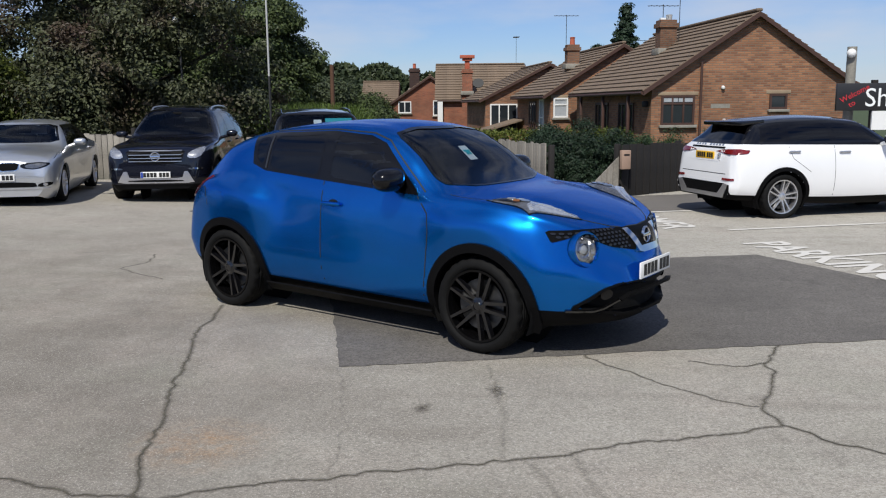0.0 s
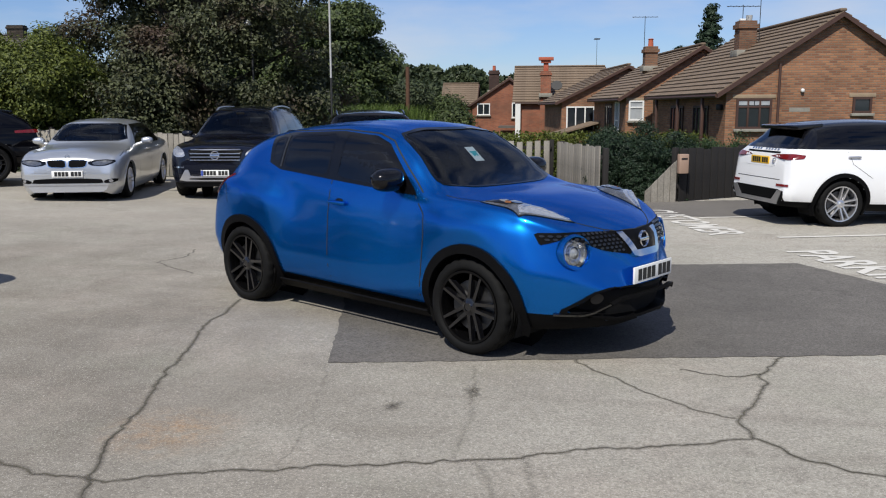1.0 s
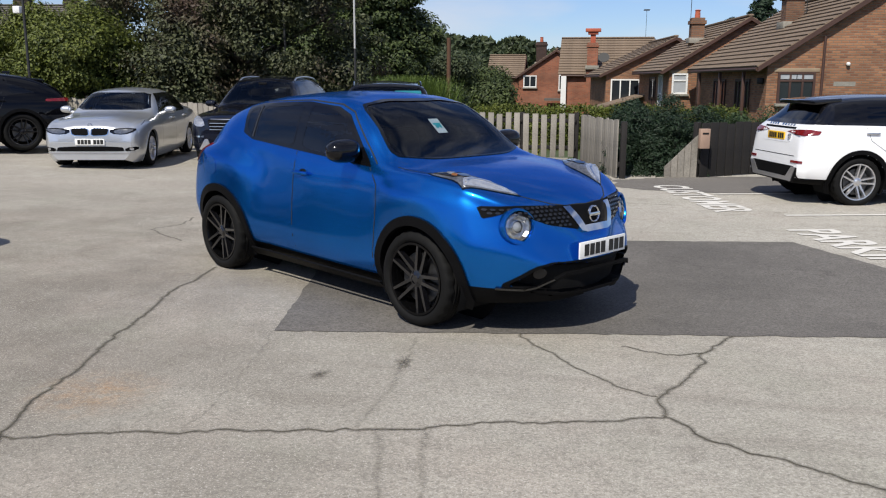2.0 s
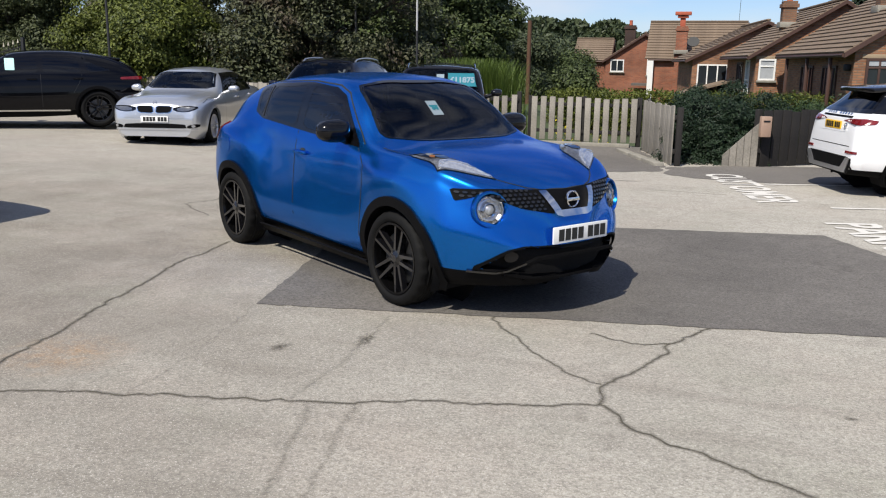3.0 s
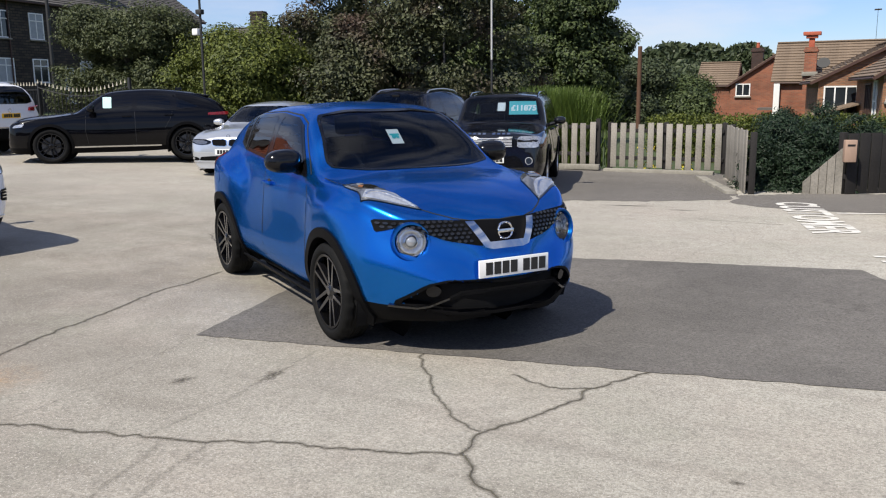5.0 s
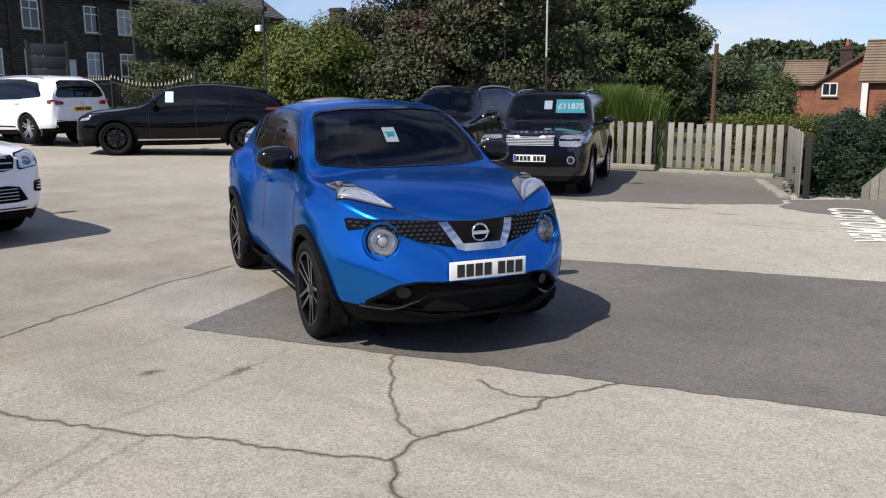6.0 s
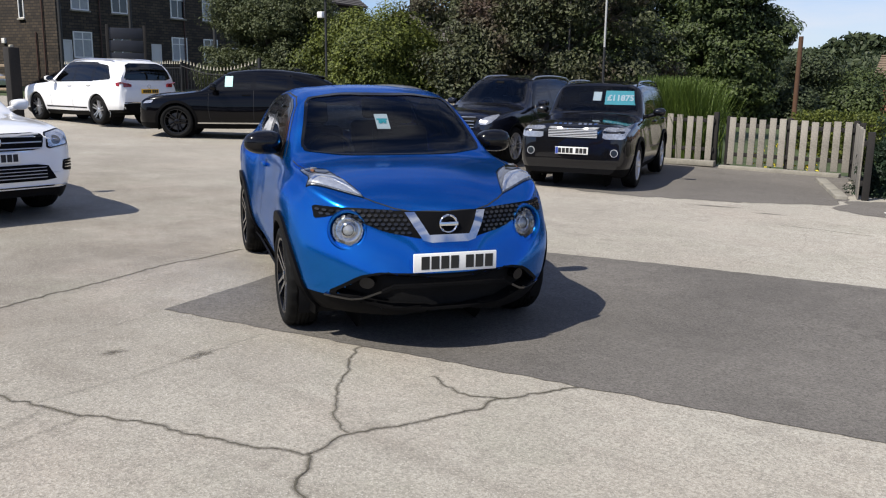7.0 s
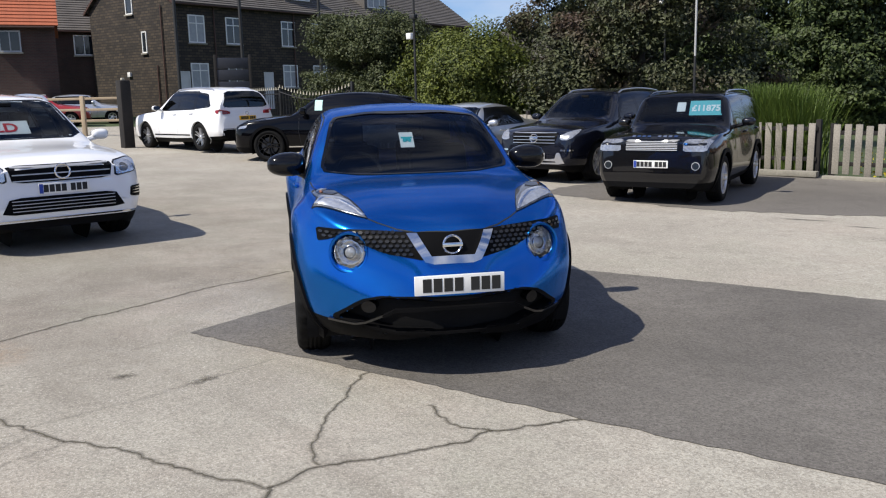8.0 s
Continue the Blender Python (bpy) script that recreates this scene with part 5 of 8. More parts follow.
far = [-1500, -700, -300, -150, -90, -60, -45, -34] + list(range(-30, 31, 2)) + [36, 45, 60, 90, 150, 300, 700, 1500]
fary = [-1500, -600, -200, -80, -40, -20, -10] + list(range(-6, 44, 2)) + [48, 55, 65, 80, 95, 150, 260, 600, 1500]
tagged(sheet("ground", far, fary, land, M_GRASS), "rough green and brown grassy ground beyond the yard", "ground", kind="structure")
yx = [-34 + 0.5 * k for k in range(109)]
yy = [-24 + 0.5 * k for k in range(88)]
yard = tagged(sheet("yard_pavement", yx, yy, slope, M_CONCRETE), "worn pale grey cracked concrete of the car yard", "pavement", kind="structure")


def flat_on_yard(name, outline, material, lift, cell=0.4, parent=None, thick=0.006):
    """A flat sheet with this plan, laid on the yard."""
    bm = bmesh.new()
    bm.faces.new([bm.verts.new((a, b, 0)) for a, b in outline])
    for k, nrm in ((0, (1, 0, 0)), (1, (0, 1, 0))):
        lo, hi = min(p[k] for p in outline), max(p[k] for p in outline)
        for q in range(1, int((hi - lo) / cell) + 1):
            bmesh.ops.bisect_plane(bm, geom=bm.verts[:] + bm.edges[:] + bm.faces[:], plane_co=Vector(nrm) * (lo + cell * q), plane_no=nrm)
    for v in bm.verts:
        v.co.z = slope(v.co.x, v.co.y) + lift
    bm.normal_update()
    if sum(f.normal.z for f in bm.faces) < 0:
        bmesh.ops.reverse_faces(bm, faces=bm.faces[:])
    ob = mesh_ob(name, bm, material, smooth=False)
    if parent:
        ob.parent = parent
    return ob


def ragged(pts, step=0.08, amount=0.012, seed=3):
    rnd = random.Random(seed)
    out = []
    for i, p in enumerate(pts):
        q = pts[(i + 1) % len(pts)]
        n = max(1, int(math.hypot(q[0] - p[0], q[1] - p[1]) / step))
        for k in range(n):
            t = k / n
            j = amount if k else 0
            out.append((p[0] + (q[0] - p[0]) * t + rnd.uniform(-j, j), p[1] + (q[1] - p[1]) * t + rnd.uniform(-j, j)))
    return out


patch = flat_on_yard("asphalt_patch", ragged([(-0.79, 5.03), (1.22, 5.41), (3.41, 5.8), (9.0, 7.0), (8.06, 9.19), (4.7, 6.5), (3.95, 7.98), (3.29, 9.38), (1.19, 8.96), (0.07, 8.67), (-1.45, 8.37), (-1.06, 6.42)]), M_ASPHALT, 0.004)
tagged(patch, "dark grey square asphalt repair patch in the concrete", "pavement", kind="structure")
strip_ = flat_on_yard("asphalt_strip", ragged([(1.38, 15.43), (1.42, 14.28), (1.88, 13.92), (2.55, 13.77), (3.47, 13.82), (5.21, 14.31), (7.77, 15.13), (14.41, 17.26), (14.04, 18.65), (6.8, 17.51), (2.56, 16.28)], 0.12, 0.06, 8), M_BAY, 0.0035)
tagged(strip_, "dusty dark asphalt along the foot of the hedge", "pavement", kind="structure")
bay = flat_on_yard("asphalt_bay", ragged([(-4.57, 13.38), (-1.53, 13.39), (0.2, 13.91), (1.33, 14.75), (1.28, 15.69), (0.42, 19.6), (-5.01, 19.77)], 0.12, 0.07, 5), M_BAY, 0.004)
tagged(bay, "dark asphalt parking bay in front of the fence", "pavement", kind="structure")


def crack(points, width, seed, open_=True, dirty=1.0):
    """A dirt-filled crack, wandering along a line of points, or only a band of dirt."""
    rnd = random.Random(seed)
    line = []
    for a, b in zip(points, points[1:]):
        n = max(2, int(math.hypot(b[0] - a[0], b[1] - a[1]) / 0.03))
        for k in range(n):
            t = k / n
            line.append((a[0] + (b[0] - a[0]) * t, a[1] + (b[1] - a[1]) * t))
    line.append(points[-1])
    wander, middle = 0.0, []
    bm = bmesh.new()
    prev = None
    for i, p in enumerate(line):
        a, b = line[max(0, i - 1)], line[min(len(line) - 1, i + 1)]
        d = Vector((b[0] - a[0], b[1] - a[1])).normalized()
        wander = 0.86 * wander + rnd.gauss(0, 0.0085)
        w = width * rnd.uniform(0.05, 0.42)
        c = Vector(p) + Vector((-d.y, d.x)) * wander
        middle.append(c)
        row = []
        for sg in (1, -1):
            q = c + Vector((-d.y, d.x)) * sg * w / 2
            row.append(bm.verts.new((q.x, q.y, slope(q.x, q.y) + 0.003)))
        if prev:
            bm.faces.new((prev[0], prev[1], row[1], row[0]))
        prev = row
    ob = None
    if open_:
        ob = mesh_ob("crack", bm, M_CRACK, smooth=False)
        ob.parent = yard
    # loose dirt spread along it
    verts, faces, dirt = [], [], []
    for i, p in enumerate(line):
        a, b = line[max(0, i - 1)], line[min(len(line) - 1, i + 1)]
        d = Vector((b[0] - a[0], b[1] - a[1])).normalized()
        for k, f in enumerate((-1, -0.4, 0, 0.4, 1)):
            q = middle[i] + Vector((-d.y, d.x)) * f * (0.026 + 1.15 * width)
            verts.append((q.x, q.y, slope(q.x, q.y) + 0.0016))
            dirt.append((0, 0.55, 1, 0.55, 0)[k] * dirty)
        if i:
            faces += [(5 * i + k, 5 * i + k - 5, 5 * i + k - 4, 5 * i + k + 1) for k in range(4)]
    me = bpy.data.meshes.new("crack_dirt")
    me.from_pydata(verts, [], faces)
    me.attributes.new("dirt", "FLOAT", "POINT").data.foreach_set("value", dirt)
    me.materials.append(M_LOOSE)
    new("crack_dirt", me).parent = yard
    return ob


CRACKS = [
    (0.03, True, [(-2.07, 6.75), (-2.0, 5.95), (-1.93, 5.6), (-1.78, 4.85), (-1.72, 4.5), (-1.56, 3.8), (-1.4, 3.18), (-1.1, 2.3), (-0.9, 1.2)]),
    (0.026, True, [(-3.4, 3.2), (-2.08, 3.32), (-1.67, 3.17), (-1.2, 3.19), (-0.9, 3.29), (-0.19, 3.45), (0.55, 3.67), (1.08, 3.83), (1.73, 4.06)]),
    (0.03, True, [(1.73, 4.06), (1.91, 3.83), (2.14, 3.68), (2.65, 3.4), (3.45, 3.2)]),
    (0.026, True, [(1.73, 4.06), (1.69, 4.32), (1.82, 4.62), (1.93, 4.85), (2.0, 5.15), (2.22, 5.58)]),
    (0.02, True, [(2.0, 5.15), (1.75, 5.08), (1.5, 5.2)]),
    (0.014, True, [(1.68, 4.33), (1.54, 4.42), (1.21, 4.74), (0.86, 5.27), (0.84, 5.34)]),
    (0.09, False, [(0.57, 3.66), (0.62, 3.24), (0.71, 2.94), (0.9, 2.3)]),
    (0.08, False, [(0.34, 3.6), (0.45, 3.2), (0.6, 2.7)]),
    (0.07, False, [(0.24, 3.6), (0.27, 4.2), (0.22, 4.85), (0.2, 5.1)]),
    (0.02, False, [(-0.79, 5.0), (-0.66, 4.49), (-0.59, 3.81), (-0.56, 3.38)]),
    (0.012, False, [(1.6, 9.1), (1.75, 9.9), (2.0, 10.6), (1.8, 11.5), (1.65, 12.1)]),
    (0.02, True, [(1.3, 12.2), (1.8, 12.2), (2.35, 12.15)]),
    (0.012, True, [(-2.96, 7.8), (-3.3, 8.05), (-3.62, 8.3), (-3.5, 8.7), (-3.6, 9.25)]),
    (0.014, False, [(-9.0, 9.5), (-5.45, 9.31), (-3.15, 9.22), (-2.4, 8.9)]),
]
for k, (w_, open_, pts) in enumerate(CRACKS):
    crack(pts, 0.85 * w_, 20 + k, open_, 0.84 if open_ else 0.55)


def oil_spot(x, y, rx, ry, turn_, seed):
    """A dark drip stain that thins out to its edge."""
    rnd = random.Random(seed)
    n, rings = 28, 5
    wob = [1 + 0.3 * rnd.uniform(-1, 1) for _ in range(n)]
    verts, faces, dirt = [(x, y, slope(x, y) + 0.0018)], [], [1.0]
    for q in range(1, rings + 1):
        for k in range(n):
            a = 2 * math.pi * k / n
            u, v = rx * q / rings * wob[k] * math.cos(a), ry * q / rings * wob[k] * math.sin(a)
            px, py = x + u * math.cos(turn_) - v * math.sin(turn_), y + u * math.sin(turn_) + v * math.cos(turn_)
            verts.append((px, py, slope(px, py) + 0.0018))
            dirt.append(0.95 * (1 - q / rings))
    faces += [(0, 1 + k, 1 + (k + 1) % n) for k in range(n)]
    for q in range(rings - 1):
        b0, b1 = 1 + q * n, 1 + (q + 1) * n
        faces += [(b0 + k, b1 + k, b1 + (k + 1) % n, b0 + (k + 1) % n) for k in range(n)]
    me = bpy.data.meshes.new("oil_stain")
    me.from_pydata(verts, [], faces)
    me.attributes.new("dirt", "FLOAT", "POINT").data.foreach_set("value", dirt)
    me.materials.append(M_LOOSE)
    new("oil_stain", me).parent = yard


for k, (x, y, rx, ry, a) in enumerate(((-0.2, 4.29, 0.17, 0.1, 1.2), (0.22, 4.6, 0.1, 0.22, 0.1), (2.9, 4.3, 0.08, 0.05, 0.0), (0.1, 13.3, 0.7, 0.16, 0.2), (0.9, 13.1, 0.5, 0.12, 0.1))):
    oil_spot(x, y, rx, ry, a, 300 + k)


def ground_line(name, a, b, width, label):
    d = (Vector(b) - Vector(a)).normalized()
    q = Vector((-d.y, d.x)) * width / 2
    o = flat_on_yard(name, ragged([(a[0] - q.x, a[1] - q.y), (b[0] - q.x, b[1] - q.y), (b[0] + q.x, b[1] + q.y), (a[0] + q.x, a[1] + q.y)], 0.1, 0.006), M_LINE, 0.0075)
    return tagged(o, label, "road marking", "bay lines", "structure")


ground_line("bay_line", (2.9, 13.61), (9.83, 15.84), 0.09, "worn white painted parking bay line")
ground_line("bay_line", (3.58, 11.44), (9.72, 13.19), 0.09, "worn white painted parking bay line")
ground_line("bay_line", (4.14, 9.23), (10.0, 11.2), 0.09, "worn white painted parking bay line")


def lettering(name, text, m, size, sx, material, lift=0.0, drape=False, align="LEFT", extrude=0.001, bold=0.0):
    cu = bpy.data.curves.new(name, "FONT")
    cu.body, cu.size, cu.align_x, cu.resolution_u = text, size, align, 3
    cu.extrude = 0.0 if drape else extrude
    cu.offset = 0.018 if drape else bold
    tmp = bpy.data.objects.new(name, cu)
    me = bpy.data.meshes.new_from_object(tmp)
    bpy.data.objects.remove(tmp)
    me.materials.clear()
    me.materials.append(material)
    me.name = name
    ob = new(name, me)
    for v in me.vertices:
        v.co.x *= sx
    if drape:
        for v in me.vertices:
            p = m @ v.co
            v.co = (p.x, p.y, slope(p.x, p.y) + lift)
    else:
        ob.matrix_world = m
    return ob


def marking(text, a, b, tall):
    """Road lettering from a to b, letters this tall."""
    d = (Vector(b) - Vector(a))
    m = Matrix.Translation((a[0], a[1], 0)) @ Matrix.Rotation(math.atan2(d.y, d.x), 4, "Z")
    size = tall / 0.73
    ob = lettering("ground_lettering", text, m, size, 1.0, M_LINE, 0.0075, True)
    xs = [(m.inverted() @ Vector((v.co.x, v.co.y, 0))).x for v in ob.data.vertices]
    k = d.length / max(xs)
    for v in ob.data.vertices:
        p = m.inverted() @ Vector((v.co.x, v.co.y, 0))
        p.x *= k
        p = m @ p
        v.co = (p.x, p.y, slope(p.x, p.y) + 0.0075)
    return tagged(ob, f"worn white painted word {text} on the concrete", "road marking", "painted words", "structure")


marking("CUSTOMER", (1.99, 14.65), (2.75, 11.54), 0.58)
marking("PARKING", (3.38, 10.25), (4.08, 7.77), 0.58)


# ---- the blue car ----
CROSSOVER_AT = Matrix.Translation((0.590, 6.078, 0.002)) @ Matrix.Rotation(radians(-33.6), 4, "Z")
crossover, jt = build_car("compact_crossover", "metallic blue compact crossover with black wheels and arch trims", crossover_spec(), M_BLUE, CROSSOVER_AT, "")
for sg in (1, -1):
    round_headlight(crossover, jt, 0.575 * sg, 0.742, 0.096, M_BLUE)
disc_badge(crossover, jt, "F", 0.0, 0.785, 0.058)
for sg in (1, -1):
    wiper = bmesh.new()
    pts = []
    for k in range(9):
        y = 0.1 * sg - 0.2 + (0.42 - 0.05 * sg) * k / 8
        z = 1.085 + 0.02 * k / 8
        p = jt.ray_cast(Vector((3, y, z)), Vector((-1, 0, 0)))[0]
        pts.append(p + Vector((0.016, 0, -0.012)))
    pipe(wiper, pts, 0.008, 6)
    part("wiper", wiper, M_PLASTIC, crossover)



def card(car, tree, y, z, w, h, material, label, text="", tilt=62, text_mat=None, back=0.02, text_h=0.05):
    """A printed card behind the windscreen."""
    p, nn, _, _ = tree.ray_cast(Vector((3, y, z)), Vector((-1, 0, 0)))
    up = (Vector((0, 0, 1)) - nn * nn.z).normalized()
    right = up.cross(nn).normalized()
    m = Matrix((right, up, nn)).transposed().to_4x4()
    m.translation = p - nn * back
    bm = boxed(-w / 2, w / 2, -h / 2, h / 2, -0.002, 0.0)
    for v in bm.verts:
        v.co = m @ v.co
    c = part("window_card", bm, material, car, label)
    if text:
        ob = lettering("card_lettering", text, m @ Matrix.Translation((0, -text_h * 0.36, 0.003)), text_h, 1.0, text_mat or M_PAPER, align="CENTER", extrude=0.0005, bold=0.006)
        me = ob.data
        me.transform(ob.matrix_world)
        ob.matrix_world = Matrix.Identity(4)
        ob.parent = c
    return c, m


c_, m_ = card(crossover, jt, -0.03, 1.33, 0.1, 0.16, M_PAPER, "small white and green price ticket", "54", text_mat=M_TEAL, text_h=0.055)
bm = boxed(-0.04, 0.04, 0.012, 0.03, 0.001, 0.002)
for v in bm.verts:
    v.co = m_ @ v.co
part("green_band", bm, M_TEAL, c_)

# ---- the other cars ----
TWIN, PLAIN = True, False


def bars(s, name, z_list, y0, y1, thick, mt, off=0.012, axis="F"):
    for z in z_list:
        s["laid"].append((name, axis, [(y0, z - thick / 2), (y1, z - thick / 2), (y1, z + thick / 2), (y0, z + thick / 2)], mt, off, 0.014))


# silver saloon
s = suv_spec(0.78, 2.81, 1.03, 1.43, 1.81, 0.97, 0.93, 0.11, 0.32, -0.42, -1.2, -2.45, -3.2, (0.225, 0.21, 5, M_ALLOY, M_ALLOY, TWIN), nose=0.74, boot=1.02, wr=0.6, sq=0.36)
s["trim"], s["trim_mat"], s["clad"] = 0.012, M_SILVER, M_SILVER
s["mirror_k"] = 0.8
kidney = rounded([(0.025, 0.6), (0.3, 0.61), (0.335, 0.725), (0.04, 0.73)], 1, 0.16)
both(s, "grille_surround", [(a, b) for a, b in shrink(kidney, -0.015)], M_CHROME, 0.006)
both(s, "kidney_grille", kidney, M_PLASTIC, 0.012)
both(s, "headlight", rounded([(0.35, 0.64), (0.6, 0.615), (0.8, 0.68), (0.78, 0.735), (0.36, 0.725)], 1), M_GLOSSBLACK, 0.006)
both(s, "headlight_lens", rounded([(0.42, 0.645), (0.6, 0.63), (0.76, 0.69), (0.74, 0.715), (0.44, 0.705)], 1), M_LAMPDARK, 0.01)
both(s, "side_intake", rounded([(0.6, 0.32), (0.8, 0.34), (0.82, 0.41), (0.62, 0.385)], 1), M_PLASTIC, 0.008)
both(s, "fog_light", oval(0.72, 0.368, 0.028, 0.026), M_LAMP, 0.016)
s["laid"].append(("lower_intake", "F", rounded([(-0.6, 0.325), (0.6, 0.325), (0.57, 0.395), (0.3, 0.41), (-0.3, 0.41), (-0.57, 0.395)], 1, 0.08), M_PLASTIC, 0.008, 0.02))
bars(s, "chrome_strip", (0.295,), -0.78, 0.78, 0.018, M_ALLOY)
s["plates"] = [("F", 0.0, 0.49, False, 0.025)]
saloon, t_ = build_car("saloon_car", "silver saloon car with dark glass, parked nose out", s, M_SILVER, on_yard(-8.02, 14.3, -75.8))
disc_badge(saloon, t_, "F", 0.0, 0.785, 0.038, False)

# dark navy off-roader
s = suv_spec(0.85, 2.915, 1.04, 1.74, 1.93, 1.12, 1.1, 0.2, 0.37, -0.45, -1.3, -3.2, -3.75, (0.255, 0.25, 5, M_ALLOY, M_ALLOY, TWIN), nose=0.9, sq=0.7)
s["laid"].append(("grille", "F", rounded([(-0.42, 0.7), (0.42, 0.7), (0.53, 0.95), (-0.53, 0.95)], 1, 0.15), M_PLASTIC, 0.008, 0.02))
bars(s, "grille_bar", (0.745, 0.8, 0.86, 0.92), -0.46, 0.46, 0.011, M_ALLOY, 0.022)
both(s, "headlight", rounded([(0.55, 0.8), (0.76, 0.8), (0.85, 0.96), (0.78, 0.99), (0.58, 0.9)], 1), M_LAMP, 0.01)
both(s, "fog_strip", [(0.58, 0.6), (0.8, 0.6), (0.8, 0.63), (0.58, 0.63)], M_CHROME, 0.01)
s["laid"].append(("skid_plate", "F", rounded([(-0.68, 0.36), (0.68, 0.36), (0.56, 0.57), (0.5, 0.57), (0.46, 0.45), (-0.46, 0.45), (-0.5, 0.57), (-0.56, 0.57)], 1, 0.1), M_ALLOY, 0.012, 0.02))
s["laid"].append(("lower_intake", "F", rounded([(-0.5, 0.385), (0.5, 0.385), (0.46, 0.42), (-0.46, 0.42)], 1), M_PLASTIC, 0.018, 0.01))
s["plates"], s["band"] = [("F", 0.0, 0.51, False, 0.04)], True
s["rails"], s["rail_mat"] = [(-1.35, -3.2, 0.58)], M_ALLOY
s["trim"], s["mirror_k"] = 0.02, 0.78
ml, t_ = build_car("large_suv", "dark navy off-roader with a chrome barred grille", s, M_NAVY, on_yard(-5.68, 15.5, -83.8))
disc_badge(ml, t_, "F", 0.0, 0.83, 0.085, True)

# black boxy off-roader
s = suv_spec(0.86, 2.6, 0.9, 1.7, 1.86, 1.13, 1.1, 0.21, 0.36, -0.6, -1.0, -3.3, -3.55, (0.24, 0.235, 5, M_ALLOY, M_ALLOY, TWIN), nose=0.97, sq=0.35, wr=0.66)
s["laid"].append(("grille", "F", rounded([(-0.4, 0.8), (0.4, 0.8), (0.42, 0.98), (-0.42, 0.98)], 1, 0.1), M_GLOSSBLACK, 0.008, 0.02))
bars(s, "grille_bar", (0.83, 0.855, 0.88, 0.905, 0.93, 0.955), -0.385, 0.385, 0.013, M_BAR, 0.02)
both(s, "headlight", rounded([(0.47, 0.81), (0.8, 0.81), (0.84, 0.97), (0.47, 0.98)], 1, 0.12), M_LAMP, 0.008)
both(s, "fog_ring", oval(0.66, 0.6, 0.06, 0.06), M_BAR, 0.008)
both(s, "fog_light", oval(0.66, 0.6, 0.05, 0.05), M_DARKPANE, 0.014)
for k in range(9):
    if k != 4:
        s["laid"].append(("bonnet_letter", "F", [(-0.36 + 0.08 * k, 1.005), (-0.31 + 0.08 * k, 1.005), (-0.31 + 0.08 * k, 1.03), (-0.36 + 0.08 * k, 1.03)], M_CHROME, 0.008, 0.006))
s["plates"], s["band"] = [("F", 0.0, 0.62, False, 0.02)], True
s["rails"] = [(-1.1, -3.3, 0.62)]
s["clad"], s["mirror_k"] = M_PLASTIC, 0.78
lr, t_ = build_car("boxy_suv", "black boxy off-roader with a teal price card in its windscreen", s, M_BLACK, on_yard(-2.5, 14.2, -74.4))
card(lr, t_, 0.4, 1.42, 0.52, 0.27, M_TEAL, "teal price card with white figures", "\u00a311875", text_h=0.15)
card(lr, t_, 0.0, 1.44, 0.14, 0.17, M_PAPER, "small white ticket")

# white sports crossover, seen from behind
s = suv_spec(0.86, 2.66, 0.84, 1.57, 1.86, 1.08, 1.11, 0.2, 0.352, -0.45, -1.25, -2.95, -3.2, (0.255, 0.23, 5, M_ALLOY, M_ALLOY, TWIN), nose=0.85, sq=0.7, wr=0.58)
s["glass"][3] = ("S", rounded([(-3.02, 1.19), (-2.67, 1.155), (-2.62, 1.44), (-2.86, 1.4)], 1, 0.1))
s["pillars"], s["upper_mat"] = [rounded([(-3.05, 1.165), (-2.7, 1.14), (-0.8, 1.1), (-1.2, 1.45), (-1.8, 1.49), (-2.7, 1.46), (-2.95, 1.41)], 1, 0.06)], M_BLACK
s["clad"] = M_PLASTIC
s["side_parts"].append(("belt_strip", strip([(-3.32, 1.165), (-2.6, 1.158), (-0.8, 1.158)], 0.035), M_BLACK, 0.006))
s["laid"].append(("window_ledge", "B", [(-0.72, 1.145), (0.72, 1.145), (0.72, 1.2), (-0.72, 1.2)], M_BLACK, 0.006, 0.01))
both(s, "tail_light", rounded([(0.5, 0.995), (0.8, 0.99), (0.81, 1.075), (0.5, 1.065)], 1, 0.12), M_TAIL, 0.01, 0.02, "B")
both(s, "rear_reflector", [(0.55, 0.605), (0.8, 0.605), (0.8, 0.64), (0.55, 0.64)], M_TAIL, 0.01, 0.02, "B")
s["side_parts"] += [("tail_light", rounded([(-3.46, 0.99), (-3.26, 1.01), (-3.22, 1.06), (-3.42, 1.07)], 1, 0.12), M_TAIL, 0.01)]
s["laid"] += [("tailgate_recess", "B", rounded([(-0.44, 0.88), (0.44, 0.88), (0.44, 1.06), (-0.44, 1.06)], 1, 0.1), M_WHITE, 0.004, 0.01),
              ("tailgate_strip", "B", [(-0.46, 1.075), (0.46, 1.075), (0.46, 1.1), (-0.46, 1.1)], M_PLASTIC, 0.006, 0.01),
              ("tailgate_seam", "B", strip([(-0.62, 0.7), (0.62, 0.7)], 0.01), M_INK, 0.002, 0.0),
              ("rear_bumper", "B", rounded([(-0.74, 0.36), (0.74, 0.36), (0.74, 0.56), (-0.74, 0.56)], 1, 0.1), M_PLASTIC, 0.008, 0.02),
              ("rear_skid_plate", "B", [(-0.72, 0.55), (-0.6, 0.55), (-0.45, 0.4), (0.45, 0.4), (0.6, 0.55), (0.72, 0.55), (0.6, 0.34), (-0.6, 0.34)], M_ALLOY, 0.016, 0.02)]
for k in range(10):
    if k != 5:
        s["laid"].append(("tailgate_letter", "B", [(-0.4 + 0.08 * k, 1.115), (-0.35 + 0.08 * k, 1.115), (-0.35 + 0.08 * k, 1.14), (-0.4 + 0.08 * k, 1.14)], M_CHROME, 0.006, 0.005))
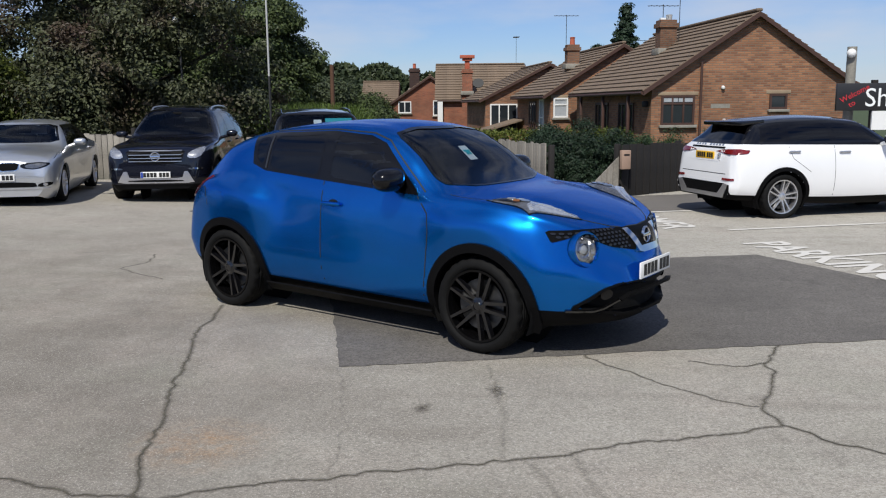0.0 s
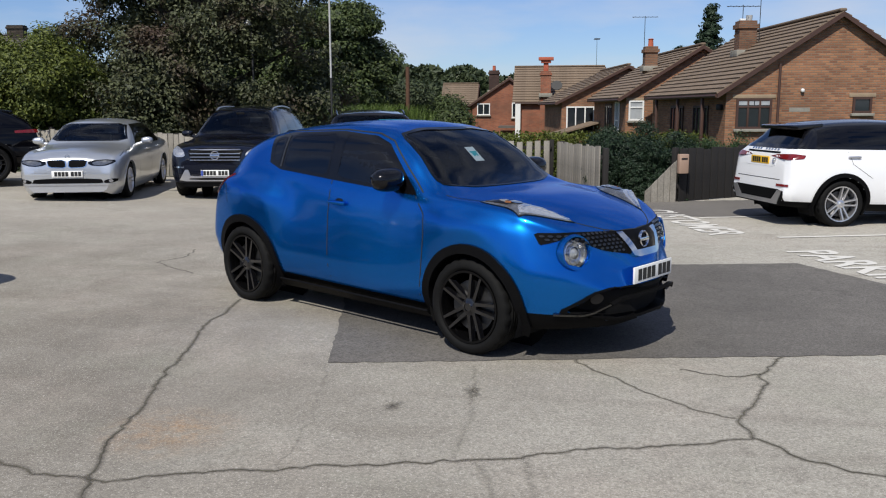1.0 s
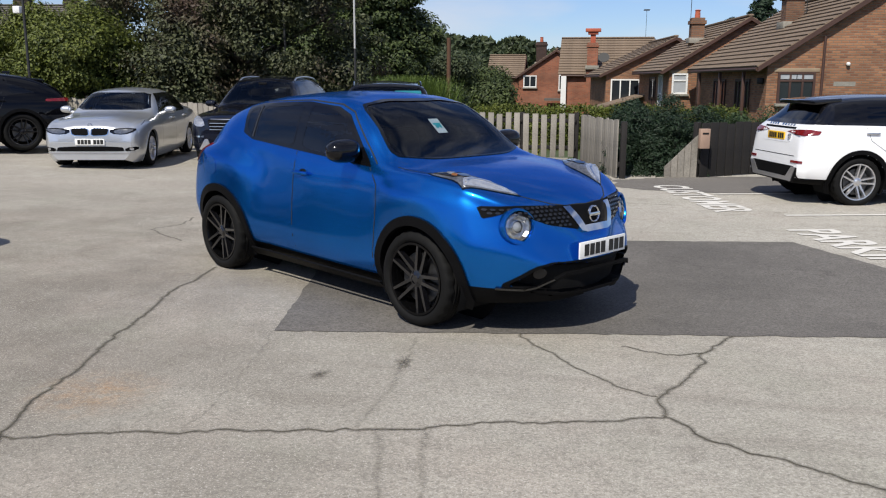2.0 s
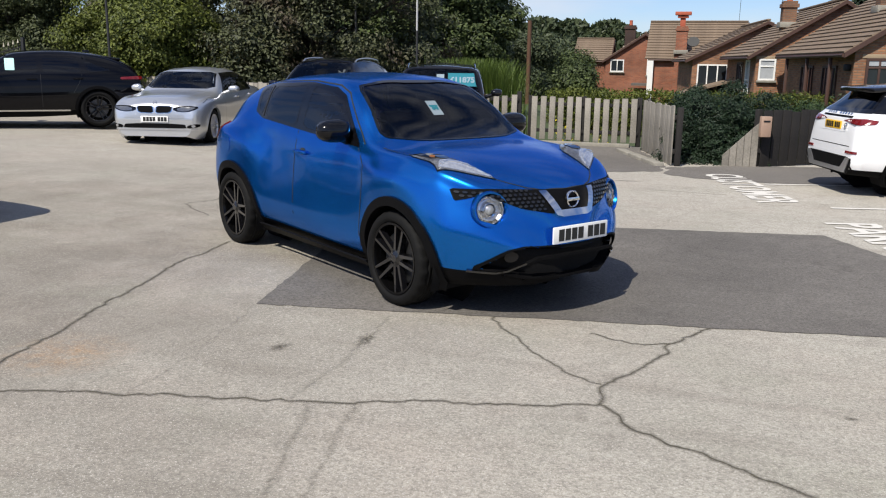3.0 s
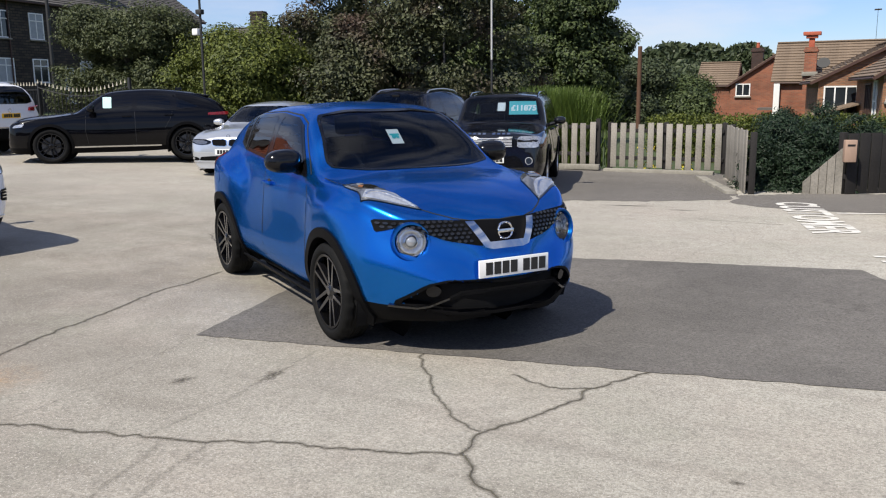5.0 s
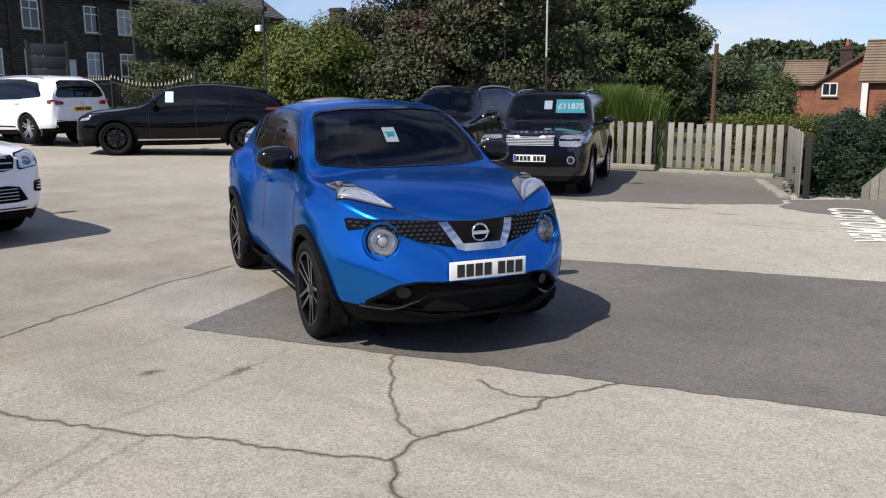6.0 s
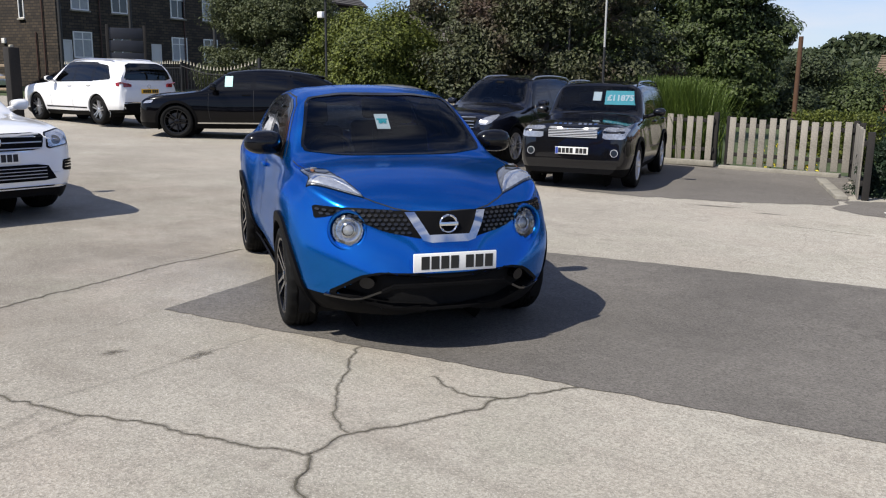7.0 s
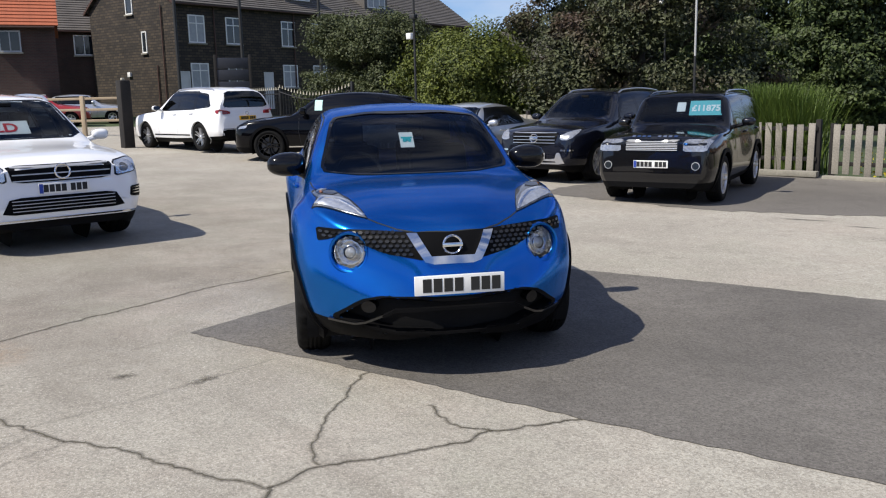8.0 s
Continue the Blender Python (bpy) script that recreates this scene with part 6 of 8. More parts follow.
s["plates"] = [("B", 0.0, 0.965, True, 0.02)]
s["handle_mat"] = M_ALLOY
evoque, t_ = build_car("sporty_suv", "white sports crossover with a black roof, tail to the yard", s, M_WHITE, on_yard(7.05, 14.35, 16.5))
b = boxed(-3.2, -2.8, -0.54, 0.54, 1.465, 1.53, 0.02)
for v in b.verts:
    v.co.z -= (v.co.x + 2.9) * -0.08 + 0.05 * abs(v.co.y)
part("roof_spoiler", b, M_BLACK, evoque)
for sg in (1, -1):
    part("exhaust", tube(bmesh.new(), (-3.5, 0.55 * sg, 0.38), (-3.3, 0.55 * sg, 0.38), 0.045, n=14), M_CHROME, evoque)
disc_badge(evoque, t_, "B", -0.4, 0.97, 0.035, False)

# black sports crossover, side on
s = suv_spec(0.88, 2.874, 0.98, 1.62, 1.94, 1.08, 1.1, 0.21, 0.38, -0.45, -1.3, -2.85, -3.55, (0.275, 0.25, 5, M_GLOSSBLACK, M_DARKALLOY, TWIN), nose=0.85, sq=0.8)
s["clad"] = M_PLASTIC
s["trim_mat"] = M_PLASTIC
s["side_parts"] += [("sill_strip", [(-2.3, 0.335), (-0.45, 0.335), (-0.45, 0.365), (-2.3, 0.365)], M_CHROME, 0.012),
                    ("tail_light", rounded([(-3.8, 1.0), (-3.35, 1.0), (-3.35, 1.05), (-3.8, 1.07)], 1, 0.1), M_TAIL, 0.01),
                    ("headlight", rounded([(0.55, 0.8), (0.76, 0.78), (0.7, 0.84), (0.5, 0.87)], 1, 0.1), M_LAMP, 0.008)]
jag, t_ = build_car("black_suv", "black sports crossover with black wheels and a card in its window", s, M_JAG, on_yard(-13.4, 14.2, 223))
part("window_card", lay(t_, "L", [(-1.29, 1.18), (-1.11, 1.18), (-1.11, 1.42), (-1.29, 1.42)], 0.006, 0.0), M_CARD, jag, "pale green card in the side window")
b = boxed(-3.4, -2.95, -0.55, 0.55, 1.46, 1.5, 0.015)
for v in b.verts:
    v.co.z -= (v.co.x + 2.95) * -0.12
part("roof_spoiler", b, M_JAG, jag)
part("antenna_fin", boxed(-2.8, -2.65, -0.02, 0.02, 1.52, 1.62, 0.01), M_JAG, jag)

# the two white off-roaders
s = suv_spec(0.93, 2.9, 0.97, 1.71, 1.94, 1.1, 1.08, 0.2, 0.375, -0.45, -1.3, -3.38, -3.76, (0.255, 0.25, 5, M_ALLOY, M_DARKALLOY, TWIN), nose=0.9, sq=0.65)
s["laid"].append(("grille", "F", rounded([(-0.5, 0.745), (0.5, 0.745), (0.54, 0.92), (-0.54, 0.92)], 1, 0.1), M_PLASTIC, 0.008, 0.02))
bars(s, "grille_bar", (0.765, 0.83, 0.9), -0.5, 0.5, 0.012, M_BAR, 0.018)
both(s, "headlight", rounded([(0.55, 0.75), (0.8, 0.79), (0.86, 0.91), (0.78, 0.95), (0.56, 0.915)], 1, 0.12), M_GLOSSBLACK, 0.008)
both(s, "headlight_lens", rounded([(0.57, 0.765), (0.79, 0.8), (0.84, 0.905), (0.77, 0.935), (0.57, 0.9)], 1, 0.12), M_SILVERLENS, 0.012)
both(s, "headlight_lens", oval(0.66, 0.838, 0.05, 0.04, 16), M_LAMPDARK, 0.018)
s["laid"].append(("lower_grille", "F", rounded([(-0.64, 0.42), (0.64, 0.42), (0.54, 0.595), (-0.54, 0.595)], 1, 0.1), M_PLASTIC, 0.008, 0.02))
bars(s, "lower_bar", (0.455, 0.49, 0.525, 0.56), -0.53, 0.53, 0.008, M_BAR, 0.014)
both(s, "side_intake", rounded([(0.7, 0.52), (0.87, 0.5), (0.89, 0.63), (0.72, 0.63)], 1, 0.12), M_PLASTIC, 0.008)
for z in (0.545, 0.575, 0.605):
    both(s, "intake_bar", [(0.72, z), (0.87, z), (0.87, z + 0.01), (0.72, z + 0.01)], M_CHROME, 0.014)
bars(s, "chrome_strip", (0.36,), -0.78, 0.78, 0.014, M_CHROME)
both(s, "tail_light", rounded([(0.54, 0.97), (0.74, 0.96), (0.74, 1.07), (0.57, 1.06)], 1, 0.12), M_RED, 0.01, 0.02, "B")
s["side_parts"] += [("tail_light", rounded([(-3.86, 0.97), (-3.66, 0.99), (-3.62, 1.07), (-3.82, 1.1)], 1, 0.12), M_RED, 0.01), ("side_strip", [(-2.4, 0.4), (-0.5, 0.4), (-0.5, 0.43), (-2.4, 0.43)], M_PLASTIC, 0.008)]
s["laid"] += [("rear_bumper", "B", rounded([(-0.8, 0.36), (0.8, 0.36), (0.8, 0.56), (-0.8, 0.56)], 1, 0.1), M_PLASTIC, 0.008, 0.02), ("bumper_strip", "B", [(-0.78, 0.57), (0.78, 0.57), (0.78, 0.59), (-0.78, 0.59)], M_CHROME, 0.01, 0.01)]
s["plates"], s["band"] = [("F", 0.0, 0.675, False, 0.025), ("B", 0.0, 0.86, True, 0.02)], True
s["rails"], s["rail_mat"] = [(-1.3, -3.25, 0.59)], M_ALLOY
s["trim"], s["trim_mat"], s["clad"], s["mirror_k"] = 0.015, M_WHITE, M_PLASTIC, 0.78
vw, t_ = build_car("white_suv", "white off-roader with a sold notice in its windscreen", s, M_WHITE, on_yard(-5.58, 5.74, -3))
disc_badge(vw, t_, "F", 0.0, 0.845, 0.085, False)
disc_badge(vw, t_, "B", 0.0, 0.98, 0.05, False)
vw2 = copy_thing(vw, on_yard(-19.5, 14.6, 182.4))
tagged(vw2, "white off-roader parked beside the iron gate, tail to the yard")
card(vw, t_, -0.22, 1.3, 0.8, 0.24, M_PAPER, "white notice with red letters", "SOLD", text_mat=M_REDPRINT, text_h=0.22)


# small cars out on the street
s = suv_spec(0.8, 2.5, 0.62, 1.46, 1.72, 0.95, 0.96, 0.17, 0.3, -0.4, -1.1, -2.6, -2.95, (0.2, 0.2, 5, M_ALLOY, M_ALLOY, PLAIN), nose=0.72, sq=0.9, wr=0.55)
s["trim"], s["trim_mat"] = 0.012, M_PLASTIC
both(s, "headlight", rounded([(0.5, 0.62), (0.74, 0.64), (0.78, 0.74), (0.52, 0.7)], 1, 0.12), M_LAMP, 0.01)
both(s, "tail_light", rounded([(0.6, 0.75), (0.76, 0.75), (0.76, 0.95), (0.62, 0.95)], 1, 0.12), M_RED, 0.01, 0.02, "B")
build_car("hatchback", "small red hatchback parked on the street", s, M_CARRED, on_yard(-36.6, 18.2, 62), "street cars")
build_car("hatchback", "small silver hatchback parked on the street", s, M_SILVER, on_yard(-38.5, 21.0, 62), "street cars")


# ---- fences ----
def fence_run(name, a, b, posts, slat_w, gap, h, label, material=M_SLAT, lift=0.08):
    """Upright slats on two rails between posts."""
    A, B = Vector(a), Vector(b)
    n = (B - A)
    L = n.length
    f = thing(name, Matrix.Translation((A.x, A.y, slope(*a))) @ Matrix.Rotation(math.atan2(n.y, n.x), 4, "Z"), label, "fence")
    rise = (slope(*b) - slope(*a)) / L
    me = None
    count = int(L / (slat_w + gap))
    rnd = random.Random(5)
    for k in range(count):
        x = (k + 0.5) * L / count
        ob = None
        if me is None:
            ob = part("slat", boxed(-slat_w / 2, slat_w / 2, -0.035, -0.012, lift, h, 0.004), material, f)
            me = ob.data
        else:
            ob = new("slat", me)
            ob.parent = f
        ob.location = (x, 0, rise * x + rnd.uniform(-0.02, 0.02))
        ob.rotation_euler = (0, rnd.uniform(-0.012, 0.012), 0)
    for z in (0.25, h - 0.2):
        part("rail", boxed(0, L, -0.012, 0.04, z, z + 0.08, 0.005), M_POST, f)
    for k in range(posts):
        x = L * k / max(1, posts - 1)
        part("post", boxed(x - 0.05, x + 0.05, 0.03, 0.13, -0.1, h + 0.02, 0.008), M_POST, f)
    return f


fence_run("picket_fence", (-5.62, 19.13), (-2.25, 19.37), 3, 0.13, 0.07, 1.05, "weathered wooden picket fence with dark posts")
fence_run("picket_fence", (-1.99, 19.42), (0.47, 19.39), 3, 0.13, 0.07, 1.05, "weathered wooden picket gate with dark rails")
fence_run("board_fence", (0.63, 18.86), (1.43, 15.69), 2, 0.14, 0.012, 1.05, "close-boarded weathered wooden fence beside the hedge", lift=0.0)
fence_run("dark_fence", (2.89, 16.28), (8.71, 21.39), 5, 0.2, 0.02, 1.0, "dark stained wooden fence", M_POST, lift=0.0)
fence_run("board_fence", (-14.65, 20.63), (-5.72, 19.18), 5, 0.14, 0.012, 1.05, "tall weathered board fence behind the parked cars", lift=0.0)
# short raked board fence beside the hedge
rk = thing("raked_fence", Matrix.Translation((2.27, 16.1, slope(2.27, 16.1))) @ Matrix.Rotation(radians(18), 4, "Z"), "weathered boards stepping down beside the dark fence", "fence")
for k in range(5):
    sb = boxed(0.125 * k, 0.125 * k + 0.115, -0.012, 0.012, -0.05, 0.3)
    for v in sb.verts:
        if v.co.z > 0:
            v.co.z += 0.95 * v.co.x - 0.1
    part("slat", sb, M_SLAT, rk, smooth=False)
part("rail", boxed(0.1, 0.6, 0.012, 0.05, 0.15, 0.22), M_POST, rk)
lb = thing("letterbox", Matrix.Translation((2.93, 16.15, slope(2.93, 16.15) + 0.55)) @ Matrix.Rotation(radians(22), 4, "Z"), "tan metal letterbox on the dark fence", "letterbox")
part("box", boxed(-0.095, 0.095, -0.1, 0.0, 0.0, 0.36, 0.012), M_SALMON, lb)
part("slot", boxed(-0.06, 0.06, -0.105, -0.1, 0.26, 0.29), M_INK, lb)
kerb = thing("kerb", Matrix.Identity(4), "pale stone kerb under the picket fence", "kerb", kind="structure")
for a, b in (((-5.61, 18.97), (-2.14, 19.21)), ((-2.04, 19.24), (0.32, 19.22)), ((0.23, 18.22), (0.55, 17.35)), ((0.57, 17.3), (0.88, 16.46)), ((0.9, 16.41), (1.21, 15.57))):
    d = Vector(b) - Vector(a)
    k = part("kerb_stone", boxed(0, d.length, -0.09, 0.09, -0.05, 0.065, 0.015), M_KERB, kerb)
    k.matrix_basis = Matrix.Translation((a[0], a[1], slope(*a))) @ Matrix.Rotation(math.atan2(d.y, d.x), 4, "Z")


# ---- leaves ----
def leaf_mesh(name, centres, size, seed, material, facing=None, slim=0.6):
    """Many small bent leaves, one at each centre, loosely turned to face the way they are told."""
    rnd = np.random.RandomState(seed)
    n = len(centres)
    c = np.asarray(centres, float)
    if facing is None:
        nn = rnd.normal(size=(n, 3))
    else:
        nn = np.asarray(facing, float) + rnd.normal(size=(n, 3)) * 0.42
    nn /= np.linalg.norm(nn, axis=1)[:, None]
    d = np.cross(nn, rnd.normal(size=(n, 3)))
    d /= np.linalg.norm(d, axis=1)[:, None]
    e = np.cross(nn, d)
    s_ = size * rnd.uniform(0.6, 1.4, n)[:, None]
    v = np.empty((n, 4, 3))
    v[:, 0] = c - d * s_
    v[:, 1] = c + e * s_ * slim + nn * s_ * 0.2
    v[:, 2] = c + d * s_
    v[:, 3] = c - e * s_ * slim + nn * s_ * 0.2
    me = bpy.data.meshes.new(name)
    idx = np.arange(n * 4).reshape(n, 4)
    faces = np.concatenate([idx[:, [0, 1, 2]], idx[:, [0, 2, 3]]])
    me.from_pydata(v.reshape(-1, 3).tolist(), [], faces.tolist())
    me.materials.append(material)
    return me


def crown_points(blobs, count, seed, shell=0.55, clump=0.35, per=14):
    """Points gathered in clumps near the surface of several uneven lobes, and the way each leaf faces."""
    rnd = np.random.RandomState(seed)
    vol = np.array([b[3] * b[4] * b[5] for b in blobs]) ** 0.7
    pick = rnd.choice(len(blobs), size=count // per, p=vol / vol.sum())
    out, way = [], []
    for k in pick:
        x, y, z, rx, ry, rz = blobs[k]
        d = rnd.normal(size=3)
        d /= np.linalg.norm(d)
        r = shell + (1.06 - shell) * rnd.rand() ** 0.6
        bump = 1 + 0.16 * math.sin(5 * d[0] + 3 * d[2] + k) * math.cos(4 * d[1] - 2 * d[2])
        p = np.array([x + d[0] * rx * r * bump, y + d[1] * ry * r * bump, z + d[2] * rz * r * bump])
        wide = clump * rnd.uniform(0.6, 1.35)
        off = rnd.normal(size=(per, 3))
        off *= np.minimum(1, 1.7 / np.maximum(np.linalg.norm(off, axis=1), 1e-3))[:, None]
        out.append(p + off * wide * np.array([1, 1, 0.6]))
        way.append(0.55 * off + 0.5 * d + np.array([0, 0, 0.55]))
    return np.concatenate(out), np.concatenate(way)


def arrange(found, leaf, seed, material):
    return found[0], leaf, seed, material, found[1]


def tree(name, x, y, z, trunk_r, height, blobs, count, leaf, material, seed, label, shell=0.55, clump=0.35, per=14):
    t = thing(name, Matrix.Translation((x, y, z)), label, "tree", "trees")
    rnd = random.Random(seed)
    bm = bmesh.new()
    p, r = Vector((0, 0, -0.2)), trunk_r
    for k in range(5):
        q = p + Vector((rnd.uniform(-0.15, 0.15), rnd.uniform(-0.15, 0.15), height * 0.16))
        tube(bm, p, q, r, r * 0.85, 9)
        p, r = q, r * 0.85
    for bx, by, bz, rx, ry, rz in blobs:
        a = Vector((0, 0, min(bz * 0.5, height * 0.5)))
        b = Vector((bx, by, bz))
        mid = a.lerp(b, 0.5) + Vector((rnd.uniform(-0.3, 0.3), rnd.uniform(-0.3, 0.3), 0.2))
        tube(bm, a, mid, r * 0.6, r * 0.4, 7)
        tube(bm, mid, b, r * 0.4, r * 0.12, 7)
    part("trunk", bm, M_BARK, t)
    ob = new("crown", leaf_mesh("crown", *arrange(crown_points(blobs, count, seed, shell, clump, per), leaf, seed + 1, material)))
    ob.parent = t
    return t


def lobes(seed, n, rx, ry, z0, z1, r0, r1):
    rnd = random.Random(seed)
    out = []
    for k in range(n):
        z = z0 + (z1 - z0) * rnd.random()
        f = math.sqrt(max(0.05, 1 - ((z - z0) / (z1 - z0) * 1.5 - 0.6) ** 2))
        a = rnd.uniform(0, 2 * math.pi)
        q = rnd.random() ** 0.5
        r = rnd.uniform(r0, r1)
        out.append((rx * q * f * math.cos(a), ry * q * f * math.sin(a), z, r, r, r * 0.8))
    return out


tree("maple_tree", -9.85, 24.4, 0.05, 0.4, 10, lobes(1, 54, 3.8, 2.6, 1.2, 11, 0.9, 1.7), 200000, 0.055, M_LEAF_MAPLE, 11, "large dark maple tree with bronze-green leaves", 0.4, 0.3, 170)
tree("broadleaf_tree", -10.2, 41.6, -0.3, 0.4, 6.4, lobes(2, 34, 2.1, 2.1, 0.6, 6.4, 0.9, 1.45), 110000, 0.085, M_LEAF_DARK, 12, "tall dark green broadleaf tree down the slope", 0.4, 0.3, 120)
tree("broadleaf_tree", -16.6, 44.0, -0.3, 0.4, 9, lobes(6, 20, 3.0, 3.0, 1.0, 8, 1.4, 2.2), 40000, 0.14, M_LEAF_DARK, 16, "dark green tree standing behind the maple")
for k, (x, y, h_) in enumerate(((-8.2, 48.0, 3.5), (-6.4, 51.0, 3.0), (-9.6, 54.0, 3.9), (-5.0, 45.0, 2.0), (-7.7, 43.5, 2.3))):
    tree("garden_tree", x, y, -0.4, 0.12, h_, lobes(40 + k, 9, 0.95, 0.95, 0.3, h_ - 0.5, 0.55, 0.85), 14000, 0.08, M_LEAF_DARK if k % 2 else M_LEAF_FAR, 50 + k, "green garden tree among the houses")
tree("broadleaf_tree", -37.7, 61.0, -0.5, 0.3, 7.0, lobes(8, 16, 1.2, 1.4, 3.0, 7.4, 0.8, 1.2), 24000, 0.13, M_LEAF_FAR, 18, "green tree beside the far stone roofs")
tree("broadleaf_tree", -22.6, 44.0, -0.3, 0.3, 6.0, lobes(9, 16, 2.0, 2.0, 0.8, 4.6, 1.1, 1.6), 30000, 0.12, M_LEAF_DARK, 19, "dark green tree behind the spreading one")
tree("green_tree", -14.2, 21.5, 0.35, 0.25, 3, lobes(3, 34, 2.05, 1.6, 0.3, 2.75, 0.6, 1.0), 120000, 0.045, M_LEAF_GREEN, 13, "bright green spreading tree behind the fence", 0.45, 0.24, 110)
tree("olive_tree", -18.9, 21.9, 0.35, 0.25, 4, lobes(4, 36, 2.45, 1.7, 0.4, 3.7, 0.7, 1.1), 130000, 0.045, M_LEAF_GREY, 14, "dull olive-green bushy tree beside the railings", 0.45, 0.24, 110)


def hedge(name, place_, length, depth, z0, z1, count, leaf, material, seed, label, lumpy=0.15):
    """A hedge along the local x axis, with an uneven top and face."""
    rnd = np.random.RandomState(seed)
    p = rnd.rand(count, 3)
    # most leaves lie near the faces
    p[:, 1] = np.where(rnd.rand(count) < 0.6, p[:, 1] ** 3, p[:, 1])
    p = p * [length, depth, z1 - z0] + [0, 0, z0]
    up = (p[:, 2] - z0) / (z1 - z0)
    wave = np.sin(p[:, 0] * 2.7 + seed) * np.cos(p[:, 1] * 2.1) + 0.6 * np.sin(p[:, 0] * 6.3 + 2 * seed)
    p[:, 2] += lumpy * wave * up
    p[:, 1] += lumpy * 0.8 * np.sin(p[:, 0] * 4.1 + 3 * p[:, 2] + seed) * (p[:, 1] < depth / 2)
    p += rnd.normal(size=p.shape) * 0.05
    h = thing(name, place_, label, "hedge", "hedges")
    part("stem_core", boxed(0.1, length - 0.1, 0.35, depth - 0.1, z0, z1 - 0.35, 0.1), M_BARK, h)
    ob = new("foliage", leaf_mesh("foliage", p, leaf, seed, material))
    ob.parent = h
    return h


def placed(x, y, z, turn_):
    return Matrix.Translation((x, y, z)) @ Matrix.Rotation(radians(turn_), 4, "Z")


def shrubs(name, spots, count, leaf, material, seed, label, per=70, clump=0.11):
    """A run of loose evergreen shrubs: (x, y, foot, top, half-width) for each."""
    rnd = random.Random(seed)
    x0, y0 = spots[0][0], spots[0][1]
    h = thing(name, Matrix.Translation((x0, y0, slope(x0, y0))), label, "hedge", "hedges")
    blobs = []
    for x, y, z0, z1, w in spots:
        n = 6
        for k in range(n):
            f = k / (n - 1)
            r = w * (0.95 - 0.5 * f)
            blobs.append((x - x0 + rnd.uniform(-0.3, 0.3) * w, y - y0 + rnd.uniform(-0.3, 0.3) * w, z0 + (z1 - z0) * (0.1 + 0.8 * f), r, r, (z1 - z0) * 0.16))
        part("stem", tube(bmesh.new(), (x - x0, y - y0, z0 - 0.3), (x - x0, y - y0, z1 - 0.25), 0.05, 0.015, 7), M_BARK, h)
    p, way = crown_points(blobs, count, seed, 0.45, clump, per)
    ob = new("foliage", leaf_mesh("foliage", p, leaf, seed, material, way, 0.38))
    ob.parent = h
    return h


shrubs("hedge", [(1.95, 17.2, -0.1, 1.25, 0.62), (2.5, 17.0, -0.1, 1.1, 0.55), (1.7, 18.0, -0.1, 1.3, 0.6), (2.35, 18.1, -0.1, 1.35, 0.65), (1.5, 19.0, -0.1, 1.25, 0.6), (2.1, 16.6, -0.1, 0.85, 0.42), (1.55, 16.7, -0.1, 0.95, 0.42), (3.0, 17.8, -0.1, 1.2, 0.55)],
       90000, 0.03, M_LEAF_HEDGE, 21, "dense dark green conifer shrubs between the fences")
shrubs("hedge", [(3.7, 18.4, -0.2, 1.00, 0.5), (4.4, 19.0, -0.2, 1.20, 0.4), (5.0, 19.6, -0.2, 0.85, 0.5), (5.8, 20.2, -0.2, 1.15, 0.4), (6.5, 21.0, -0.2, 0.90, 0.5), (3.3, 19.2, -0.2, 1.10, 0.6), (7.2, 21.6, -0.2, 1.20, 0.45), (4.0, 20.2, -0.2, 1.05, 0.6), (8.2, 22.6, -0.2, 1.00, 0.6)],
       70000, 0.032, M_LEAF_SHRUB, 22, "loose green shrubs behind the stained fence")
hedge("hedge", placed(-3.6, 29.5, -0.2, 0), 9.6, 1.2, -0.8, 0.96, 40000, 0.045, M_LEAF_GREEN, 23, "trimmed green garden hedge", 0.05)


def frond_clump(name, x, y, width, depth, h, count, material, seed, label):
    """Tall feathery blades that bend outwards."""
    rnd = random.Random(seed)
    verts, faces = [], []
    for k in range(count):
        bx, by = x + rnd.gauss(0, width / 3), y + rnd.gauss(0, depth / 3)
        a, tall, bend = rnd.uniform(0, 6.28), h * rnd.uniform(0.55, 1.05), rnd.uniform(0.15, 0.85)
        w_ = rnd.uniform(0.008, 0.018)
        dx, dy = math.cos(a), math.sin(a)
        base = len(verts)
        for q in range(5):
            t = q / 4
            cx, cy, cz = bx + dx * bend * t * t, by + dy * bend * t * t, slope(bx, by) + tall * (t - 0.12 * t * t)
            hw = w_ * (1 - t) + 0.002
            verts += [(cx - dy * hw, cy + dx * hw, cz), (cx + dy * hw, cy - dx * hw, cz)]
        for q in range(4):
            i = base + 2 * q
            faces.append((i, i + 1, i + 3, i + 2))
    me = bpy.data.meshes.new(name)
    me.from_pydata(verts, [], faces)
    me.materials.append(material)
    return tagged(new(name, me), label, "shrub", kind="stuff")


frond_clump("fern_clump", -3.45, 20.2, 1.15, 0.8, 2.05, 5200, M_LEAF_FERN, 24, "tall bright green feathery shrub behind the picket fence")


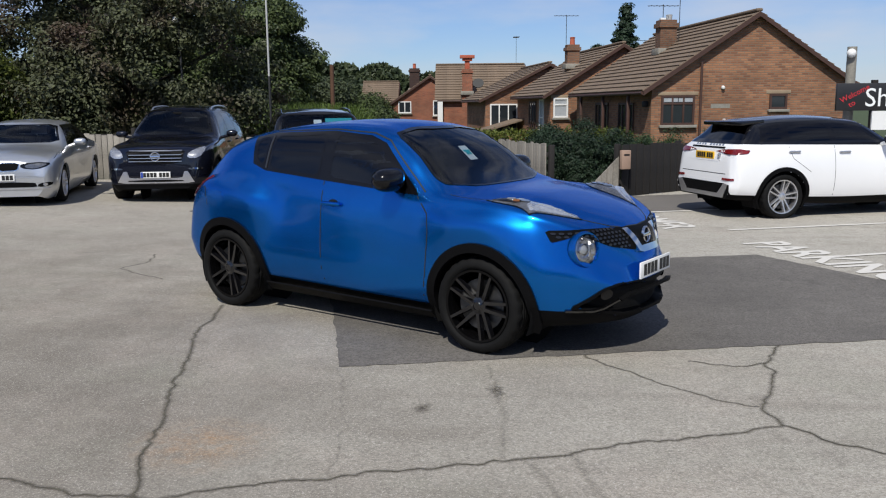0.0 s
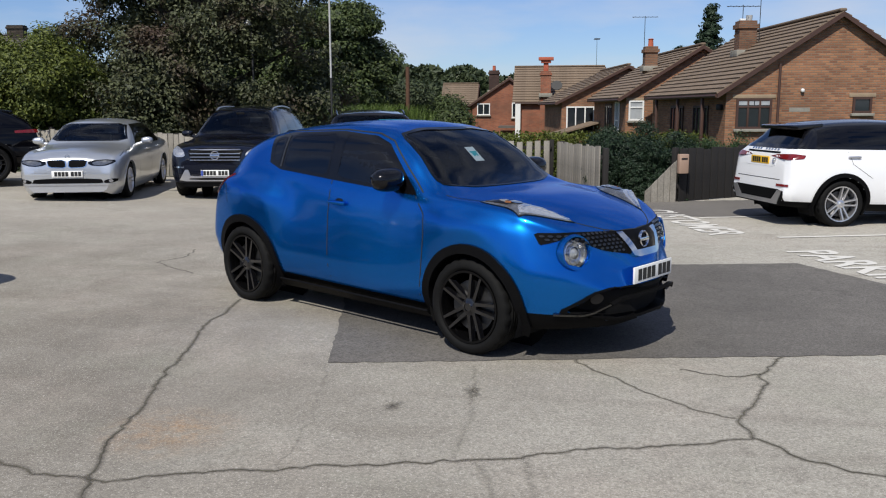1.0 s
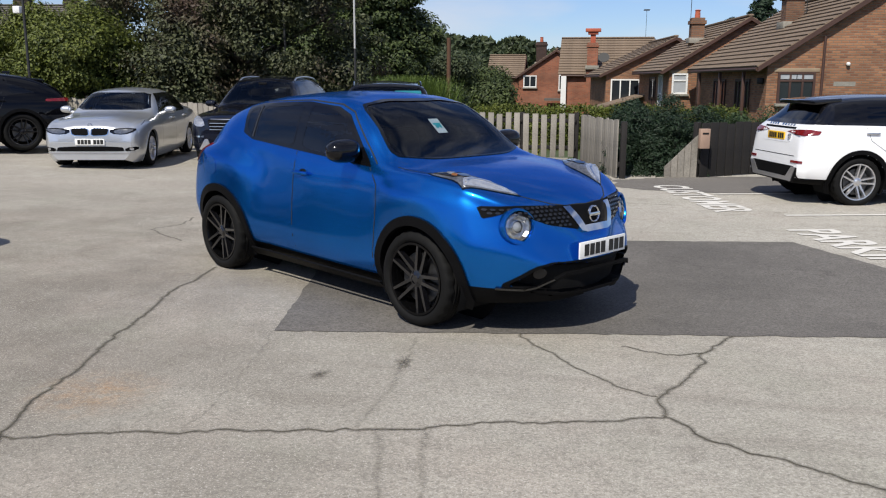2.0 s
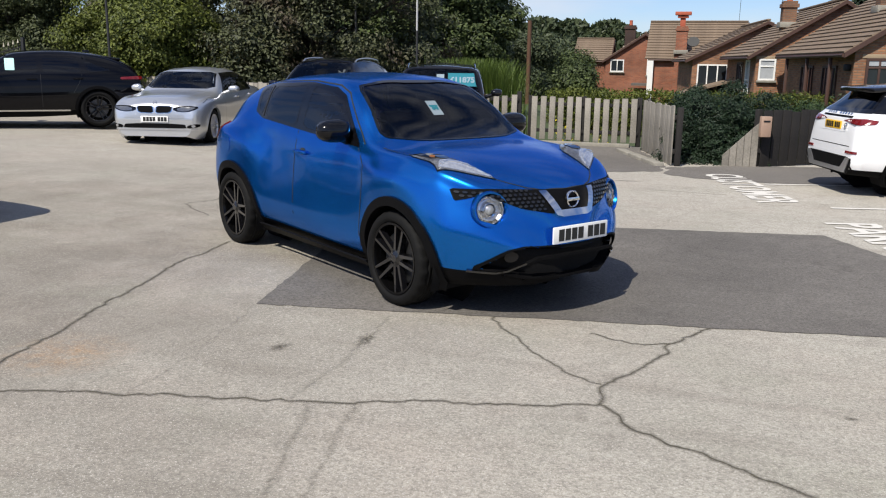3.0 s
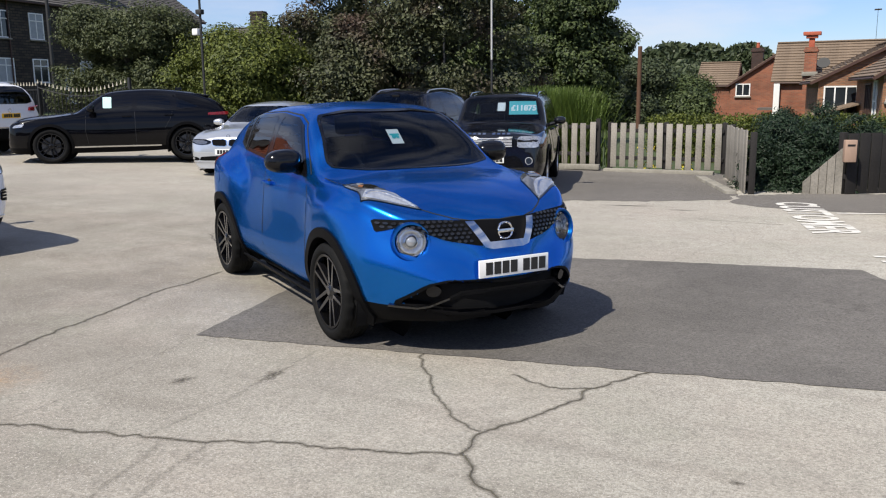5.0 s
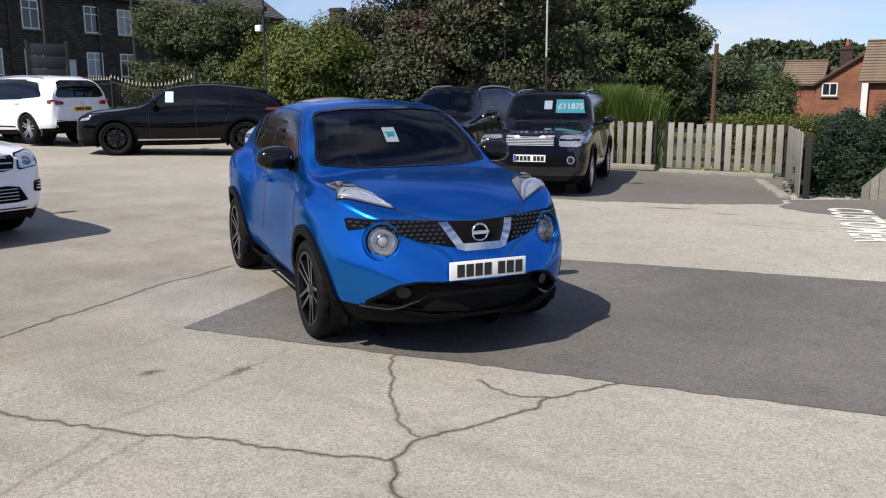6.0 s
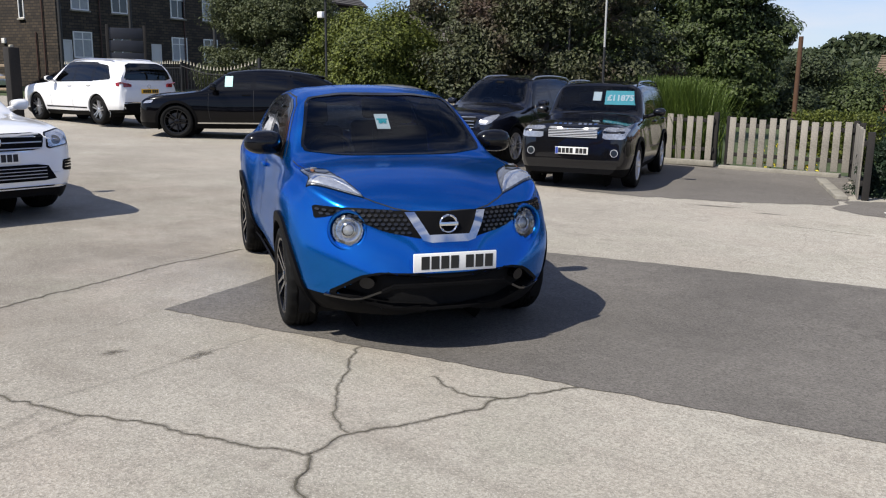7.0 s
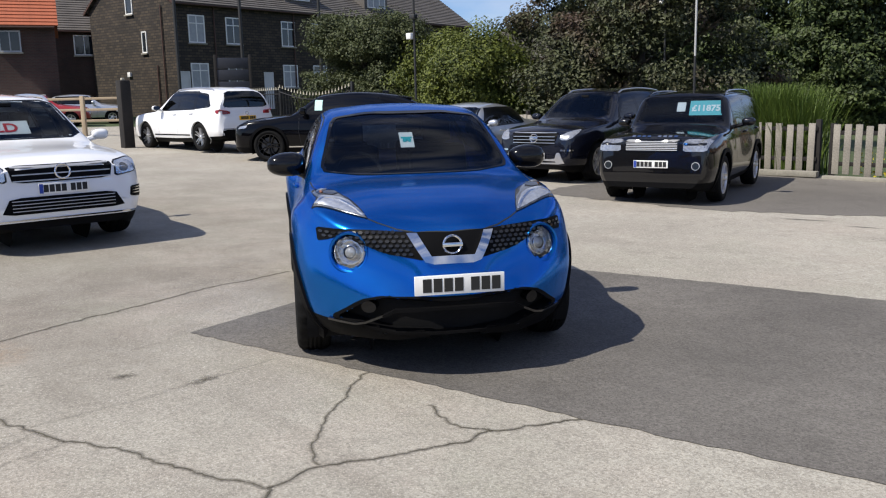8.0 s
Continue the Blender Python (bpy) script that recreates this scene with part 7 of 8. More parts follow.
# ---- houses ----
def opening(house, at, w, h, frame_mat, bars, inner=M_DARKPANE, sill=True, name="window", lintel=None, transom=0.0):
    """A window or door on a wall; at: where its lower left corner lies, the wall facing the local -y."""
    def set_(bm):
        for v in bm.verts:
            v.co = at @ v.co
        return bm

    f = bmesh.new()
    t = 0.07
    loops = []
    for yy_ in (-0.05, 0.04):
        for i0 in (0, t):
            loops.append([f.verts.new((x, yy_, z)) for x, z in ((i0, i0), (w - i0, i0), (w - i0, h - i0), (i0, h - i0))])
    o0, i0, o1, i1 = loops
    for k in range(4):
        j = (k + 1) % 4
        for p, q in ((o0, i0), (i0, i1), (i1, o1), (o1, o0)):
            f.faces.new((p[k], p[j], q[j], q[k]))
    bmesh.ops.recalc_face_normals(f, faces=f.faces[:])
    win = part(name, set_(f), frame_mat, house, smooth=False)
    for k in range(1, bars):
        bx = w * k / bars
        part("glazing_bar", set_(boxed(bx - 0.03, bx + 0.03, -0.045, 0.03, t, h - t, 0.004)), frame_mat, win)
    if transom:
        part("transom", set_(boxed(t, w - t, -0.047, 0.03, h * transom - 0.03, h * transom + 0.03, 0.004)), frame_mat, win)
    part("pane", set_(boxed(t, w - t, -0.014, 0.01, t, h - t)), inner, win)
    if sill:
        part("sill", set_(boxed(-0.06, w + 0.06, -0.14, 0.02, -0.09, -0.002, 0.01)), M_KERB, win)
    if lintel:
        part("lintel", set_(boxed(-0.12, w + 0.12, -0.02, 0.02, h + 0.003, h + 0.12, 0.006)), lintel, win)
    return win


def front(x, z):
    return Matrix.Translation((x, 0, z))


def east(width, y, z):
    """On the wall that faces the local +x."""
    return Matrix.Translation((width, y, z)) @ Matrix.Rotation(radians(90), 4, "Z")


def west(y, z):
    """On the wall that faces the local -x."""
    return Matrix.Translation((0, y, z)) @ Matrix.Rotation(radians(-90), 4, "Z")


def roof_side(roof, material, x0, z0, x1, z1, y0, y1, thick=0.045, course=0.27):
    """Courses of tiles from the eave (x0, z0) up to the ridge (x1, z1)."""
    n = max(2, int(math.hypot(x1 - x0, z1 - z0) / course))
    dx, dz = (x1 - x0) / n, (z1 - z0) / n
    k_ = math.hypot(dx, dz)
    nx, nz = -dz / k_, dx / k_
    if nz < 0:
        nx, nz = -nx, -nz
    lo, hi = thick * 1.4, thick * 0.35
    pts = [(0, 0), (dx * 1.08, dz * 1.08), (dx * 1.08 + nx * hi, dz * 1.08 + nz * hi), (nx * lo, nz * lo)]
    bm = bmesh.new()
    f0, f1 = [bm.verts.new((p[0], y0, p[1])) for p in pts], [bm.verts.new((p[0], y1, p[1])) for p in pts]
    bm.faces.new(f0)
    bm.faces.new(f1[::-1])
    for q in range(4):
        bm.faces.new((f0[q], f1[q], f1[(q + 1) % 4], f0[(q + 1) % 4]))
    bmesh.ops.recalc_face_normals(bm, faces=bm.faces[:])
    ob = part("tile_course", bm, material, roof, smooth=False)
    for k in range(n):
        if k:
            ob = new("tile_course", ob.data)
            ob.parent = roof
        ob.location = (x0 + dx * k, 0, z0 + dz * k)


def house(name, place_, width, length, eave, ridge, wall_mat, roof_mat, label, over=0.35, base=-1.5):
    """A gabled house: the gable faces -y, the ridge runs along +y."""
    h = thing(name, place_, label, "house", "houses")
    w = bmesh.new()
    prof = [(0, base), (width, base), (width, eave), (width / 2, ridge), (0, eave)]
    a, b = [w.verts.new((x, 0, z)) for x, z in prof], [w.verts.new((x, length, z)) for x, z in prof]
    w.faces.new(a)
    w.faces.new(b[::-1])
    for k in range(5):
        w.faces.new((a[k], b[k], b[(k + 1) % 5], a[(k + 1) % 5]))
    bmesh.ops.recalc_face_normals(w, faces=w.faces[:])
    part("wall", w, wall_mat, h, smooth=False)
    r = bmesh.new()
    sl = (ridge - eave) / (width / 2)
    up = 0.03
    box(r, width / 2 - 0.11, width / 2 + 0.11, -0.18, length + 0.18, ridge + 0.05, ridge + 0.15, 0.04)
    roof = part("roof", r, roof_mat, h, smooth=False)
    roof_side(roof, roof_mat, -over, eave - sl * over + up, width / 2, ridge + up, -0.18, length + 0.18)
    roof_side(roof, roof_mat, width + over, eave - sl * over + up, width / 2, ridge + up, -0.18, length + 0.18)
    for sg in (0, 1):
        bb = bmesh.new()
        x0, x1 = (-over, width / 2) if sg == 0 else (width + over, width / 2)
        pts = [(x0, eave - sl * over - 0.11), (x1, ridge - 0.11), (x1, ridge + 0.04), (x0, eave - sl * over + 0.04)]
        f0, f1 = [bb.verts.new((p[0], -0.24, p[1])) for p in pts], [bb.verts.new((p[0], -0.185, p[1])) for p in pts]
        bb.faces.new(f0)
        bb.faces.new(f1[::-1])
        for q in range(4):
            bb.faces.new((f0[q], f1[q], f1[(q + 1) % 4], f0[(q + 1) % 4]))
        bmesh.ops.recalc_face_normals(bb, faces=bb.faces[:])
        part("barge_board", bb, M_BARGE, h, smooth=False)
        gx = -over if sg == 0 else width + over
        part("gutter", tube(bmesh.new(), (gx, -0.15, eave - sl * over - 0.03), (gx, length, eave - sl * over - 0.03), 0.06, n=8), M_BARGE, h)
    return h


def chimney(h, x, y, z0, z1, w, d, mat, pots):
    c = bmesh.new()
    box(c, x - w / 2, x + w / 2, y - d / 2, y + d / 2, z0, z1, 0.01)
    box(c, x - w / 2 - 0.06, x + w / 2 + 0.06, y - d / 2 - 0.06, y + d / 2 + 0.06, z1 - 0.28, z1 - 0.12, 0.01)
    c_ = part("chimney", c, mat, h, smooth=False)
    part("flashing", boxed(x - w / 2 - 0.1, x + w / 2 + 0.1, y - d / 2 - 0.1, y + d / 2 + 0.1, z0 + 0.1, z0 + 0.34, 0.02), M_KERB, c_)
    for k in range(pots):
        b = bmesh.new()
        yy_ = y + (k - (pots - 1) / 2) * 0.35
        lathe(b, [(0.13, z1), (0.11, z1 + 0.3), (0.14, z1 + 0.33), (0.1, z1 + 0.36)], 14, "Z")
        for v in b.verts:
            v.co.x += x
            v.co.y += yy_
        part("chimney_pot", b, M_POT, c_)
    return c_


def aerial(h, x, y, z, tall):
    bm = bmesh.new()
    tube(bm, (x, y, z), (x, y, z + tall), 0.014, n=6)
    for k in range(6):
        tube(bm, (x - 0.5 + 0.2 * k, y - 0.2, z + tall - 0.05), (x - 0.5 + 0.2 * k, y + 0.2, z + tall - 0.05), 0.008, n=5)
    tube(bm, (x - 0.6, y, z + tall - 0.05), (x + 0.6, y, z + tall - 0.05), 0.012, n=6)
    part("aerial", bm, M_POLEDARK, h)


def drainpipe(h, x, y, z0, z1):
    part("drainpipe", tube(bmesh.new(), (x, y, z0), (x, y, z1), 0.045, n=8), M_BARGE, h)


ROW = radians(8)
B1 = Matrix.Translation((5.78, 27.85, 0)) @ Matrix.Rotation(ROW, 4, "Z")
b1 = house("brick_bungalow", B1, 6.85, 9.4, 2.26, 4.5, M_BRICK, M_TILE, "orange brick bungalow with a brown tiled roof")
opening(b1, front(0.32, 0.97), 1.12, 0.95, M_BARGE, 3, M_DARKPANE, True, "window", M_LINTEL, 0.72)
opening(b1, front(3.98, 1.45), 0.6, 0.5, M_BARGE, 1, M_DARKPANE, True, "window", M_LINTEL)
drainpipe(b1, 1.62, -0.07, -1.0, 2.98)
part("alarm_bulb", boxed(2.3, 2.42, -0.12, 0.0, 2.1, 2.22, 0.05), M_UPVC, b1)
part("weathered_bricks", boxed(2.0, 2.65, -0.006, 0.0, 1.5, 1.63), M_KERB, b1)
opening(b1, west(3.4, -0.1), 1.7, 1.8, M_BARGE, 4, M_DARKPANE)
opening(b1, west(6.4, -0.1), 1.7, 1.8, M_BARGE, 4, M_DARKPANE)
for y0 in (1.45, 4.45, 7.6):
    part("porch_post", boxed(-0.34, -0.24, y0, y0 + 0.1, -0.8, 2.1, 0.01), M_BARGE, b1)
part("wall_lamp", boxed(-0.2, 0.0, 0.25, 0.4, 1.55, 1.75, 0.04), M_IRON, b1)
chimney(b1, 2.1, 4.6, 3.35, 4.72, 0.62, 0.55, M_BRICKMID, 0)
part("cowl", tube(bmesh.new(), (2.2, 4.6, 4.72), (2.2, 4.6, 4.92), 0.1, 0.12, 12), M_POLE, b1)
part("chimney_bracket", boxed(1.85, 2.05, 4.5, 4.7, 4.72, 4.8, 0.01), M_UPVC, b1)
aerial(b1, 2.0, 4.7, 4.7, 0.6)
aerial(b1, 2.45, 4.2, 3.6, 1.9)
for x0 in (0.4, 0.9):
    part("leaded_light", boxed(x0, x0 + 0.47, -0.03, -0.02, 1.71, 1.84), M_CURTAIN, b1)
B2 = Matrix.Translation((3.4, 37.9, 0.0)) @ Matrix.Rotation(ROW, 4, "Z")
b2 = house("brick_bungalow", B2, 6.4, 7.8, 2.22, 4.22, M_BRICK, M_TILE, "orange brick bungalow with a white-framed gable window")
opening(b2, front(0.12, 1.08), 0.66, 0.86, M_UPVC, 1, M_CURTAIN, True, "window", M_LINTEL, 0.65)
part("vent", boxed(2.05, 2.2, -0.1, 0.0, 2.4, 3.0, 0.02), M_BARGE, b2)
opening(b2, west(2.2, -0.2), 0.9, 2.1, M_UPVC, 1, M_CURTAIN, False, "door", None, 0.6)
opening(b2, west(4.6, -0.1), 1.6, 1.9, M_BARGE, 3)
chimney(b2, 1.7, 3.0, 3.2, 4.42, 0.58, 0.55, M_BRICKMID, 1)
aerial(b2, 1.4, 3.0, 3.6, 2.2)
aerial(b2, 4.7, 0.8, 3.3, 1.2)
B3 = Matrix.Translation((0.62, 46.2, 0.0)) @ Matrix.Rotation(ROW, 4, "Z")
b3 = house("brick_bungalow", B3, 7.0, 7.6, 2.05, 3.8, M_BRICK, M_TILE, "orange brick bungalow further down the row")
opening(b3, front(0.25, 0.35), 1.5, 1.35, M_UPVC, 3, M_DARKPANE)
lean = bmesh.new()
box(lean, -0.9, 1.6, -2.6, -0.02, 0.0, 0.08)
for v in lean.verts:
    v.co.z += 0.16 + 0.28 * (v.co.x + 0.9)
part("lean_to_roof", lean, M_TILE, b3, "brown lean-to roof", smooth=False)
part("lean_to_wall", boxed(-0.7, 1.5, -2.4, -0.03, -1.2, 0.15), M_BRICK, b3, smooth=False)
B5 = Matrix.Translation((3.3, 56.0, 0.0)) @ Matrix.Rotation(radians(91), 4, "Z")
b5 = house("brick_house", B5, 6.0, 5.7, 2.12, 4.3, M_BRICKRED, M_TILE, "red brick house with a tall red chimney", over=0.25)
part("chimney_breast", boxed(-0.4, 0.0, 3.4, 4.1, -1.5, 2.6), M_BRICKRED, b5, smooth=False)
chimney(b5, -0.12, 3.75, 2.2, 3.95, 0.66, 0.66, M_BRICKRED, 0)
for z0, z1, r_ in ((3.95, 4.45, 0.1), (4.45, 4.52, 0.2), (4.62, 4.72, 0.3)):
    part("chimney_pot", boxed(-0.12 - r_, -0.12 + r_, 3.75 - 1.6 * r_, 3.75 + 1.6 * r_, z0, z1 + 0.1, 0.02), M_POT, b5)
part("satellite_dish", tube(bmesh.new(), (-0.35, 3.05, 3.0), (-0.42, 3.05, 3.05), 0.34, 0.36, 20), M_POLEDARK, b5)
aerial(b5, 3.0, 0.4, 4.2, 2.0)
part("gable_rendering", boxed(-0.3, 0.0, 5.35, 5.68, -1.0, 1.9), M_UPVC, b5)
B6 = Matrix.Translation((-5.95, 63.0, 0.0)) @ Matrix.Rotation(radians(2), 4, "Z")
b6 = house("far_house", B6, 5.4, 7.0, 1.95, 3.75, M_BRICKRED, M_TILE, "distant red brick house with white windows", over=0.2)
opening(b6, front(0.35, 1.1), 0.95, 0.85, M_UPVC, 2)
opening(b6, front(2.9, 0.9), 0.5, 1.1, M_UPVC, 1)
chimney(b6, 1.5, 2.0, 2.6, 4.4, 0.75, 0.75, M_BRICKDARK, 1)
B7 = Matrix.Translation((-5.9, 64.0, 0.0)) @ Matrix.Rotation(radians(92), 4, "Z")
b7 = house("far_house", B7, 4.4, 2.4, 1.95, 3.4, M_BRICKRED, M_TILE, "distant house wing with a white bay window", over=0.2)
opening(b7, west(-1.75, 0.95), 1.2, 0.72, M_UPVC, 2)
opening(b7, west(-1.75, -0.7), 1.2, 0.72, M_UPVC, 2)
part("porch_roof", boxed(2.0, 4.6, -2.2, -0.3, 0.2, 0.35), M_SLATE, b6)

# the stone terrace on the west
T1 = Matrix.Translation((-52.4, 26.0, -0.1)) @ Matrix.Rotation(radians(8), 4, "Z")
TW = 9.0
terrace = house("stone_terrace", T1, TW, 30.0, 7.8, 10.9, M_STONE, M_SLATE, "soot-dark stone terrace with pale window frames", base=-2.0)
for k, y0 in enumerate((1.0, 3.8, 8.4, 11.2, 15.4, 18.2, 22.4, 25.2)):
    opening(terrace, east(TW, y0, 5.3), 1.2, 1.65, M_UPVC, 2, M_CURTAIN if k % 3 == 0 else M_DARKPANE, True, "window", M_STONE, 0.7)
    opening(terrace, east(TW, y0, 2.6), 1.3, 1.5, M_UPVC, 2, M_CURTAIN if k % 2 == 0 else M_DARKPANE, True, "window", M_STONE, 0.7)
for y0 in (-0.0, 6.6, 13.8, 20.6):
    opening(terrace, east(TW, y0 + 0.1, 1.2), 0.8, 2.4, M_TERRACE_DOOR, 1, M_TERRACE_DOOR, False, "door")
    drainpipe(terrace, TW + 0.08, y0 + 2.9, -1.0, 7.7)
opening(terrace, front(4.2, 7.2), 0.75, 1.3, M_UPVC, 1)
opening(terrace, front(5.7, 4.8), 0.5, 1.3, M_UPVC, 1)
drainpipe(terrace, 7.9, -0.08, -1.0, 7.5)
drainpipe(terrace, 7.2, -0.08, -1.0, 4.0)
part("wall_box", boxed(4.0, 4.3, -0.15, 0.0, 3.4, 3.7, 0.02), M_UPVC, terrace)
for y0 in (9.5, 17.5):
    d = bmesh.new()
    box(d, TW - 2.9, TW - 0.7, y0, y0 + 2.6, 8.3, 9.9, 0.02)
    dm = part("dormer", d, M_SLATE, terrace, smooth=False)
    opening(terrace, Matrix.Translation((TW - 0.69, y0 + 0.3, 8.5)) @ Matrix.Rotation(radians(90), 4, "Z"), 2.0, 1.2, M_UPVC, 3, M_CURTAIN, False)
part("skylight", boxed(TW - 2.2, TW - 1.4, 5.0, 6.2, 9.1, 9.3), M_UPVC, terrace)
for y0 in (7.5, 15.0, 22.5):
    chimney(terrace, 4.5, y0, 10.2, 12.3, 0.9, 1.6, M_STONE, 3)
T2 = Matrix.Translation((-49.6, 19.2, -0.12)) @ Matrix.Rotation(radians(-20.5), 4, "Z")
red_roof = house("red_roofed_house", T2, 8.0, 3.2, 6.0, 9.6, M_BRICKDARK, M_TILERED, "dark brick house with a red tiled roof")
opening(red_roof, east(8.0, 0.6, 4.45), 1.0, 1.05, M_CURTAIN, 2)
part("porch_roof", boxed(8.0, 9.2, 0.1, 2.5, 1.9, 2.3, 0.03), M_UPVC, red_roof)
T3 = Matrix.Translation((-61.8, 21.0, 0.25)) @ Matrix.Rotation(radians(-10), 4, "Z")
back_house = house("brown_roofed_house", T3, 8.0, 9.0, 6.4, 9.5, M_BRICKDARK, M_SLATE, "dark brick house with a brown roof behind the red one")
opening(back_house, east(8.0, 5.5, 4.6), 1.3, 1.3, M_UPVC, 2)
# rooftops over the trees
T4 = Matrix.Translation((-39.2, 58.0, 0.0)) @ Matrix.Rotation(radians(100), 4, "Z")
roofs = house("far_terrace", T4, 6.0, 7.0, 4.8, 7.1, M_STONE, M_SLATE, "far stone terrace whose chimneys rise over the trees")
for y0, z1 in ((0.7, 7.9), (4.6, 8.5)):
    chimney(roofs, 3.0, y0, 6.4, z1, 0.8, 1.2, M_STONE, 0)


# ---- wooded hills ----
def wood(name, x0, x1, y, z0, z1, count, leaf, seed, label):
    rnd = np.random.RandomState(seed)
    pts = []
    lumps = int((x1 - x0) / 7)
    for k in range(lumps):
        cx = x0 + (x1 - x0) * (k + rnd.rand()) / lumps
        cz = z1 - rnd.rand() * (z1 - z0) * 0.5
        r = rnd.uniform(4, 8)
        d = rnd.normal(size=(count // lumps, 3))
        d /= np.linalg.norm(d, axis=1)[:, None]
        q = np.array([cx, y + rnd.uniform(-12, 12), cz - r]) + d * r * rnd.uniform(0.7, 1.05, (len(d), 1))
        pts.append(q)
    for k in range(lumps):
        q = rnd.rand(count // lumps // 2, 3) * [(x1 - x0) / lumps * 1.5, 8, z1 - z0] + [x0 + (x1 - x0) * k / lumps, y, z0 - 3]
        pts.append(q)
    ob = new(name, leaf_mesh(name, np.concatenate(pts), leaf, seed, M_LEAF_FAR))
    return tagged(ob, label, "woodland", kind="stuff")


wood("far_woodland", -90, 40, 150, -1, 10.0, 90000, 0.6, 31, "distant wooded hillside of mixed green trees")
wood("far_woodland", -27, -6, 84, -1, 5.1, 40000, 0.26, 32, "green trees and shrubs beyond the houses")


# ---- poles, signs, railings ----
def pole(name, x, y, top, r, material, label, upper=None, split=0.0):
    z = slope(x, y)
    t = thing(name, Matrix.Translation((x, y, z)), label, "pole", "poles")
    part("shaft", tube(bmesh.new(), (0, 0, -0.3), (0, 0, split or top), r, r * 0.9, 12), material, t)
    if upper:
        part("upper_shaft", tube(bmesh.new(), (0, 0, split), (0, 0, top), r * 0.8, r * 0.7, 12), upper, t)
    return t


pole("lamp_pole", -4.36, 18.3, 7.5, 0.027, M_POLEDARK, "slim pole, black below and pale grey above", M_POLE, 2.4)
p = pole("lamp_pole", -12.05, 17.65, 7.0, 0.032, M_POLEDARK, "slim black pole with a small white box")
part("junction_box", boxed(-0.2, -0.02, -0.12, 0.02, 3.0, 3.16, 0.02), M_UPVC, p)
part("junction_box", boxed(-0.05, 0.13, -0.12, 0.02, 3.5, 3.62, 0.02), M_POLEDARK, p)
p = pole("lamp_pole", -7.85, 22.9, 4.05, 0.034, M_POLEDARK, "dark lamp post with a small white lantern under the maple")
ln = lathe(bmesh.new(), [(0.02, 3.95), (0.06, 3.92), (0.09, 3.82), (0.05, 3.79), (0.0, 3.79)], 14, "Z")
for v in ln.verts:
    v.co += Vector((-0.06, -0.1, 0.16))
bmesh.ops.recalc_face_normals(ln, faces=ln.faces[:])
part("lantern", ln, M_UPVC, p)
p = pole("telegraph_pole", -6.78, 41.0, 3.9, 0.11, M_TIMBER, "short brown timber telegraph pole")
p = pole("camera_pole", 7.44, 17.0, 2.85, 0.1, M_KERB, "pale concrete pole with a white security camera")
cm = bmesh.new()
bmesh.ops.create_uvsphere(cm, u_segments=14, v_segments=10, radius=0.12)
for v in cm.verts:
    v.co = v.co * 0.75 + Vector((-0.06, -0.12, 2.72))
part("security_camera", cm, M_UPVC, p)

sg_ = thing("sign_board", Matrix.Translation((7.03, 16.62, slope(7.03, 16.62))), "black sign board with a red welcome and white letters", "sign")
part("board", boxed(0, 4.2, -0.03, 0.03, 1.62, 2.14, 0.006), M_SIGN, sg_)
part("lower_panel", boxed(0.7, 4.2, -0.025, 0.025, 1.25, 1.61), M_UPVC, sg_)
for x in (0.75, 3.9):
    part("post", boxed(x - 0.05, x + 0.05, 0.035, 0.13, -0.3, 2.2), M_POST, sg_)


def sign_text(text, x, z, size, mt, turn_=0.0):
    ob = lettering("sign_lettering", text, Matrix.Identity(4), size, 1.0, mt)
    ob.data.transform(Matrix.Translation((x, -0.033, z)) @ Matrix.Rotation(radians(90), 4, "X") @ Matrix.Rotation(radians(turn_), 4, "Z"))
    ob.parent = sg_


sign_text("She", 0.53, 1.7, 0.5, M_PAPER)
sign_text("Welcome", 0.1, 1.76, 0.15, M_REDPRINT, 28)
sign_text("to", 0.26, 1.68, 0.15, M_REDPRINT, 28)


def railing(name, pts, h, label, sag=0.0):
    """Iron railings with pale finials between points."""
    r = thing(name, Matrix.Translation((pts[0][0], pts[0][1], slope(*pts[0]))), label, "railing", "railings")
    a = Vector(pts[0])
    for i, (p0, p1) in enumerate(zip(pts, pts[1:])):
        p0, p1 = Vector(p0) - a, Vector(p1) - a
        L = (p1 - p0).length
        n = int(L / 0.14)
        low, topr = bmesh.new(), bmesh.new()
        bar, tip = None, None
        for k in range(n + 1):
            q = p0.lerp(p1, k / n)
            hh = h - sag * math.sin(math.pi * k / n)
            if bar is None or sag:
                bar = part("bar", tube(bmesh.new(), (0, 0, 0), (0, 0, hh), 0.011, n=6), M_IRON, r)
                tip = part("finial", tube(bmesh.new(), (0, 0, hh), (0, 0, hh + 0.1), 0.024, 0.004, 6), M_GILT, r)
            else:
                bar, tip = new("bar", bar.data), new("finial", tip.data)
                bar.parent = tip.parent = r
            bar.location = tip.location = (q.x, q.y, 0)
            if k < n:
                q2 = p0.lerp(p1, (k + 1) / n)
                h2 = h - sag * math.sin(math.pi * (k + 1) / n)
                tube(topr, (q.x, q.y, hh - 0.12), (q2.x, q2.y, h2 - 0.12), 0.016, n=6)
        tube(low, (p0.x, p0.y, 0.15), (p1.x, p1.y, 0.15), 0.016, n=6)
        part("rail", topr, M_IRON, r)
        part("rail", low, M_IRON, r)
        part("post", boxed(p1.x - 0.04, p1.x + 0.04, p1.y - 0.04, p1.y + 0.04, -0.2, h + 0.1, 0.01), M_IRON, r)
    return r


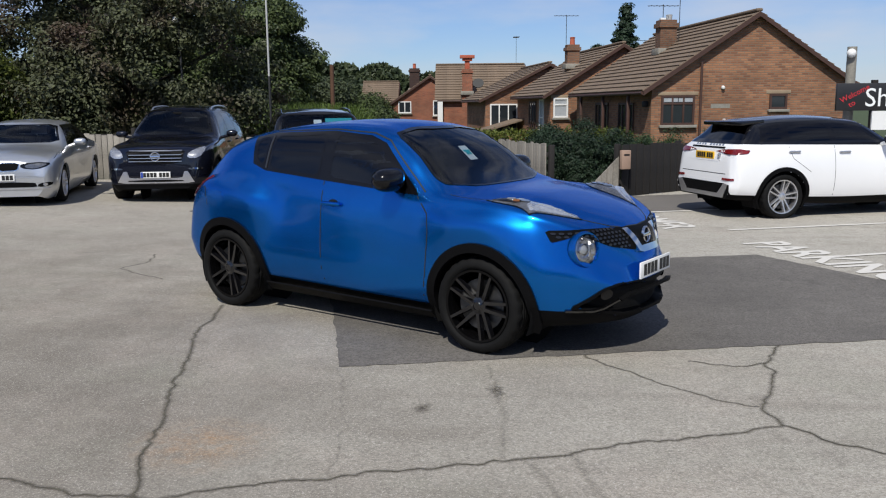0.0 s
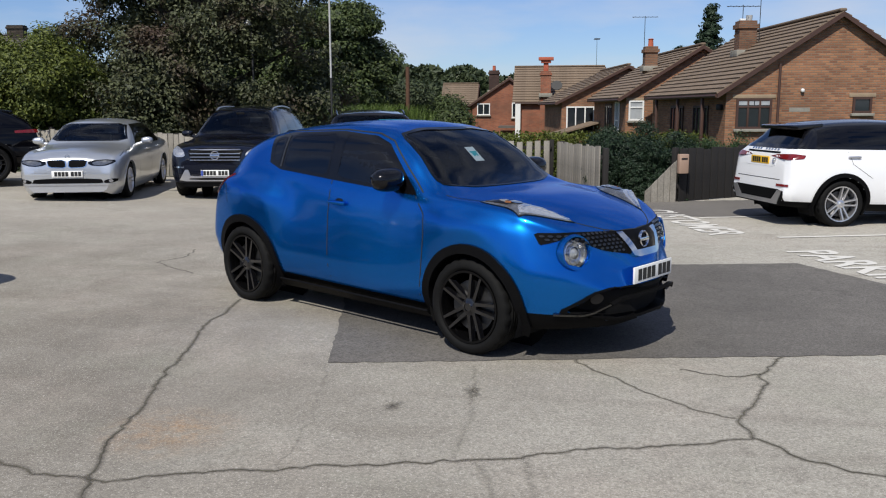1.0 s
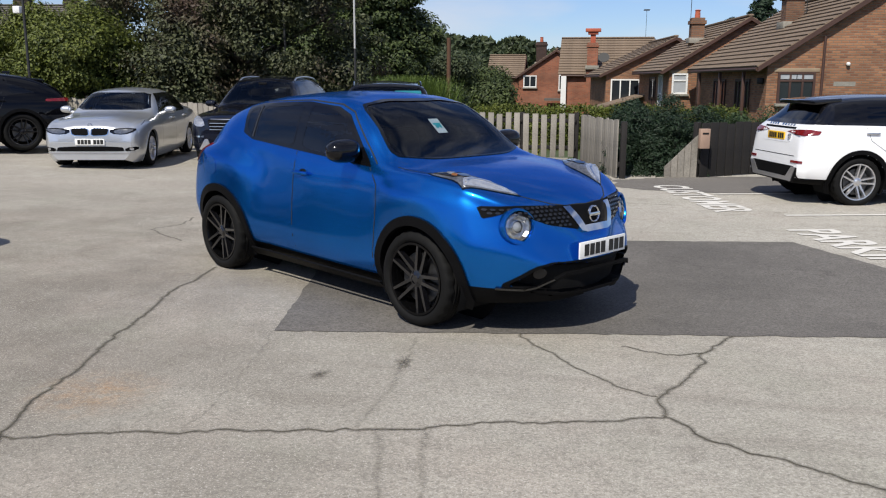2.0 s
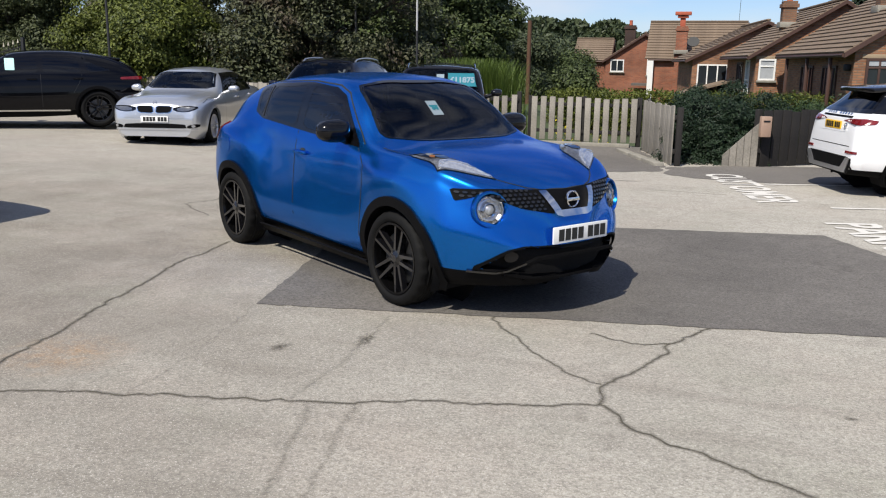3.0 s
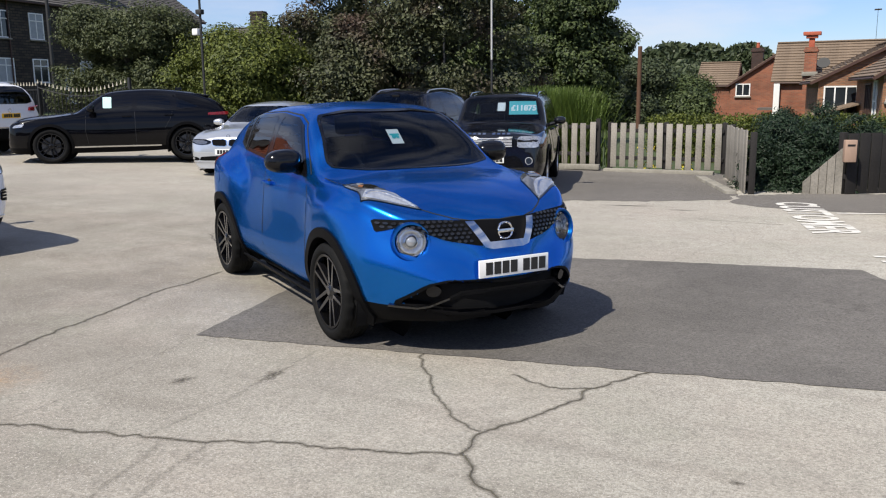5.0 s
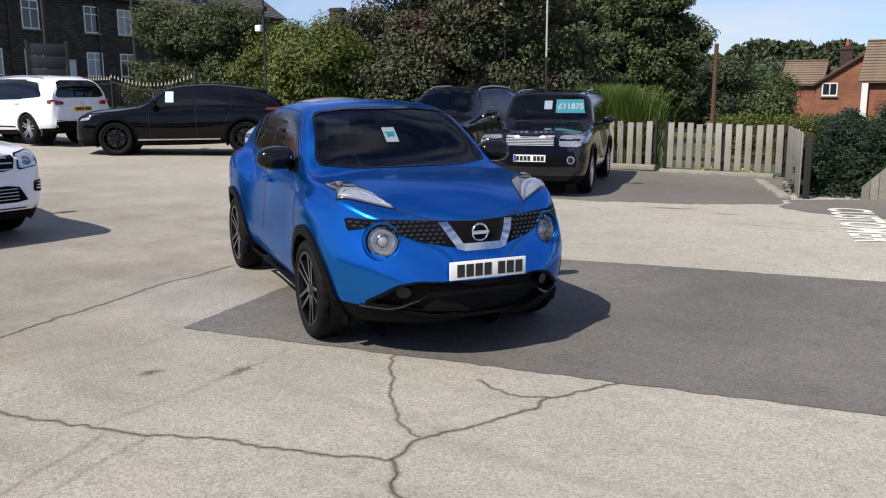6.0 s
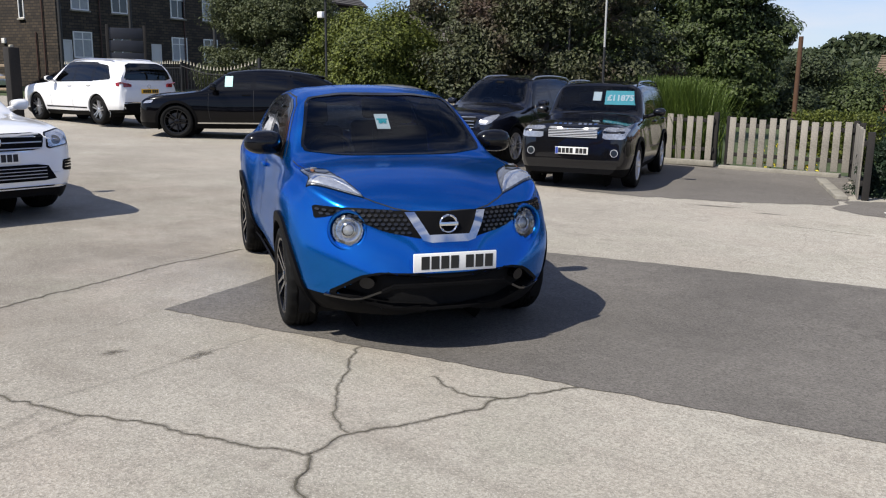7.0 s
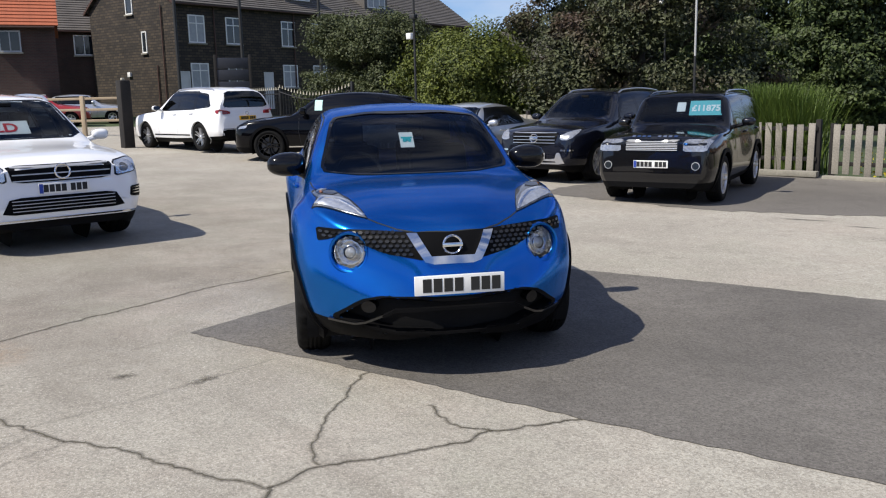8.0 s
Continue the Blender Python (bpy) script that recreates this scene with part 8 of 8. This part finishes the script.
railing("iron_railing", [(-17.7, 17.2), (-14.4, 17.4)], 1.75, "black iron railings with pale pointed finials", 0.25)
railing("iron_railing", [(-26.0, 18.1), (-17.8, 17.3)], 1.5, "black iron railings beside the gate")
gp = thing("gate_post", Matrix.Translation((-19.85, 13.25, slope(-19.85, 13.25))), "thick black painted timber gate post", "post")
part("shaft", boxed(-0.16, 0.16, -0.16, 0.16, -0.1, 1.95, 0.03), M_POST, gp)
part("cap", boxed(-0.05, 0.05, -0.05, 0.05, 1.95, 2.02, 0.02), M_GILT, gp)
# notice board in front of the terrace
nb = thing("notice_board", Matrix.Translation((-24.35, 19.6, slope(-24.35, 19.6))) @ Matrix.Rotation(radians(62), 4, "Z"), "dark slatted notice board on two posts", "sign")
for k in range(4):
    part("panel", boxed(-0.58, 0.58, -0.02, 0.02, 1.15 + 0.44 * k, 1.55 + 0.44 * k, 0.006), M_NOTICE, nb)
for x in (-0.64, 0.64):
    part("post", boxed(x - 0.05, x + 0.05, -0.04, 0.04, -0.2, 2.98, 0.01), M_POST, nb)
# post and rail fence by the street
rf = thing("rail_fence", Matrix.Translation((-27.0, 15.0, slope(-27, 15))) @ Matrix.Rotation(radians(42), 4, "Z"), "pale timber post and rail fence along the street", "fence")
for k in range(5):
    part("post", boxed(1.6 * k - 5, 1.6 * k - 4.85, -0.07, 0.07, -0.2, 1.45, 0.02), M_TIMBERPALE, rf)
for z in (0.5, 0.9, 1.3):
    part("rail", boxed(-5, 1.5, -0.03, 0.03, z, z + 0.09, 0.01), M_TIMBERPALE, rf)
for x, y, h_ in ((-38.0, 24.5, 9.0), (-36.5, 27.5, 9.5), (-33.5, 30.5, 9.0)):
    pole("street_pole", x, y, h_, 0.09, M_POLEDARK, "dark street lighting column before the terrace")

# yellow flowers behind the picket gate
rnd = np.random.RandomState(77)
q = rnd.rand(190, 3) ** [1, 1, 1.4] * [1.35, 0.3, 0.5] + [-1.6, 19.7, -0.1]
tagged(new("flower_bed", leaf_mesh("flower_bed", q, 0.035, 78, M_YELLOW)), "yellow flowers and leaves behind the picket gate", "flowers", kind="stuff")
# plain wall added out of view to the south, darkening the cars' reflections
tagged(mesh_ob("unseen_south_wall", boxed(-30, 26, -26.3, -26, -0.3, 4.2), M_STONE, False), "plain dark stone wall added out of view to darken reflections", "wall", kind="structure")
# a conifer over the roofs
tree("conifer_tree", 9.5, 55.0, -1.1, 0.2, 8, [(1.15 * (1 - k / 13) * math.cos(2.4 * k + q * 2.1), 1.15 * (1 - k / 13) * math.sin(2.4 * k + q * 2.1), 3.0 + 0.46 * k, 0.85 - 0.055 * k, 0.85 - 0.055 * k, 0.26) for k in range(13) for q in range(3)]
     + [(-2.3, 0, 5.3, 0.8, 0.8, 0.7), (-1.7, 0, 5.9, 0.6, 0.6, 0.5)], 36000, 0.085, M_LEAF_HEDGE, 17, "dark conifer rising over the bungalow roofs", 0.3, 0.16, 60)
